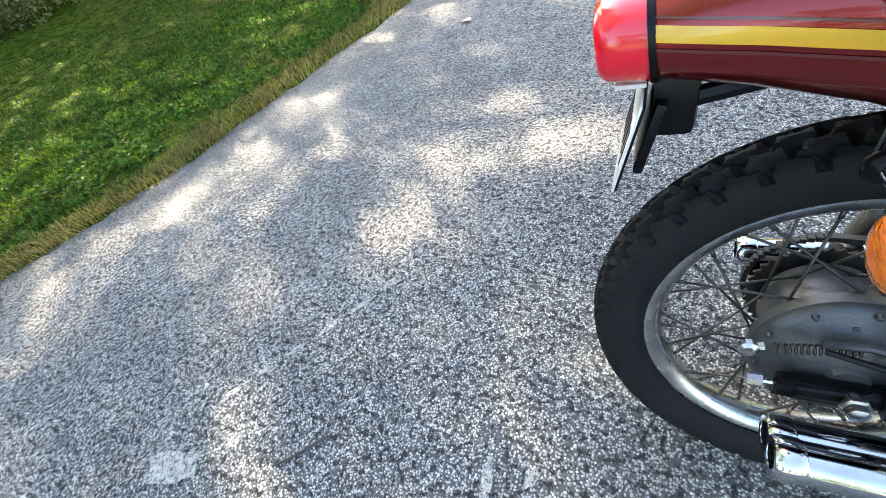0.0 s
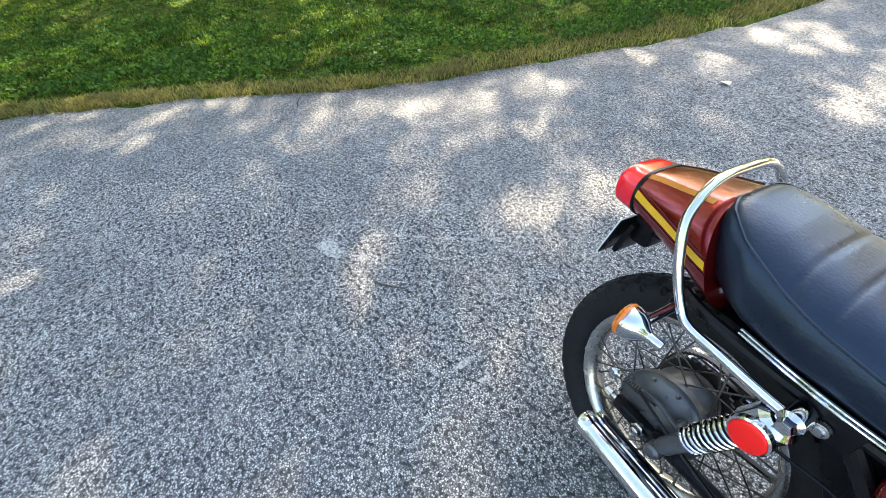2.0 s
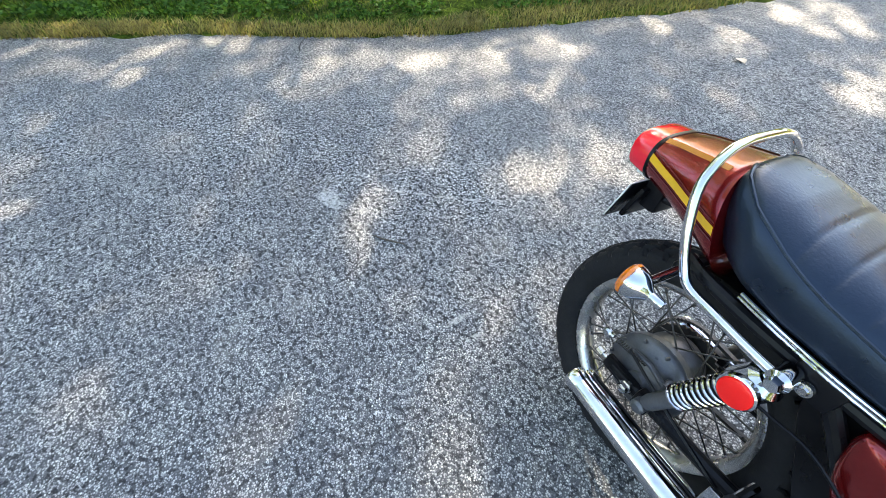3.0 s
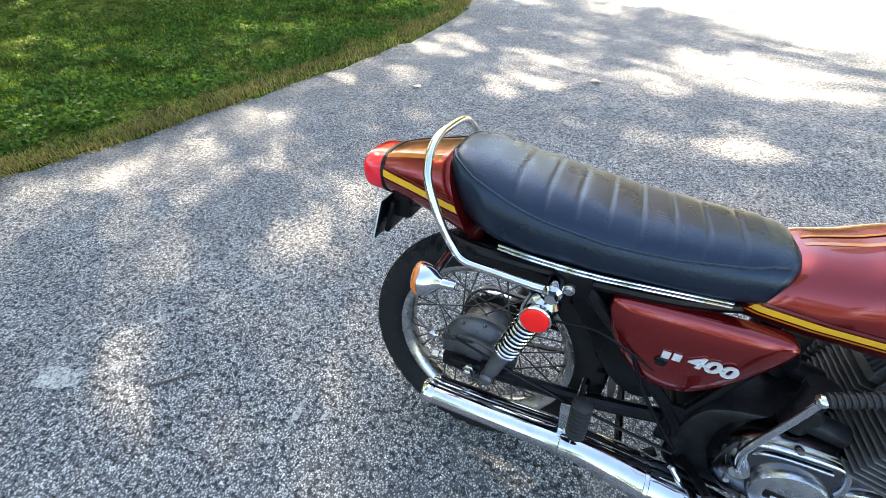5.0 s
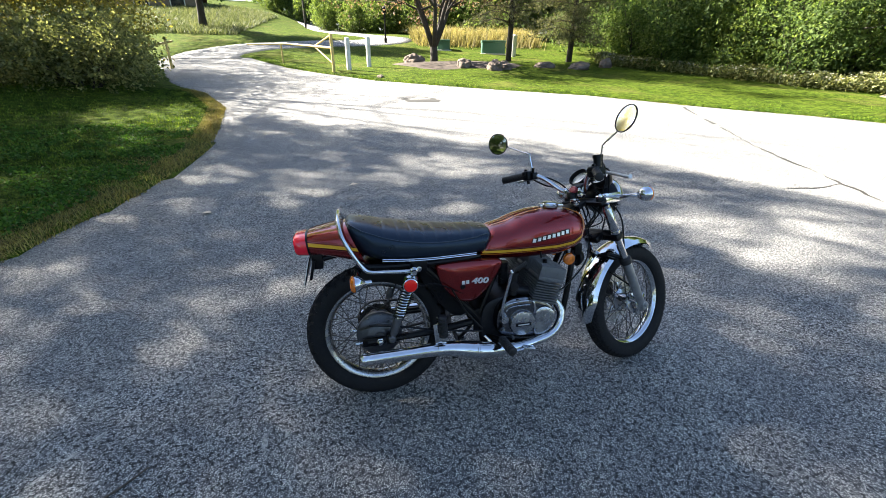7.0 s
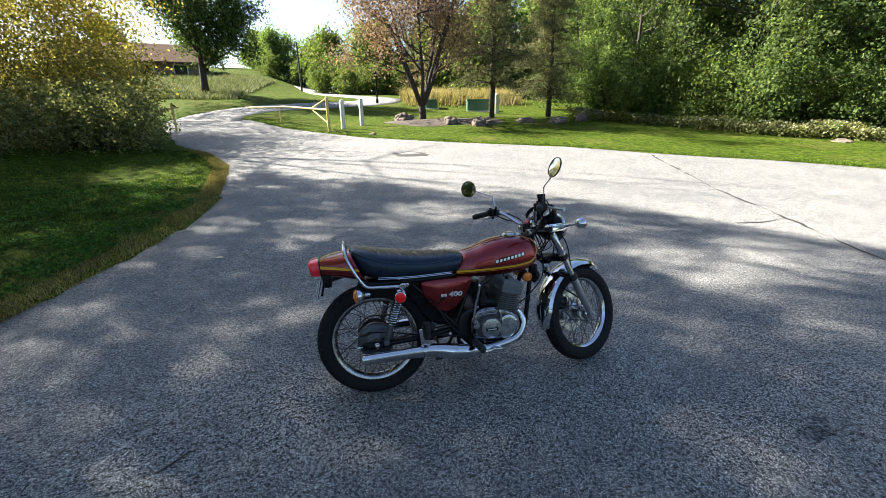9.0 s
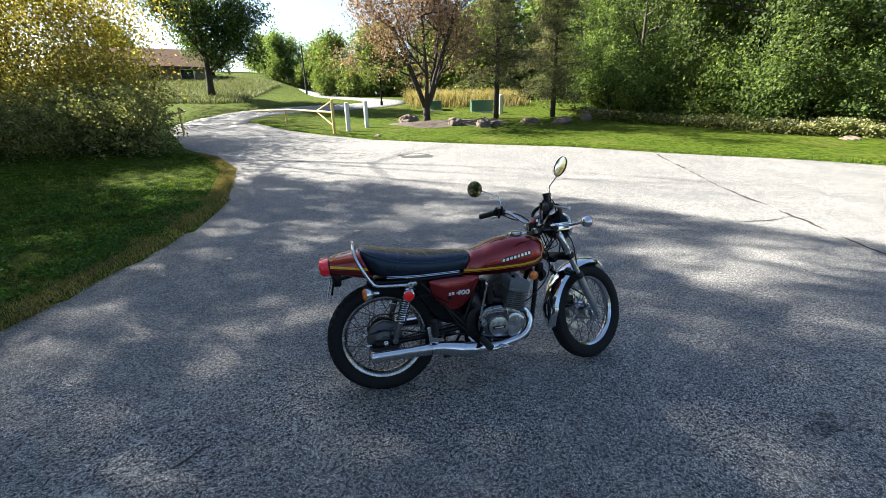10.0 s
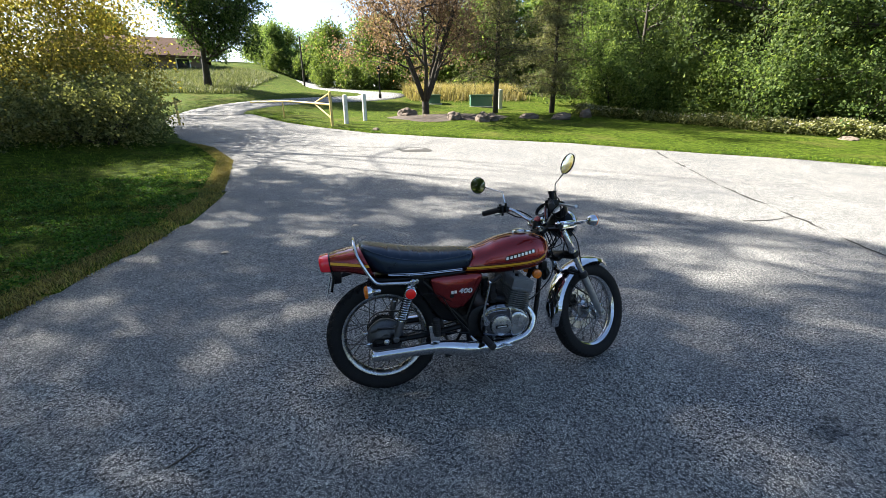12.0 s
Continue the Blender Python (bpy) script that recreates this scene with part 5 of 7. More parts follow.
panel_line = smooth_outline([(0.225, 0.672), (0.34, 0.672), (0.42, 0.52), (0.455, 0.42), (0.40, 0.385), (0.335, 0.43), (0.27, 0.53), (0.225, 0.60)], 3)
for s in SIDES:
    part("inner_panel", Geo().prism(panel_line, 0.088 * s, 0.106 * s, 0.006), BLACK, bike, "black inner panel behind the side cover")

# --- grab rail
rail = [(0.195, -0.188, 0.674), (0.15, -0.186, 0.672), (0.06, -0.182, 0.676), (0.0, -0.18, 0.682), (-0.03, -0.177, 0.71), (-0.06, -0.174, 0.76), (-0.093, -0.158, 0.825), (-0.104, -0.134, 0.86), (-0.11, -0.1, 0.883), (-0.112, -0.058, 0.894), (-0.112, 0, 0.896)]
line = rail + [(x, -y, z) for x, y, z in rail[-2::-1]]
part("grab_rail", Geo().tube(smooth_line(line, 5), 0.009, 12), CHROME, bike, "chrome grab rail round the seat's tail")

# --- turn signals
def signal(name, c, back, stalk_from, m=None, label="", neck=False):
    """A round signal: chrome pot, amber lens, chrome stalk; back is the way the lens faces."""
    c, back = Vector(c), Vector(back).normalized()
    q = back.to_track_quat("Z", "Y").to_matrix().to_4x4()
    put = (m if m is not None else Matrix()) @ Matrix.Translation(c) @ q
    dome = [(0.0, -0.042), (0.012, -0.041), (0.024, -0.033), (0.031, -0.02)]
    cone = [(0.0, -0.068), (0.009, -0.068), (0.0105, -0.065), (0.0105, -0.042), (0.015, -0.036), (0.024, -0.027), (0.031, -0.016)]
    pot = Geo().lathe((cone if neck else dome) + [(0.034, -0.004), (0.034, 0.002), (0.03, 0.002)], axis="z", seg=28).turned(put)
    ob = part(name, pot, CHROME, bike, label)
    lens = Geo().lathe([(0.034, 0.0), (0.034, 0.008), (0.029, 0.014), (0.018, 0.018), (0.0, 0.019)], axis="z", seg=28).turned(put)
    part("lens", lens, AMBERLENS, ob, "amber ribbed lens")
    a, b = Vector(stalk_from), c - back * 0.016
    d = (b - a).normalized()
    st = Geo().tube([a, a + d * 0.012, b - d * 0.02, b], [0.014, 0.009, 0.009, 0.011], 12)
    part("stalk", st.turned(m) if m is not None else st, CHROME, ob)
    return ob


for s in SIDES:
    sg = signal("turn_signal", (-0.062, 0.248 * s, 0.662), (-1, 0.12 * s, 0.02), (-0.045, 0.125 * s, 0.666), label="chrome turn signal with amber lens", neck=True)
    part("signal_bracket", Geo().tube([(-0.045, 0.12 * s, 0.666), (-0.03, 0.09 * s, 0.69)], 0.011, 8).ball((-0.048, 0.128 * s, 0.664), (0.016, 0.014, 0.016), 12, 8), BLACK, bike)

# --- side covers
cover_line = smooth_outline([(0.302, 0.669), (0.36, 0.673), (0.46, 0.673), (0.56, 0.671), (0.592, 0.664), (0.597, 0.645), (0.572, 0.596), (0.53, 0.534), (0.478, 0.486), (0.434, 0.477), (0.386, 0.492), (0.345, 0.53), (0.314, 0.575), (0.297, 0.62), (0.291, 0.655)], 3)
for s in SIDES:
    cov = part("side_cover", Geo().prism(cover_line, 0.115 * s, 0.152 * s, 0.014, 0.008), RED, bike, "glossy dark red three-cornered side cover", sharp=50)
    # Silver line on the cover's raised top lip: a painted highlight
    part("edge_highlight", Geo().tube([(x, 0.1445 * s, z) for x, z in smooth_outline([(0.312, 0.66), (0.45, 0.664), (0.585, 0.652), (0.5, 0.652), (0.4, 0.652)], 1)[:3]], 0.0022, 6), SILVER, cov)
    part("cover_knob", Geo().lathe([(0.0, 0.001 * s), (0.009, 0.0025 * s), (0.012, 0.0), (0.012, -0.01 * s)], (0.408, 0.162 * s, 0.56), seg=16), BLACK, cov)
    for k in range(2):
        part("badge_block", Geo().box((0.411 + 0.0185 * k, 0.1625 * s, 0.581 + 0.001 * k), (0.0145, 0.003, 0.017), 0.001), SILVER, cov, "plain silver block")
    text = bpy.data.curves.new("badge_digits", "FONT")
    text.body, text.size, text.extrude, text.offset, text.shear = "400", 0.0365, 0.0015, 0.0014, 0.12
    text.materials.append(SILVER)
    dig = new("badge_digits", text)
    dig.parent = cov
    dig.matrix_local = pose(0.448, -0.163, 0.5735, 90, 2, 0) if s < 0 else pose(0.55, 0.163, 0.5665, 90, 0, 180)
    dig.scale = (1.42, 1, 1)
    tagged(dig, "silver raised number 400")

# --- engine
case = Geo().prism(smooth_outline([(0.50, 0.33), (0.52, 0.43), (0.58, 0.47), (0.7, 0.48), (0.84, 0.44), (0.875, 0.38), (0.85, 0.28), (0.78, 0.235), (0.6, 0.23), (0.52, 0.26)], 4), 0.17, -0.135, 0.01)
engine = part("engine", case, DARKCASE, bike, "air-cooled three-cylinder engine of dull grey alloy")
shell = smooth_outline([(0.565, 0.355), (0.575, 0.43), (0.625, 0.477), (0.70, 0.485), (0.78, 0.468), (0.845, 0.42), (0.868, 0.375), (0.845, 0.315), (0.80, 0.265), (0.72, 0.258), (0.635, 0.27), (0.585, 0.30)], 4)
for s in SIDES:
    part("side_case", Geo().prism(shell, 0.12 * s, 0.183 * s, 0.018, 0.004), CASEPOLISH, engine, "polished alloy engine cover")
round_cover = Geo().lathe([(0.064, -0.17), (0.064, -0.196), (0.060, -0.203), (0.052, -0.2045), (0.044, -0.206), (0.0, -0.208)], (0.69, 0, 0.358), seg=40)
part("round_cover", round_cover, COVER, engine, "round brushed alloy cover")
clutch = Geo().prism(smooth_outline([(0.755, 0.288), (0.752, 0.35), (0.758, 0.415), (0.80, 0.432), (0.845, 0.405), (0.86, 0.372), (0.842, 0.325), (0.805, 0.283)], 4), -0.16, -0.197, 0.012, 0.002)
part("clutch_cover", clutch, COVER, engine, "brushed alloy cover")
part("round_cover_badge", Geo().box((0.69, -0.2085, 0.357), (0.076, 0.003, 0.017), 0.002), BLACK, engine, "black oblong plate")
part("badge_bar", Geo().box((0.69, -0.2105, 0.357), (0.056, 0.002, 0.006), 0.0005), SILVER, engine)
part("case_rib", Geo().tube(smooth_line([(0.6, -0.176, 0.44), (0.63, -0.185, 0.462), (0.7, -0.187, 0.468), (0.74, -0.187, 0.46), (0.752, -0.19, 0.425), (0.75, -0.19, 0.40)], 4), 0.005, 8), COVER, engine)
part("case_rib", Geo().tube(smooth_line([(0.61, -0.18, 0.42), (0.625, -0.188, 0.44), (0.66, -0.189, 0.447), (0.725, -0.189, 0.447)], 4), 0.0035, 8), COVER, engine)
BOLT = Geo().lathe([(0.0, -0.008), (0.006, -0.008), (0.0065, 0.0)], seg=8).mesh("cover_bolt", STEEL)
for x, z in ((0.60, 0.33), (0.585, 0.40), (0.665, 0.475), (0.775, 0.462), (0.85, 0.40), (0.835, 0.31), (0.77, 0.27), (0.65, 0.275)):
    part("cover_bolt", BOLT, STEEL, engine, m=Matrix.Translation((x, -0.183, z)))

axis_up = Vector((0.262, 0, 0.965)).normalized()
axis_fwd = Vector((0.965, 0, -0.262)).normalized()
base = Vector((0.785, 0, 0.45))
turn_cyl = Matrix((axis_fwd, (0, 1, 0), axis_up)).transposed().to_4x4()
FLAT_FIN = Geo().box((0, 0, 0), (0.13, 0.128, 0.004), 0.0015).mesh("fin", FIN)
HEAD_FIN = Geo().box((0, 0, 0), (0.122, 0.0045, 0.066), 0.0018).mesh("fin", FIN)
EDGE_FIN = Geo().box((0, 0, 0), (0.128, 0.0045, 0.058), 0.0018).mesh("fin", FIN)
for cy in (-0.142, 0.0, 0.142):
    g = Geo()
    g.tube([base + Vector((0, cy, 0)), base + axis_up * 0.11 + Vector((0, cy, 0))], 0.045, 18)
    part("cylinder", g, FIN, engine, "grey alloy cylinder")
    for k in range(8):
        part("fin", FLAT_FIN, FIN, engine, m=Matrix.Translation(base + axis_up * (0.012 + 0.0125 * k) + Vector((0, cy, 0))) @ turn_cyl)
    part("cylinder_head", Geo().box(base + axis_up * 0.12 + Vector((0, cy, 0)), (0.126, 0.12, 0.018), 0.004, turn_cyl), FIN, engine, "grey cylinder head")
    for k in range(9):
        part("fin", EDGE_FIN if k in (0, 8) else HEAD_FIN, FIN, engine, m=Matrix.Translation(base + axis_up * 0.15 + Vector((0, cy - 0.056 + 0.014 * k, 0))) @ turn_cyl)
    plug = Geo().tube([base + axis_up * 0.17 + Vector((-0.02, cy, 0)), base + axis_up * 0.205 + Vector((-0.03, cy, 0))], [0.013, 0.011], 10)
    part("plug_cap", plug, BLACK, engine)
    carb = Geo().tube([base + axis_up * 0.05 + Vector((-0.07, cy, 0)), base + axis_up * 0.055 + Vector((-0.14, cy, 0.01))], 0.022, 12)
    carb.tube([(0.655, cy, 0.49), (0.655, cy, 0.585)], [0.024, 0.022], 14).tube([(0.655, cy, 0.585), (0.655, cy, 0.6)], 0.026, 14)
    carb.lathe([(0.0, -0.026), (0.02, -0.026), (0.024, -0.02), (0.024, 0.02)], (0.655, cy, 0.535), seg=14)
    part("carburettor", carb, DARKCASE, bike)
plug_wire = Geo()
for cy in (-0.142, 0.0, 0.142):
    plug_wire.tube(smooth_line([(0.79, cy, 0.655), (0.8, cy * 0.8, 0.685), (0.85, cy * 0.4, 0.69), (0.93, 0, 0.67)], 5), 0.004, 6)
part("ignition_lead", plug_wire, BLACK, bike)
part("horn", Geo().lathe([(0.0, 0.03), (0.03, 0.03), (0.045, 0.01), (0.047, 0.0), (0.03, -0.006), (0.0, -0.006)], (1.035, -0.03, 0.60), "x", 20).box((1.02, -0.06, 0.655), (0.04, 0.03, 0.06), 0.01), BLACK, bike)
for s in SIDES:
    f = 1 if s > 0 else -1
    amber = part("side_reflector", Geo().lathe([(0.0, 0.012 * f), (0.02, 0.011 * f), (0.028, 0.007 * f), (0.03, 0.0), (0.03, -0.006 * f), (0.0, -0.008 * f)], (0.972, 0.075 * s, 0.61), seg=26), AMBERLENS, bike, "round amber reflector below the tank")
    part("reflector_mount", Geo().tube([(0.972, 0.07 * s, 0.61), (0.985, 0.02 * s, 0.63)], 0.01, 8), BLACK, amber)

# --- exhausts: two to the right, one to the left
def exhaust(y, dz, dx, head_y):
    mid = [(-0.052 + dx, 0.292), (0.1, 0.293), (0.285, 0.295), (0.38, 0.283), (0.46, 0.265), (0.53, 0.256), (0.6, 0.252), (0.66, 0.252), (0.74, 0.256), (0.82, 0.268), (0.872, 0.294), (0.9, 0.335), (0.903, 0.378), (0.885, 0.415), (0.85, 0.44)]
    rad = [0.0265, 0.0275, 0.0305, 0.036, 0.041, 0.039, 0.028, 0.0215] + [0.0205] * 7
    pts = []
    for i, (x, z) in enumerate(mid):
        k = min(1, max(0, (i - 7) / 6))
        pts.append((x, y + (head_y - y) * k, z + dz * (1 - k)))
    fine = smooth_line(pts, 4)
    radii = []
    for i in range(len(fine)):
        a = i / 4
        j = min(int(a), len(rad) - 2)
        radii.append(rad[j] + (rad[j + 1] - rad[j]) * (a - j))
    cut = 7 * 4
    muf = part("muffler", Geo().tube(fine[:cut + 1], radii[:cut + 1], 24, caps=False), CHROME, bike, "long tapering chrome muffler")
    end = fine[0]
    part("end_cap", Geo().lathe([(0.0265, 0.02), (0.0288, 0.016), (0.0288, -0.006), (0.025, -0.012), (0.017, -0.012), (0.015, 0.0), (0.013, 0.03), (0.0, 0.03)], tuple(end), "x", 24), CHROME, muf)
    part("outlet", Geo().lathe([(0.0, -0.004), (0.0155, -0.004), (0.0165, -0.011)], tuple(end), "x", 20), BLACK, muf, "sooty black outlet")
    band = fine[2 * 4]
    part("clamp", Geo().lathe([(0.0305, -0.012), (0.034, -0.01), (0.034, 0.01), (0.0305, 0.012)], tuple(band), "x", 24), CHROME, muf)
    part("joint_band", Geo().lathe([(0.04, -0.006), (0.0425, -0.004), (0.0425, 0.004), (0.04, 0.006)], tuple(fine[4 * 4]), "x", 24), CHROME, muf)
    pipe = part("exhaust_pipe", Geo().tube(fine[cut - 1:], radii[cut - 1:], 18), CHROME, bike, "chrome exhaust pipe")
    part("flange", Geo().tube([fine[-1] + Vector((0.012, 0, -0.006)), fine[-1] + Vector((-0.004, 0, 0.004))], 0.034, 14), FIN, pipe)


exhaust(-0.222, 0.0, 0.0, -0.142)
exhaust(-0.172, -0.034, 0.006, 0.0)
exhaust(0.2, 0.0, 0.0, 0.142)

# --- pegs, stands, pedals
def ribbed(a, b, r0, r1, n, seg=12):
    """A moulded rubber sleeve with n rings."""
    a, b = Vector(a), Vector(b)
    pts, rad = [a], [r0 * 0.75]
    for k in range(n):
        for u, r in ((0.05, r0), (0.2, r1), (0.65, r1), (0.8, r0)):
            pts.append(a.lerp(b, (k + u) / n))
            rad.append(r)
    return Geo().tube(pts + [b], rad + [r0 * 0.75], seg)


for s in SIDES:
    hanger = Geo().box((0.288, 0.222 * s, 0.35), (0.05, 0.006, 0.15), 0.003, pose(0, 0, 0, 0, -6, 0)).tube([(0.3, 0.12 * s, 0.40), (0.29, 0.22 * s, 0.40)], 0.009, 8)
    part("muffler_hanger", hanger, CHROME, bike, "chrome strap")
    rubber = ribbed((0.298, 0.247 * s, 0.372), (0.293, 0.249 * s, 0.474), 0.0175, 0.021, 8)
    part("passenger_peg", rubber, GRIPRUB, bike, "folded black rubber passenger peg")
    peg = ribbed((0.573, 0.235 * s, 0.312), (0.59, 0.34 * s, 0.302), 0.0175, 0.0205, 9)
    peg_ob = part("foot_peg", peg, GRIPRUB, bike, "ribbed black rubber foot peg")
    part("peg_bar", Geo().tube([(0.53, 0.1 * s, 0.265), (0.56, 0.2 * s, 0.302), (0.573, 0.238 * s, 0.312)], 0.01, 10), BLACK, peg_ob)
pedal = Geo().tube(smooth_line([(0.5, -0.2, 0.32), (0.55, -0.225, 0.275), (0.6, -0.245, 0.25), (0.655, -0.25, 0.248), (0.69, -0.25, 0.255)], 5), 0.007, 10)
pedal.box((0.705, -0.252, 0.258), (0.055, 0.036, 0.009), 0.004, pose(0, 0, 0, 0, 12, 0))
part("brake_pedal", pedal, CHROME, bike, "chrome brake pedal")
part("brake_rod", Geo().tube(smooth_line([(0.5, -0.175, 0.33), (0.3, -0.17, 0.36), (0.12, -0.165, 0.4), (-0.02, -0.13, 0.405)], 5), 0.004, 6), BLACK, bike)
kick = Geo().tube(smooth_line([(0.596, -0.16, 0.395), (0.596, -0.203, 0.393), (0.586, -0.212, 0.412), (0.578, -0.215, 0.452), (0.586, -0.22, 0.51), (0.603, -0.224, 0.585), (0.612, -0.226, 0.632)], 5), 0.0068, 12)
kick.lathe([(0.0, -0.014), (0.018, -0.014), (0.02, 0.0), (0.018, 0.02)], (0.596, -0.198, 0.393), seg=18).ball((0.613, -0.226, 0.637), (0.011, 0.011, 0.011), 12, 8)
kick_ob = part("kick_starter", kick, CHROME, bike, "chrome kick starter lever")
kr = ribbed((0.617, -0.226, 0.641), (0.682, -0.22, 0.672), 0.0098, 0.0122, 9)
part("pedal_rubber", kr, GRIPRUB, kick_ob)
stand = Geo().tube([(0.55, 0.13, 0.22), (0.53, 0.2, 0.12), (0.5, 0.262, 0.04)], 0.011, 10).box((0.5, 0.27, 0.037), (0.06, 0.03, 0.008), 0.003)
part("side_stand", stand, BLACK, bike, "black steel side stand, folded out")
part("centre_stand", Geo().tube(smooth_line([(0.5, -0.1, 0.22), (0.44, -0.13, 0.2), (0.36, -0.14, 0.19)], 4), 0.012, 8).tube(smooth_line([(0.5, 0.1, 0.22), (0.44, 0.13, 0.2), (0.36, 0.14, 0.19)], 4), 0.012, 8).tube([(0.42, -0.13, 0.198), (0.42, 0.13, 0.198)], 0.01, 8), BLACK, bike)

# --- chain
chain = Geo()
gear = Vector((0.53, 0.085, 0.345))
path = [gear.lerp(REAR, k / 60) + Vector((0, 0, 0.04 + 0.054 * k / 60)) for k in range(60)]
path += [REAR + Vector((-0.094 * math.sin(math.pi * k / 30), 0, 0.094 * math.cos(math.pi * k / 30))) for k in range(30)]
path += [REAR.lerp(gear, k / 60) - Vector((0, 0, 0.094 - 0.054 * k / 60)) for k in range(60)]
path += [gear + Vector((0.04 * math.sin(math.pi * k / 14), 0, -0.04 * math.cos(math.pi * k / 14))) for k in range(15)]
path = [Vector((p.x, 0.085, p.z)) for p in path]
chain.tube(path, 0.0028, 5, closed=True)
for p, q in zip(path, path[1:]):
    chain.box((p + q) / 2, (0.0085, 0.012, 0.0085), 0)
part("drive_chain", chain, CHAINSTEEL, bike, "oily steel drive chain")

# --- handlebar group, turned with the steering
bar_line = [(1.02, 0, 0.925), (1.02, 0.05, 0.925), (1.005, 0.08, 0.94), (0.955, 0.13, 0.995), (0.925, 0.165, 1.016), (0.898, 0.2, 1.02), (0.84, 0.31, 1.004)]
full = [(0.815, -0.308, 1.0), (0.925, -0.2, 1.024), (0.945, -0.165, 1.02)] + [(x, -y, z) for x, y, z in bar_line[-4:0:-1]] + bar_line
handlebar = part("handlebar", Geo().tube(smooth_line(full, 6), 0.011, 12).turned(STEER), CHROME, bike, "raised chrome handlebar turned to the left")
for s in SIDES:
    bc = Geo().box((1.02, 0.04 * s, 0.92), (0.04, 0.03, 0.036), 0.008)
    for dx in (-0.014, 0.014):
        bc.lathe([(0.0, 0.008), (0.006, 0.008), (0.007, 0.0)], (1.02 + dx, 0.04 * s, 0.938), "z", 6)
    part("bar_clamp", bc.turned(STEER), CHROME, bike, "chrome handlebar clamp")
for s in SIDES:
    a, b = Vector((0.892, 0.212 * s, 1.019)), Vector((0.836, 0.318 * s, 1.003))
    if s < 0:
        a, b = Vector((0.92, -0.206, 1.023)), Vector((0.81, -0.313, 1.0))
    ahead = Matrix.Translation((0.028 if s < 0 else 0.0, 0, 0))
    g = ribbed(a, b, 0.0165, 0.018, 22, 14)
    part("grip", g.turned(STEER), GRIPRUB, handlebar, "ribbed black rubber grip")
    sw = Geo().box((0.902, 0.192 * s, 1.019), (0.052, 0.042, 0.05), 0.012).box((0.876, 0.194 * s, 1.03), (0.016, 0.022, 0.02), 0.004).box((0.914, 0.165 * s, 1.017), (0.034, 0.022, 0.036), 0.006).box((0.895, 0.188 * s, 0.99), (0.012, 0.012, 0.024), 0.003).box((0.89, 0.198 * s, 1.047), (0.014, 0.012, 0.012), 0.003)
    part("switch_housing", sw.turned(STEER @ ahead), BLACK, handlebar)
    lv = Geo().tube(smooth_line([(0.93, 0.165 * s, 1.016), (0.972, 0.19 * s, 1.012), (0.976, 0.25 * s, 1.0), (0.955, 0.31 * s, 0.99), (0.948, 0.332 * s, 0.99)], 5), [0.009] * 6 + [0.007] * 14 + [0.01], 8)
    part("lever", lv.turned(STEER @ ahead), ALLOY, handlebar, "alloy hand lever")
master = Geo().tube([(0.945, -0.195, 1.03), (0.945, -0.195, 1.075)], 0.0165, 16).tube([(0.945, -0.195, 1.075), (0.945, -0.195, 1.09)], 0.02, 16).box((0.955, -0.185, 1.02), (0.055, 0.055, 0.034), 0.01).tube([(0.985, -0.18, 1.03), (0.985, -0.18, 1.075), (0.985, -0.18, 1.09)], [0.01, 0.01, 0.013], 10)
part("master_cylinder", master.turned(STEER), BLACK, handlebar, "black brake fluid reservoir")

# --- mirrors
def rear_mirror(c, foot, knee, face):
    c, face = Vector(c), Vector(face).normalized()
    q = Matrix.Translation(c) @ face.to_track_quat("Z", "Y").to_matrix().to_4x4()
    shell_g = Geo().lathe([(0.0, -0.022), (0.02, -0.02), (0.04, -0.013), (0.052, -0.003), (0.054, 0.003), (0.051, 0.004)], axis="z", seg=32).turned(q)
    ob = part("rear_view_mirror", shell_g, CHROME, bike, "round chrome rear-view mirror on a bent stem")
    part("glass", Geo().lathe([(0.051, 0.003), (0.03, 0.0045), (0.0, 0.005)], axis="z", seg=32).turned(q), MIRROR, ob)
    part("rim_seal", Geo().lathe([(0.0505, 0.004), (0.0525, 0.0065), (0.0545, 0.004), (0.0545, 0.0), (0.0525, 0.0)], axis="z", seg=32).turned(q), BLACK, ob)
    part("stem", Geo().tube(smooth_line([foot, Vector(foot).lerp(Vector(knee), 0.8), knee, Vector(knee).lerp(c - face * 0.015, 0.3), c - face * 0.015], 5), 0.0038, 8), CHROME, ob)
    part("stem_nut", Geo().tube([Vector(foot) - Vector((0, 0, 0.006)), Vector(foot) + Vector((0, 0, 0.022))], 0.008, 6), BLACK, ob)


def steered(p):
    return STEER @ Vector(p)


rear_mirror((0.735, 0.335, 1.137), steered((0.912, 0.17, 1.035)), steered((0.905, 0.185, 1.125)), (-0.69, -0.72, 0.05))
rear_mirror((1.0, -0.345, 1.272), steered((0.982, -0.182, 1.07)), steered((0.975, -0.2, 1.13)), (-0.94, -0.04, 0.33))

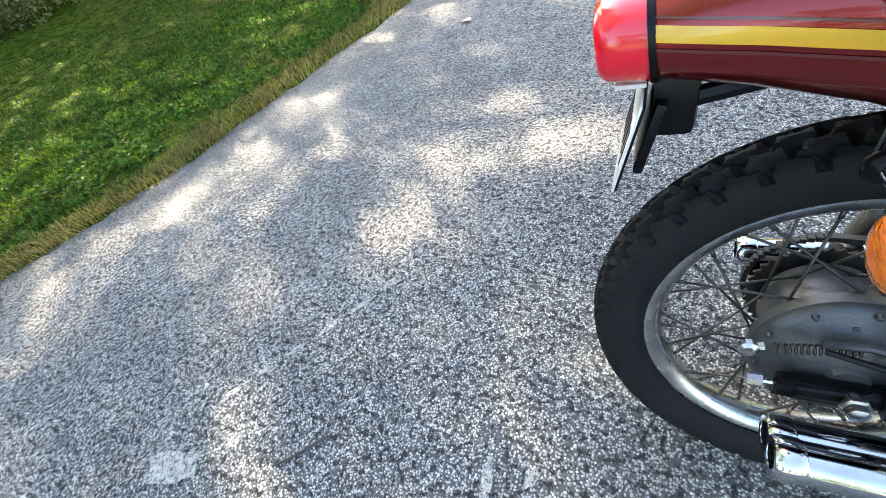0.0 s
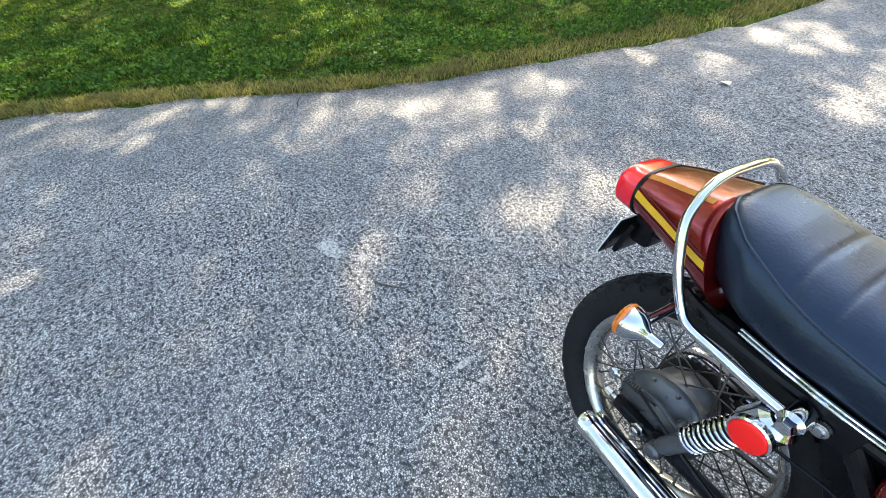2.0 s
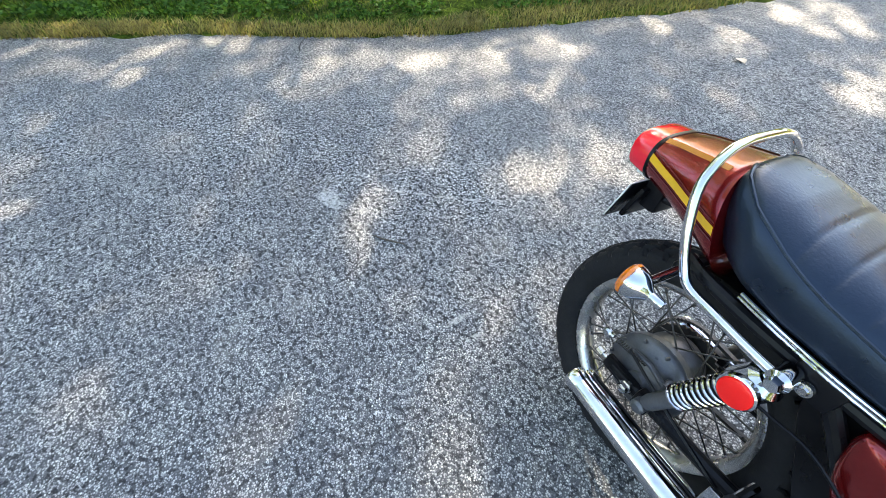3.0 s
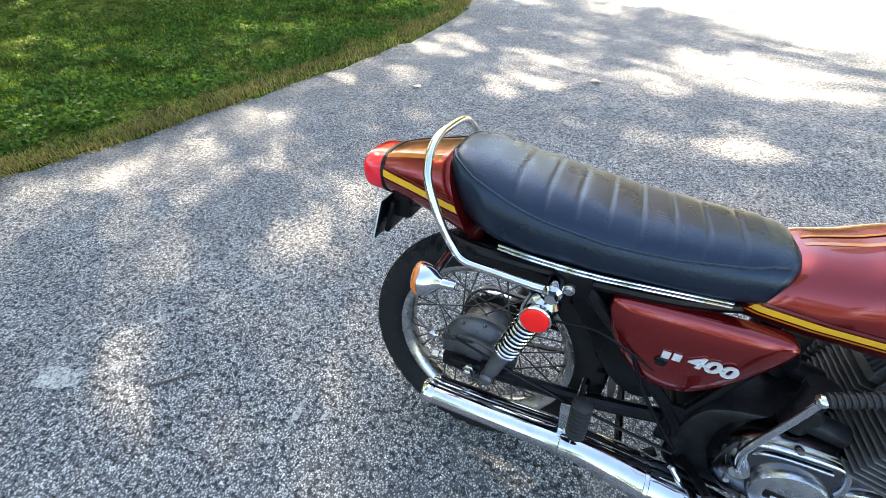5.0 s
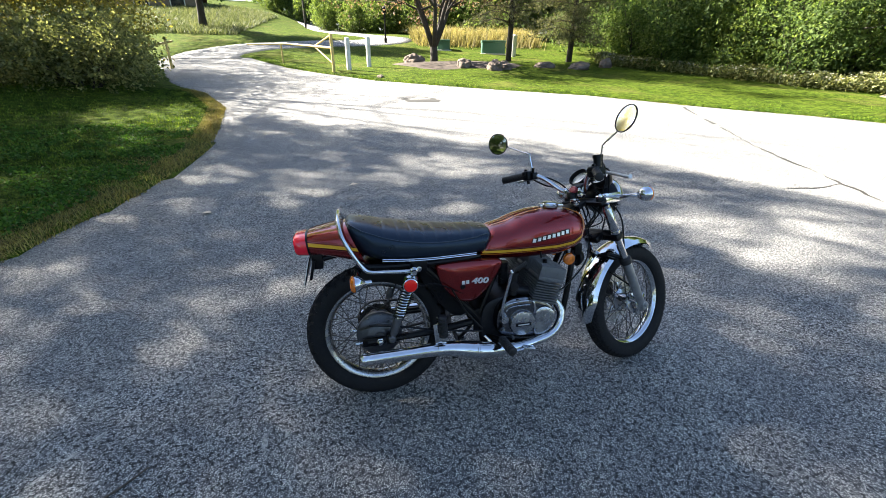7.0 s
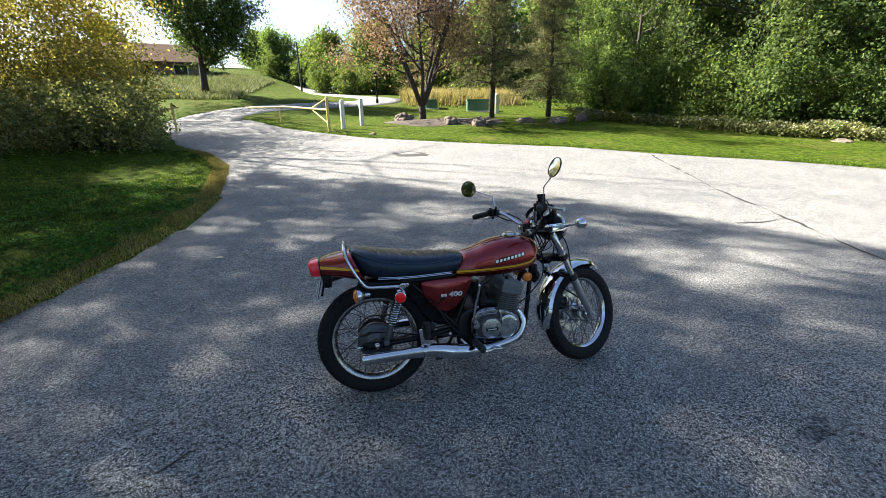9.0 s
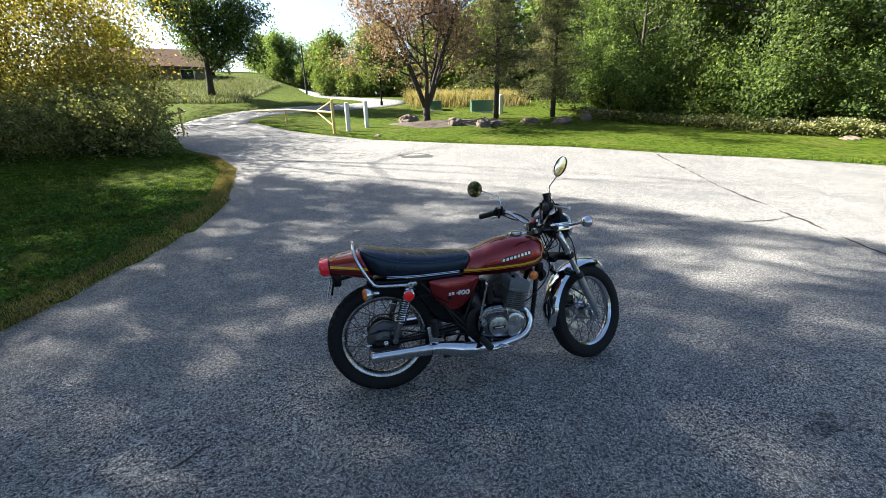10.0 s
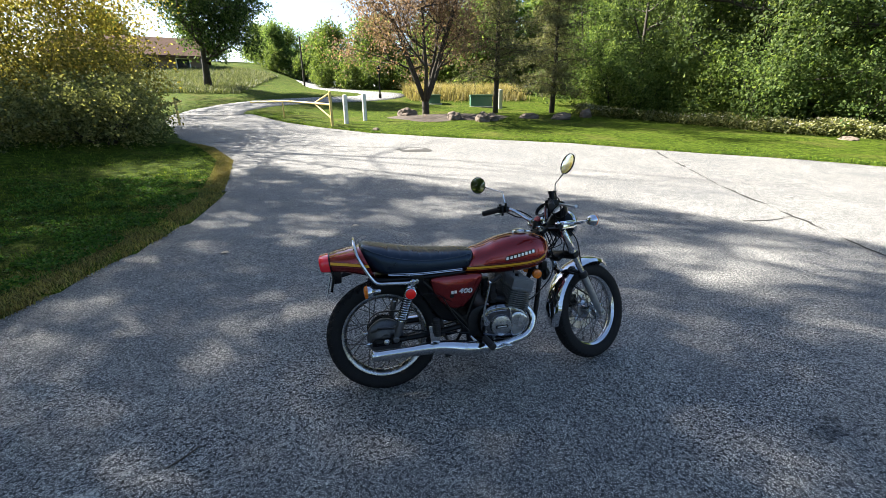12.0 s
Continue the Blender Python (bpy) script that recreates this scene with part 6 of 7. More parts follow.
# --- clocks, lock, headlight
for s, name in ((-1, "tachometer"), (1, "speedometer")):
    c = Vector((1.128, 0.066 * s, 0.99))
    face = Vector((-0.72, 0, 0.69)).normalized()
    q = STEER @ Matrix.Translation(c) @ face.to_track_quat("Z", "Y").to_matrix().to_4x4()
    pod = Geo().lathe([(0.0, -0.06), (0.024, -0.06), (0.04, -0.046), (0.047, -0.024), (0.05, 0.0), (0.0515, 0.008), (0.048, 0.011), (0.044, 0.004), (0.043, -0.014)], axis="z", seg=32).turned(q)
    ob = part(name, pod, BLACK, bike, "round black instrument with a pale dial")
    part("dial", Geo().lathe([(0.0435, -0.012), (0.0, -0.012)], axis="z", seg=32).turned(q), DIAL, ob, "pale dial face")
    marks = Geo()
    for k in range(16):
        a = radians(-130 + 260 * k / 15)
        marks.box((0.035 * math.sin(a), 0.035 * math.cos(a), -0.011), (0.0015, 0.006, 0.001), 0, pose(0, 0, 0, 0, 0, -math.degrees(a)))
    part("dial_marks", marks.turned(q), BLACK, ob)
    part("needle", Geo().box((0.008, 0.006, -0.009), (0.024, 0.0015, 0.001), 0, pose(0, 0, 0, 0, 0, 40)).turned(q), DULLRED, ob)
key_ob = part("ignition_switch", Geo().lathe([(0.0, 0.014), (0.02, 0.014), (0.024, 0.008), (0.024, -0.02), (0.0, -0.02)], (1.0, 0.0, 0.915), "z", 20).box((1.045, 0, 0.95), (0.035, 0.06, 0.022), 0.006, tilt).turned(STEER), BLACK, bike)
part("warning_lamp", Geo().lathe([(0.0, 0.004), (0.014, 0.004), (0.019, 0.0), (0.02, -0.008), (0.0, -0.01)], axis="z", seg=20).turned(STEER @ Matrix.Translation((0.995, -0.012, 0.94)) @ Vector((-0.75, -0.25, 0.6)).to_track_quat("Z", "Y").to_matrix().to_4x4()), DULLRED, key_ob, "round red warning cap")
part("key", Geo().tube([Vector((0.985, 0.04, 0.935)) + Vector((0.012 * math.cos(a / 8 * 6.283), 0, 0.012 * math.sin(a / 8 * 6.283))) for a in range(8)], 0.0012, 5, closed=True).turned(STEER), STEEL, key_ob)
hl = Vector((1.225, 0, 0.885))
shell_h = Geo().lathe([(0.0, -0.09), (0.04, -0.085), (0.07, -0.06), (0.084, -0.02), (0.088, 0.01), (0.088, 0.02)], tuple(hl), "x", 36)
head_ob = part("headlight", shell_h.turned(STEER), BLACK, bike, "round headlight in a black shell with chrome ring")
part("headlight_ring", Geo().lathe([(0.088, 0.008), (0.095, 0.015), (0.096, 0.03), (0.09, 0.04), (0.084, 0.04)], tuple(hl), "x", 36).turned(STEER), CHROME, head_ob, "chrome ring")
part("headlight_glass", Geo().lathe([(0.086, 0.038), (0.06, 0.05), (0.03, 0.055), (0.0, 0.056)], tuple(hl), "x", 36).turned(STEER), DIAL, head_ob)
for s in SIDES:
    ear = Geo().box((1.15, 0.105 * s, 0.885), (0.14, 0.008, 0.05), 0.004).tube([(1.2, 0.098 * s, 0.885), (1.2, 0.125 * s, 0.885)], 0.014, 12)
    part("headlight_bracket", ear.turned(STEER), CHROME, bike)
    signal("turn_signal", (1.21, 0.25 * s, 0.9), (1, 0.03 * s, 0.0), (1.2, 0.115 * s, 0.886), m=STEER, label="chrome turn signal with amber lens")

# --- cables
def cable(pts, r=0.0042, mat=BLACK):
    part("cable", Geo().tube(smooth_line(pts, 6), r, 7), mat, bike, "black control cable")


cable([steered((0.925, 0.19, 1.005)), steered((0.98, 0.13, 1.0)), steered((1.06, 0.08, 0.93)), (1.07, 0.03, 0.78), (1.0, -0.02, 0.68), (0.86, -0.1, 0.5)])
cable([steered((0.915, 0.2, 1.01)), steered((0.975, 0.155, 0.965)), steered((1.05, 0.1, 0.93)), (1.06, 0.02, 0.82)])
cable([steered((0.925, -0.19, 1.03)), steered((1.03, -0.16, 1.05)), steered((1.11, -0.1, 0.95)), (1.1, -0.04, 0.8), (0.98, -0.03, 0.68)])
cable([steered((0.94, -0.2, 1.02)), steered((1.08, -0.15, 1.0)), steered((1.17, -0.06, 0.8)), steered((1.17, -0.04, 0.72))])
cable([steered((1.09, -0.06, 0.93)), steered((1.2, -0.12, 0.8)), steered((1.24, -0.12, 0.6)), steered((1.36, -0.1, 0.34))])
cable([steered((1.09, 0.06, 0.93)), (1.1, 0.0, 0.76), (1.08, -0.06, 0.6), (0.94, -0.13, 0.5), (0.86, -0.15, 0.47)])
cable([(0.45, -0.15, 0.5), (0.3, -0.165, 0.585), (0.22, -0.17, 0.59), (0.14, -0.165, 0.575)], 0.003)
cable([(0.36, -0.155, 0.55), (0.42, -0.16, 0.44), (0.5, -0.17, 0.34)], 0.0045)
for k in range(5):
    y = -0.05 + 0.022 * k + 0.012 * math.sin(k * 2.3)
    part("wire", Geo().tube(smooth_line([(1.08 + 0.012 * math.sin(k * 3.1), y, 0.87), (1.125 + 0.015 * math.sin(k * 1.7), y * 1.4, 0.82 + 0.02 * math.sin(k * 2.9)), (1.105 + 0.02 * math.cos(k * 2.1), y * 1.2 - 0.01, 0.765 + 0.015 * math.cos(k)), (1.03, y * 0.6, 0.735), (0.97, y * 0.4, 0.70)], 5), 0.0028 + 0.0006 * (k % 3), 6), BLACK, bike)

# ---------------------------------------------------------------- marks on the asphalt


def stain_material(name, colour, cover, scale):
    """A worn film on the asphalt: it shows where the noise leaves it."""
    m, t, b = nodes_of(name)
    n = noise_tex(t, scale, 6, 0.75)
    t.links.new(ramp(t, n, [(0.3, tuple(c * 0.7 for c in colour)), (0.7, colour)]), b.inputs["Base Color"])
    t.links.new(ramp(t, noise_tex(t, scale * 2.5, 5, 0.8), [(cover - 0.12, (0, 0, 0)), (cover + 0.12, (1, 1, 1))]), b.inputs["Alpha"])
    b.inputs["Roughness"].default_value = 0.85
    return m


PALE = stain_material("pale_scuff", (0.52, 0.51, 0.475), 0.465, 40.0)
TAR = stain_material("dark_patch", (0.075, 0.08, 0.09), 0.53, 7.0)
CRACK = simple("crack_filling", (0.02, 0.02, 0.02), 0.9, 0, 0.3, 20)
DRYLEAF = simple("dry_leaf", (0.5, 0.42, 0.32), 0.7, 0, 0.25, 60)


def blotch(x, y, rx, ry, turn, seed, z=0.004):
    """An uneven flat patch."""
    g = Geo()
    n = 36
    ring = []
    for i in range(n):
        a = 2 * math.pi * i / n
        k = 1 + 0.45 * noise.noise(Vector((math.cos(a) * 1.6, math.sin(a) * 1.6, seed * 7.3)))
        u, v = rx * k * math.cos(a), ry * k * math.sin(a)
        ca, sa = math.cos(radians(turn)), math.sin(radians(turn))
        px, py = x + u * ca - v * sa, y + u * sa + v * ca
        ring.append((px, py, hz(px, py) + z))
    inner = [(x + (p[0] - x) * 0.5, y + (p[1] - y) * 0.5, hz(x, y) + z + 0.0006) for p in ring]
    tip = [(x + (p[0] - x) * 0.02, y + (p[1] - y) * 0.02, hz(x, y) + z + 0.0006) for p in ring]
    return g.grid([ring, inner, tip], close_v=True, cap1=True)


def mark(name, geo, mat, label):
    return tagged(part(name, geo, mat, sharp=0), label, kind="structure")


mark("scuff_mark", blotch(-1.363, -0.484, 0.085, 0.05, 20, 1), PALE, "pale worn blotch on the asphalt")
mark("scuff_mark", blotch(-1.216, -0.376, 0.022, 0.014, 50, 2), PALE, "small pale worn spot on the asphalt")
for k, (x, y, l) in enumerate(((-1.34, -0.27, 0.05), (-1.27, -0.17, 0.03), (-1.2, -0.08, 0.05), (-1.13, 0.02, 0.05), (-1.06, 0.12, 0.07), (-1.0, 0.22, 0.05))):
    mark("scuff_mark", blotch(x, y, l * 0.75, 0.011, 55, 3 + k), PALE, "broken pale scrape line on the asphalt")
mark("scuff_mark", blotch(-0.5, -0.267, 0.05, 0.012, 100, 12), PALE, "faint pale smear on the asphalt")
mark("scuff_mark", blotch(-0.41, -0.23, 0.025, 0.012, 80, 13), PALE, "faint pale smear on the asphalt")
mark("dark_patch", blotch(2.2, -0.94, 0.12, 0.07, 20, 14), TAR, "dark oil stain on the asphalt")


def soft_dark_film(x, y, rx, ry, turn, label):
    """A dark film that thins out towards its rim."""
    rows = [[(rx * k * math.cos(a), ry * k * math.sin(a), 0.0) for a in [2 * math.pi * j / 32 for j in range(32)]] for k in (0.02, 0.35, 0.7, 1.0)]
    ob = part("dark_patch", Geo().grid(rows, close_v=True, cap0=True, flip=True), SOFTDARK, m=pose(x, y, hz(x, y) + 0.008, 0, 0, turn))
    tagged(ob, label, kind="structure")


# Dark in the middle, worn by noise, clear at the rim
SOFTDARK, _t, _b = nodes_of("dark_film")
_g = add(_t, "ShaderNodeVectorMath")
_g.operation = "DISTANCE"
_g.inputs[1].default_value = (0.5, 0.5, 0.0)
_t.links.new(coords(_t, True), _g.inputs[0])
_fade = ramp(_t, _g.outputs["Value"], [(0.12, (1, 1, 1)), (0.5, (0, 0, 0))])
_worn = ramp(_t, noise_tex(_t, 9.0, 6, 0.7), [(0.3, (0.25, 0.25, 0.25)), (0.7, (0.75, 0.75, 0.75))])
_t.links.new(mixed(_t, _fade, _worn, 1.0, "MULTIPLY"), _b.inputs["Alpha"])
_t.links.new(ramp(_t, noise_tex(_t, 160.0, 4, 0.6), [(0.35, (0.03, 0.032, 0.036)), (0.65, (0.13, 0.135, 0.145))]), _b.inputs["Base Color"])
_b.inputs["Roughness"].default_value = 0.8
soft_dark_film(-3.55, -1.3, 2.0, 0.6, 66, "soft dark film along the asphalt's edge")
soft_dark_film(-2.85, 1.2, 1.3, 0.35, 72, "soft dark film along the asphalt's edge")
mark("drain_cover", blotch(2.0, 10.4, 0.55, 0.42, -25, 17), CRACK, "dark drain cover sunk in the asphalt")


def crack(points, width, label):
    line = smooth_line([(x, y, 0) for x, y in points], 14)
    rows = []
    for i, p in enumerate(line):
        d = (line[min(i + 1, len(line) - 1)] - line[max(i - 1, 0)]).normalized()
        s = Vector((-d.y, d.x, 0))
        w = width * max(0.05, 0.6 + 1.2 * noise.noise(Vector((p.x * 3.1, p.y * 3.1, 4))))
        off = s * 0.05 * noise.noise(Vector((p.x * 4, p.y * 4, 9)))
        row = []
        for k in (-1, 1):
            q = p + off + s * w * k
            row.append((q.x, q.y, hz(q.x, q.y) + 0.006))
        rows.append(row)
    mark("crack", Geo().grid(rows, flip=True), CRACK, label)


crack([(9.17, 8.68), (8.5, 7.2), (8.23, 6.51)], 0.045, "dark crack across the sunlit asphalt")
crack([(8.1, 6.2), (7.29, 4.58), (6.39, 2.49), (5.53, 0.68), (5.0, -1.0)], 0.035, "dark crack across the sunlit asphalt")
crack([(5.39, 2.37), (5.8, 2.3), (6.3, 2.42)], 0.02, "dark crack across the sunlit asphalt")
crack([(-5.6, 13.6), (-3.0, 12.5), (-0.5, 11.5), (1.58, 10.82)], 0.02, "thin dark joint across the drive")
crack([(-3.35, -0.15), (-3.1, -0.25), (-2.95, -0.42)], 0.006, "thin crack at the asphalt's edge")


def fallen_leaf(x, y, turn, size):
    rows = []
    for i in range(7):
        u = i / 6
        w = size * 0.42 * math.sin(math.pi * min(0.97, u + 0.03)) ** 0.8
        row = [(size * (u - 0.5), w * k, 0.012 + 0.25 * abs(w * k) + 0.02 * size * math.sin(u * 5)) for k in (-1, -0.5, 0, 0.5, 1)]
        rows.append(row)
    g = Geo().grid(rows, flip=True).tube([(-size * 0.5, 0, 0.012), (-size * 0.75, 0.004, 0.01)], 0.0015, 5)
    ob = part("fallen_leaf", g, DRYLEAF, m=pose(x, y, hz(x, y), 0, 0, turn))
    return tagged(ob, "curled pale dry leaf lying on the asphalt", "leaf", "fallen leaves")


for x, y, a, s in ((-0.05, 3.48, 20, 0.1), (-1.56, 2.75, 160, 0.09), (4.6, 5.2, 60, 0.08), (7.6, 3.4, 10, 0.09)):
    fallen_leaf(x, y, a, s)
twig = part("twig", Geo().tube(smooth_line([(-1.05, -0.395, 0.004), (-0.99, -0.345, 0.006), (-0.935, -0.285, 0.004)], 4), [0.002] + [0.0042] * 7 + [0.0025], 6), BARK)
tagged(twig, "short dark twig lying on the asphalt", "twig")

# ---------------------------------------------------------------- grass


def blades_mesh(name, pts, tall, wide, material, lean=0.45):
    """Single blades of grass, each a bent strip of two faces."""
    pts = np.asarray(pts, float)
    n = len(pts)
    a = rng.uniform(0, 2 * np.pi, n)
    side = np.stack([np.cos(a), np.sin(a), np.zeros(n)], 1)
    out = np.stack([-np.sin(a), np.cos(a), np.zeros(n)], 1) * (rng.normal(size=n) * lean)[:, None]
    h = (tall * rng.uniform(0.5, 1.35, n))[:, None]
    w = (wide * rng.uniform(0.6, 1.3, n))[:, None] / 2
    up = np.array([0, 0, 1.0])
    mid = pts + up * h * 0.6 + out * h * 0.35
    tip = pts + up * h * 0.95 + out * h
    v = np.stack([pts - side * w, pts + side * w, mid + side * w * 0.7, tip, mid - side * w * 0.7], 1).reshape(-1, 3)
    me = bpy.data.meshes.new(name)
    me.vertices.add(5 * n)
    me.vertices.foreach_set("co", v.ravel())
    base = np.arange(n)[:, None] * 5
    loops = (base + np.array([[0, 1, 2, 4, 4, 2, 3]])).astype(np.int32)
    me.loops.add(7 * n)
    me.loops.foreach_set("vertex_index", loops.ravel())
    me.polygons.add(2 * n)
    me.polygons.foreach_set("loop_start", (np.arange(n)[:, None] * 7 + np.array([[0, 4]])).astype(np.int32).ravel())
    me.materials.append(material)
    me.update(calc_edges=True)
    return me


# Light tone and full clump contrast also stand in for sunlit flecks
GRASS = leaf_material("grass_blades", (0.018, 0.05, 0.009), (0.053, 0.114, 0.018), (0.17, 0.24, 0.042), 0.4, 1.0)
DRYGRASS = leaf_material("dry_grass", (0.11, 0.085, 0.035), (0.24, 0.195, 0.07), (0.36, 0.33, 0.1), 0.3)
TANGRASS = leaf_material("tan_grass", (0.13, 0.12, 0.06), (0.25, 0.22, 0.11), (0.36, 0.32, 0.18), 0.35)
left_y, left_x = [p[0] for p in LEFT], [p[1] for p in LEFT]
right_y, right_x = [p[0] for p in RIGHT], [p[1] for p in RIGHT]


def bank_height(x, y):
    d = np.interp(y, left_y, left_x) - x
    return height(x, y) + 0.012 + np.clip(d - 0.2, 0, 1) * 0.035 + np.minimum(0.16 * softplus(-x - 6.5, 0.8) * np.exp(-((y - 9) / 9.0) ** 2), 1.6) - 0.012


def stuff(name, mesh, mat, label, category):
    return tagged(part(name, mesh, mat), label, category, kind="stuff")


y = rng.uniform(-4.5, 12.5, 150000)
x = np.interp(y, left_y, left_x) - 0.04 - rng.exponential(2.6, len(y))
near = np.stack([x, y, bank_height(x, y)], 1)
gap = np.interp(y, left_y, left_x) - x
dry_way = np.clip((y - 1.0) / 2.5, 0, 1) * np.clip((7.4 - y) / 1.2, 0, 1)
bare = 0.42 * dry_way + np.array([0.14 + 0.24 * noise.noise(Vector((0.7, float(q) * 1.3, 3))) + 0.1 * noise.noise(Vector((float(p) * 6, float(q) * 6, 1))) for p, q in zip(x, y)])
near = near[(x > -10) & (gap > bare)]
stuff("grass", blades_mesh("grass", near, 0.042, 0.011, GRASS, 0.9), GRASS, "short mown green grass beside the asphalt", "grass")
y = rng.uniform(-4.0, 7.5, 60000)
x = np.interp(y, left_y, left_x) - 0.35 - rng.exponential(1.9, len(y))
lush = np.array([noise.noise(Vector((float(p) * 1.7, float(q) * 1.7, 31))) + 0.5 * noise.noise(Vector((float(p) * 6, float(q) * 6, 13))) for p, q in zip(x, y)])
ok = (x > -9) & (lush > -0.1)
CLOVER = leaf_material("clover_leaves", (0.02, 0.056, 0.01), (0.05, 0.118, 0.02), (0.11, 0.21, 0.044), 0.4)
clover = np.stack([x, y, bank_height(x, y) + rng.uniform(0.02, 0.06, len(y))], 1)[ok]
stuff("clover", leaf_mesh("clover", clover, 0.034, CLOVER, 0.85, 0.6), CLOVER, "low clover leaves among the mown grass", "clover")
y = rng.uniform(-4.5, 12.5, 90000)
d = rng.uniform(size=len(y)) ** 0.8 * (0.3 + 0.75 * np.clip((y - 1.0) / 2.5, 0, 1) * np.clip((7.6 - y) / 1.2, 0.1, 1))
dens = np.array([0.5 + 0.9 * noise.noise(Vector((0, float(q) * 1.1, 5))) for q in y])
ok = rng.uniform(size=len(y)) < np.clip(dens + 0.4 * np.clip((y - 1.0) / 2.5, 0, 1), 0.2, 1)
x = np.interp(y, left_y, left_x) + 0.05 - d
ok &= rng.uniform(size=len(y)) < np.array([0.85 + 0.9 * noise.noise(Vector((float(p) * 2.4, float(q) * 2.4, 11))) for p, q in zip(x, y)])
fringe = np.stack([x, y, height(x, y) + 0.0], 1)[ok]
stuff("dry_grass", blades_mesh("dry_grass", fringe, 0.05, 0.008, DRYGRASS, 1.1), DRYGRASS, "dry yellow-brown grass fringing the asphalt", "grass")
y = rng.uniform(3.0, 24.0, 75000)
x = np.interp(y, right_y, right_x) + 0.03 + rng.exponential(3.2, len(y))
ok = (x < 20) & (y < 24)
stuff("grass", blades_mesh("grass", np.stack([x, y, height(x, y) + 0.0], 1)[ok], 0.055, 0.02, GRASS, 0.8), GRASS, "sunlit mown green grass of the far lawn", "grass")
x, y = rng.uniform(5.0, 14.0, 9000), rng.normal(size=9000) * 1.1 + 31.5
stuff("tall_grass", blades_mesh("tall_grass", np.stack([x, y, height(x, y)], 1), 0.95, 0.04, TANGRASS, 0.7), TANGRASS, "tall tan ornamental grass behind the lawn", "grass")
x, y = rng.uniform(-26.0, -7.5, 36000), rng.uniform(33.0, 56.0, 36000)
stuff("tall_grass", blades_mesh("tall_grass", np.stack([x, y, height(x, y)], 1), 0.4, 0.06, leaf_material("meadow_grass", (0.05, 0.07, 0.035), (0.105, 0.13, 0.07), (0.19, 0.205, 0.13), 0.3), 0.9), TANGRASS, "rough grey-green meadow on the hill", "grass")

# flowering border below the woodland
border = [(13.6, 20.6), (14.3, 19.5), (16.1, 15.1), (17.4, 11.9), (19.2, 9.85), (21.5, 6.5), (24.0, 2.5)]
pts, blooms = [], []
for k in range(26000):
    s = rng.uniform(0, len(border) - 1.001)
    i = int(s)
    p = Vector((*border[i], 0)).lerp(Vector((*border[i + 1], 0)), s - i)
    q = p + Vector((rng.normal() * 0.35 + 0.25, rng.normal() * 0.35 + 0.2, 0))
    top = 0.55 + 0.3 * noise.noise(Vector((p.x * 1.3, p.y * 1.3, 0)))
    zz = rng.uniform(0, 1) ** 0.6 * top
    (blooms if zz > top * 0.72 and rng.uniform() < 0.24 else pts).append((q.x, q.y, hz(q.x, q.y) + zz))
WHITEBLOOM = leaf_material("white_blooms", (0.2, 0.2, 0.15), (0.34, 0.34, 0.28), (0.5, 0.5, 0.43), 0.3)
stuff("border_plants", leaf_mesh("border_plants", pts, 0.11, SHRUB_LEAF), SHRUB_LEAF, "low green border plants below the woodland", "plants")
stuff("border_blooms", leaf_mesh("border_blooms", blooms, 0.08, WHITEBLOOM, 0.9), WHITEBLOOM, "white flower heads of the border plants", "flowers")

# ---------------------------------------------------------------- far things on the lawn
YELLOWPAINT = simple("yellow_gate_paint", (0.58, 0.45, 0.16), 0.5, 0, 0.12, 8, dirt=(0.3, 0.24, 0.12))
BOLLARD = simple("weathered_white_post", (0.62, 0.62, 0.58), 0.6, 0, 0.1, 6, dirt=(0.35, 0.33, 0.28))
ROCK = simple("brown_rock", (0.13, 0.1, 0.08), 0.85, 0, 0.35, 3, bump_by=0.6, dirt=(0.14, 0.12, 0.1))
MULCH = simple("bark_mulch", (0.058, 0.044, 0.034), 0.95, 0, 0.5, 8, bump_by=0.8)
GREENBOX = simple("green_box_paint", (0.05, 0.13, 0.09), 0.5, 0, 0.12, 4)
ROOF = simple("brown_roof", (0.075, 0.045, 0.035), 0.95, 0, 0.3, 3)
ROOF.node_tree.nodes["Principled BSDF"].inputs["Specular IOR Level"].default_value = 0.05
WALLP = simple("tan_siding", (0.2, 0.15, 0.115), 0.8, 0, 0.15, 2)
GLASSD = simple("dark_window_glass", (0.02, 0.025, 0.03), 0.1, 0, 0.1, 2)

gate = thing("gate", at_ground(-0.54, 16.9), "open yellow steel barrier gate beside the drive", "gate")
ang = math.atan2(23.6 - 16.9, -4.9 + 0.54)
gx, gy = math.cos(ang), math.sin(ang)


def along(d, z):
    return (gx * d, gy * d, z + hz(-0.54 + gx * d, 16.9 + gy * d) - hz(-0.54, 16.9))


part("gate_post", Geo().tube([(0, 0, -0.3), (0, 0, 1.42), (0, 0, 1.44)], [0.06, 0.06, 0.03], 16), YELLOWPAINT, gate)
part("gate_post", Geo().tube([along(4.4, -0.3), along(4.4, 0.8)], 0.035, 12), YELLOWPAINT, gate)
part("gate_bar", Geo().tube([along(0.0, 0.92), along(4.0, 0.86), along(8.2, 0.55)], 0.045, 12), YELLOWPAINT, gate)
part("gate_brace", Geo().tube([(0, 0, 1.38), along(1.3, 0.93)], 0.03, 10), YELLOWPAINT, gate)
part("gate_brace", Geo().tube([(0, 0, 0.35), along(1.3, 0.88)], 0.03, 10), YELLOWPAINT, gate)
leaf2 = thing("gate", at_ground(-7.0, 18.4), "yellow steel barrier arm half hidden by the bush", "gate")
part("gate_post", Geo().tube([(0, 0, -0.3), (0, 0, 1.1)], 0.05, 14), YELLOWPAINT, leaf2)
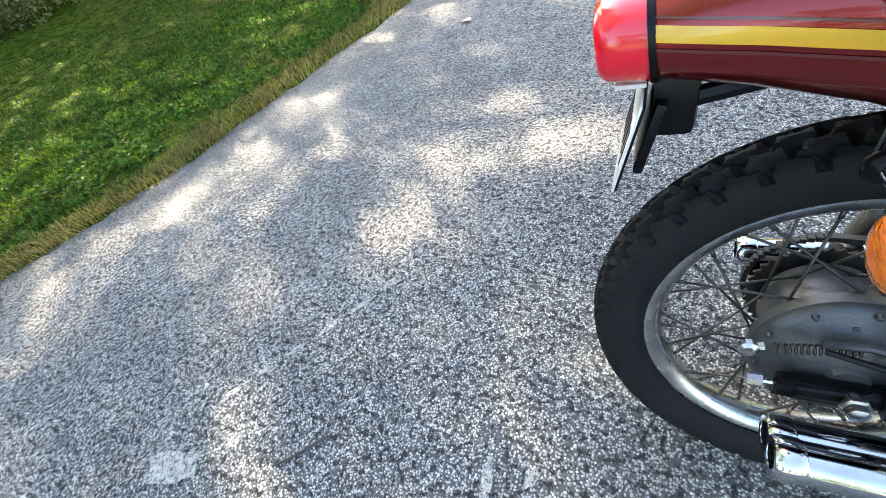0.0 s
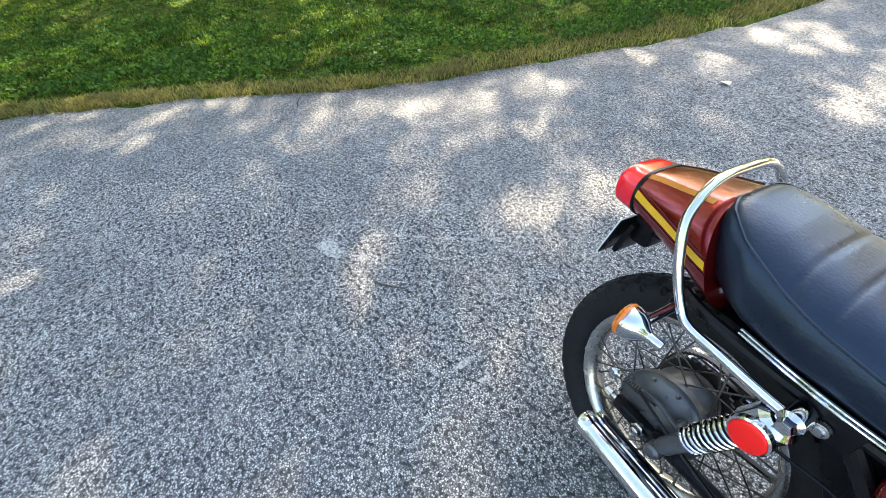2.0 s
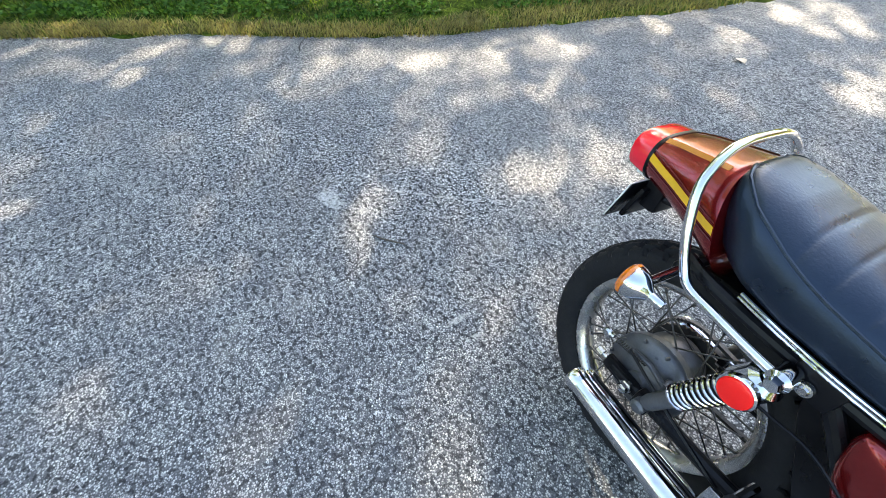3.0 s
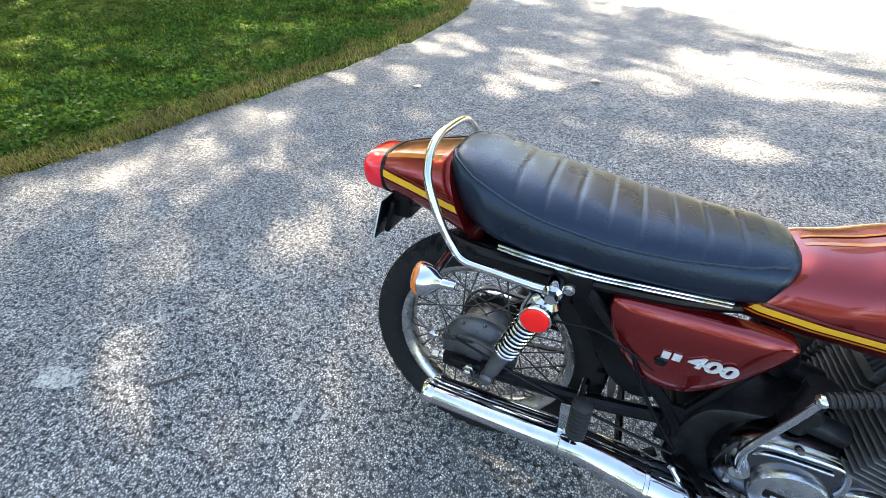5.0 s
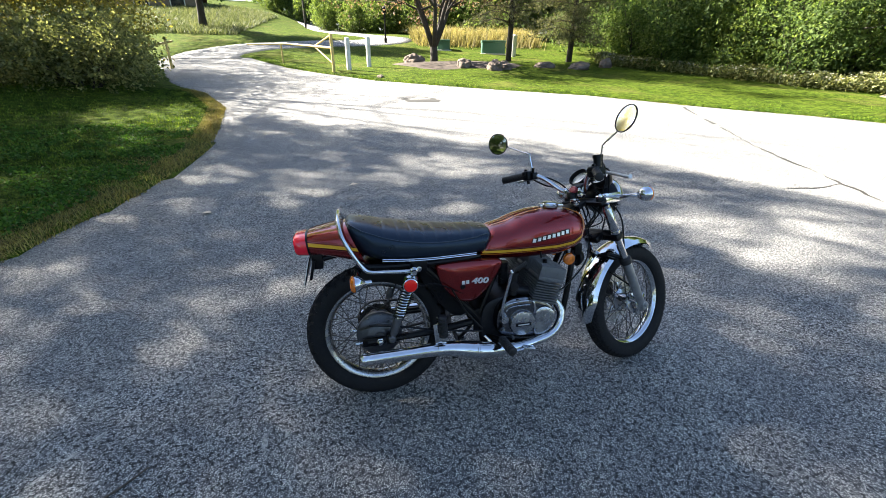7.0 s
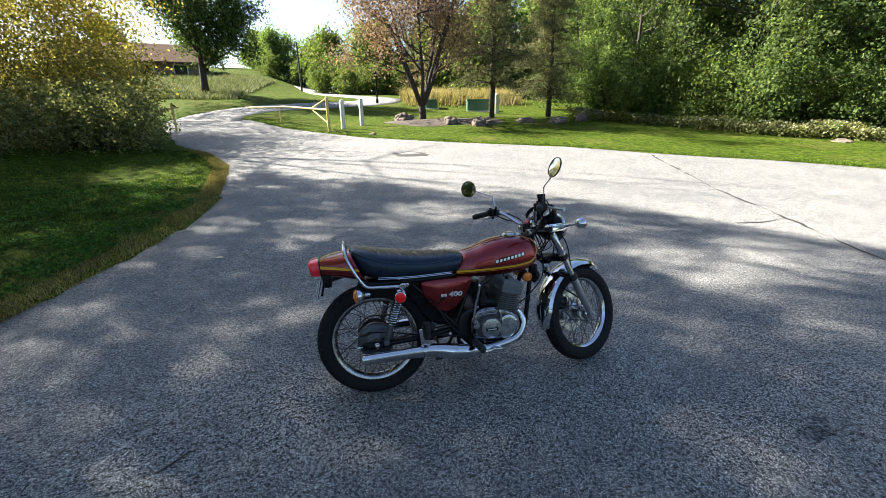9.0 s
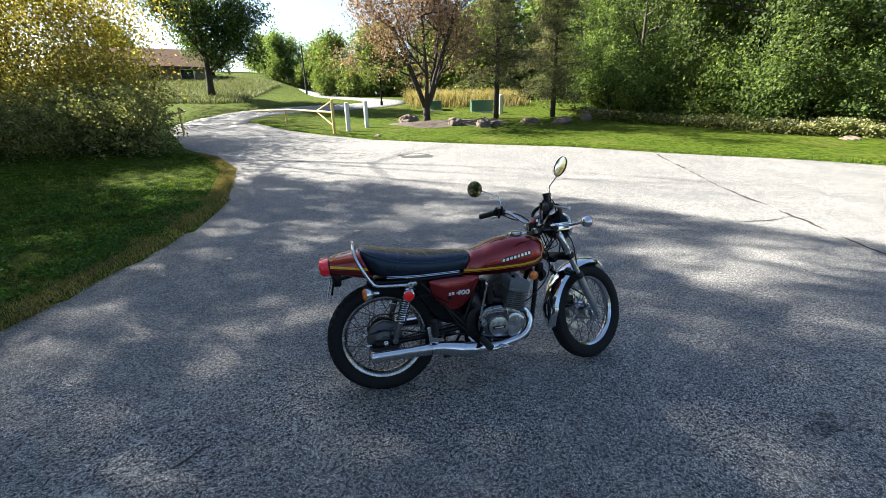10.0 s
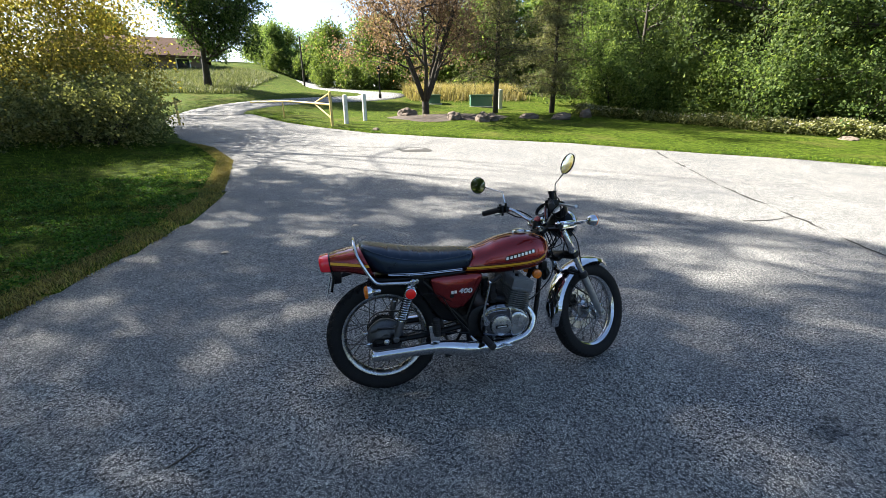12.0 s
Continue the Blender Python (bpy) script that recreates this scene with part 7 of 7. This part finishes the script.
part("gate_bar", Geo().tube([(-1.6, 0.2, 0.6), (0.0, 0.0, 0.95), (0.25, 0, 1.0)], 0.04, 12), YELLOWPAINT, leaf2)
post = thing("bollard", at_ground(0.08, 17.7), "weathered white bollard in the grass", "bollard", "bollards")
part("shaft", Geo().tube([(0, 0, -0.3), (0, 0, 1.24), (0, 0, 1.27), (0, 0, 1.285)], [0.1, 0.1, 0.085, 0.03], 20), BOLLARD, post)
copy_thing(post, at_ground(0.99, 18.9, 40))


def boulder(x, y, size, turn, seed):
    bm = bmesh.new()
    bmesh.ops.create_icosphere(bm, subdivisions=4, radius=1.0)
    for v in bm.verts:
        n = v.co.normalized()
        k = 1 + 0.28 * noise.noise(n * 1.4 + Vector((seed, 0, 0))) + 0.12 * noise.noise(n * 3.5 + Vector((0, seed, 0))) + 0.04 * noise.noise(n * 9)
        v.co = Vector((n.x * size[0], n.y * size[1], n.z * size[2])) * k
    me = bpy.data.meshes.new("boulder")
    bm.to_mesh(me)
    bm.free()
    me.materials.append(ROCK)
    ob = part("boulder", me, ROCK, m=pose(x, y, hz(x, y) + size[2] * 0.35, 0, 0, turn))
    return tagged(ob, "brown landscaping boulder in the mulch bed", "rock", "boulders")


for k, (x, y, sx, sy, sz) in enumerate(((3.3, 20.6, 0.55, 0.42, 0.34), (5.4, 18.6, 0.42, 0.34, 0.32), (6.65, 17.8, 0.5, 0.38, 0.34), (7.3, 18.4, 0.42, 0.34, 0.28), (9.6, 18.8, 0.5, 0.35, 0.24), (11.3, 18.4, 0.5, 0.4, 0.28), (13.0, 18.9, 0.34, 0.3, 0.36), (18.0, 9.4, 0.36, 0.25, 0.12), (1.2, 15.2, 0.16, 0.12, 0.1))):
    boulder(x, y, (sx, sy, sz), 37 * k, 3.1 * k + 1)
rows = []
for i in range(12):
    k = i / 11
    rows.append([(5.6 + 3.6 * k * math.cos(a) * (1 + 0.12 * math.sin(3 * a)), 19.7 + 2.1 * k * math.sin(a) * (1 + 0.15 * math.sin(2 * a + 1)), 0) for a in [2 * math.pi * j / 40 for j in range(40)]])
rows = [[(x, y, hz(x, y) + 0.2 * (1 - (i / 11) ** 2) + 0.03 * noise.noise(Vector((x * 3, y * 3, 0))) - (0.05 if i == 11 else 0)) for x, y, _ in r] for i, r in enumerate(rows)]
tagged(part("mulch_bed", Geo().grid(rows, close_v=True, flip=True), MULCH, sharp=0), "low mound of brown bark mulch under the lawn trees", "mulch", kind="structure")

for x, y, w, h, label in ((6.35, 27.5, 0.8, 0.65, "green metal utility cabinet behind the lawn"), (9.2, 25.8, 1.45, 0.8, "wide green metal utility cabinet behind the lawn")):
    cab = thing("utility_cabinet", at_ground(x, y, -12), label, "cabinet", "utility cabinets")
    part("body", Geo().box((0, 0, h * 0.42), (w, 0.9, h * 0.84), 0.03), GREENBOX, cab)
    part("lid", Geo().box((0, -0.02, h * 0.9), (w + 0.06, 0.98, h * 0.16), 0.03), GREENBOX, cab)
    part("plinth", Geo().box((0, 0, -0.02), (w + 0.2, 1.1, 0.12), 0.02), BOLLARD, cab)
pipe = thing("vent_pipe", at_ground(9.9, 24.0), "pale upright vent pipe beside the cabinet", "pipe")
part("shaft", Geo().tube([(0, 0, -0.2), (0, 0, 1.2), (0, 0, 1.25)], [0.16, 0.16, 0.1], 18), BOLLARD, pipe)
pole = thing("lamp_post", at_ground(2.9, 31.4), "slim black lamp post beside the far drive", "lamp post")
part("shaft", Geo().tube([(0, 0, -0.2), (0, 0, 0.3), (0, 0, 0.32), (0, 0, 1.9)], [0.1, 0.1, 0.06, 0.05], 12), BLACK, pole)
part("lantern", Geo().lathe([(0.0, 2.32), (0.05, 2.28), (0.16, 2.18), (0.13, 1.9), (0.06, 1.85)], (0, 0, 0), "z", 12), BLACK, pole)
pole2 = thing("utility_pole", at_ground(-3.9, 49.0), "thin dark utility pole on the hill", "pole")
part("shaft", Geo().tube([(0, 0, -0.3), (0, 0, 4.9)], [0.11, 0.08], 10), DARKBARK, pole2)
part("cap", Geo().tube([(0, 0, 4.88), (0, 0, 4.94), (0, 0, 5.0)], [0.1, 0.1, 0.03], 10), DARKBARK, pole2)

house = thing("house", at_ground(-22.2, 55.0, 12, lift=-1.3), "low tan house with a brown roof on the hill", "house")
part("wall", Geo().box((0, 0, 1.0), (13, 8, 2.8), 0.03), WALLP, house)
part("gable", Geo().grid([[(-6.45, -4.0, 2.3), (-6.45, 0, 4.25), (-6.45, 4.0, 2.3)], [(6.45, -4.0, 2.3), (6.45, 0, 4.25), (6.45, 4.0, 2.3)]], close_v=True, cap0=True, cap1=True), WALLP, house)
part("roof", Geo().grid([[(-7.2, -4.8, 2.3), (7.2, -4.8, 2.3)], [(-7.2, 0, 4.6), (7.2, 0, 4.6)], [(-7.2, 4.8, 2.3), (7.2, 4.8, 2.3)], [(-7.2, 4.8, 2.1), (7.2, 4.8, 2.1)], [(-7.2, 0, 4.3), (7.2, 0, 4.3)], [(-7.2, -4.8, 2.1), (7.2, -4.8, 2.1)]], close_u=True), ROOF, house)
for k in range(4):
    win = part("window", Geo().box((-4.8 + 3.2 * k, -4.03, 1.5), (1.4, 0.1, 1.2), 0.02), WHITE, house)
    part("pane", Geo().box((-4.8 + 3.2 * k, -4.07, 1.5), (1.2, 0.06, 1.0), 0.01), GLASSD, win)
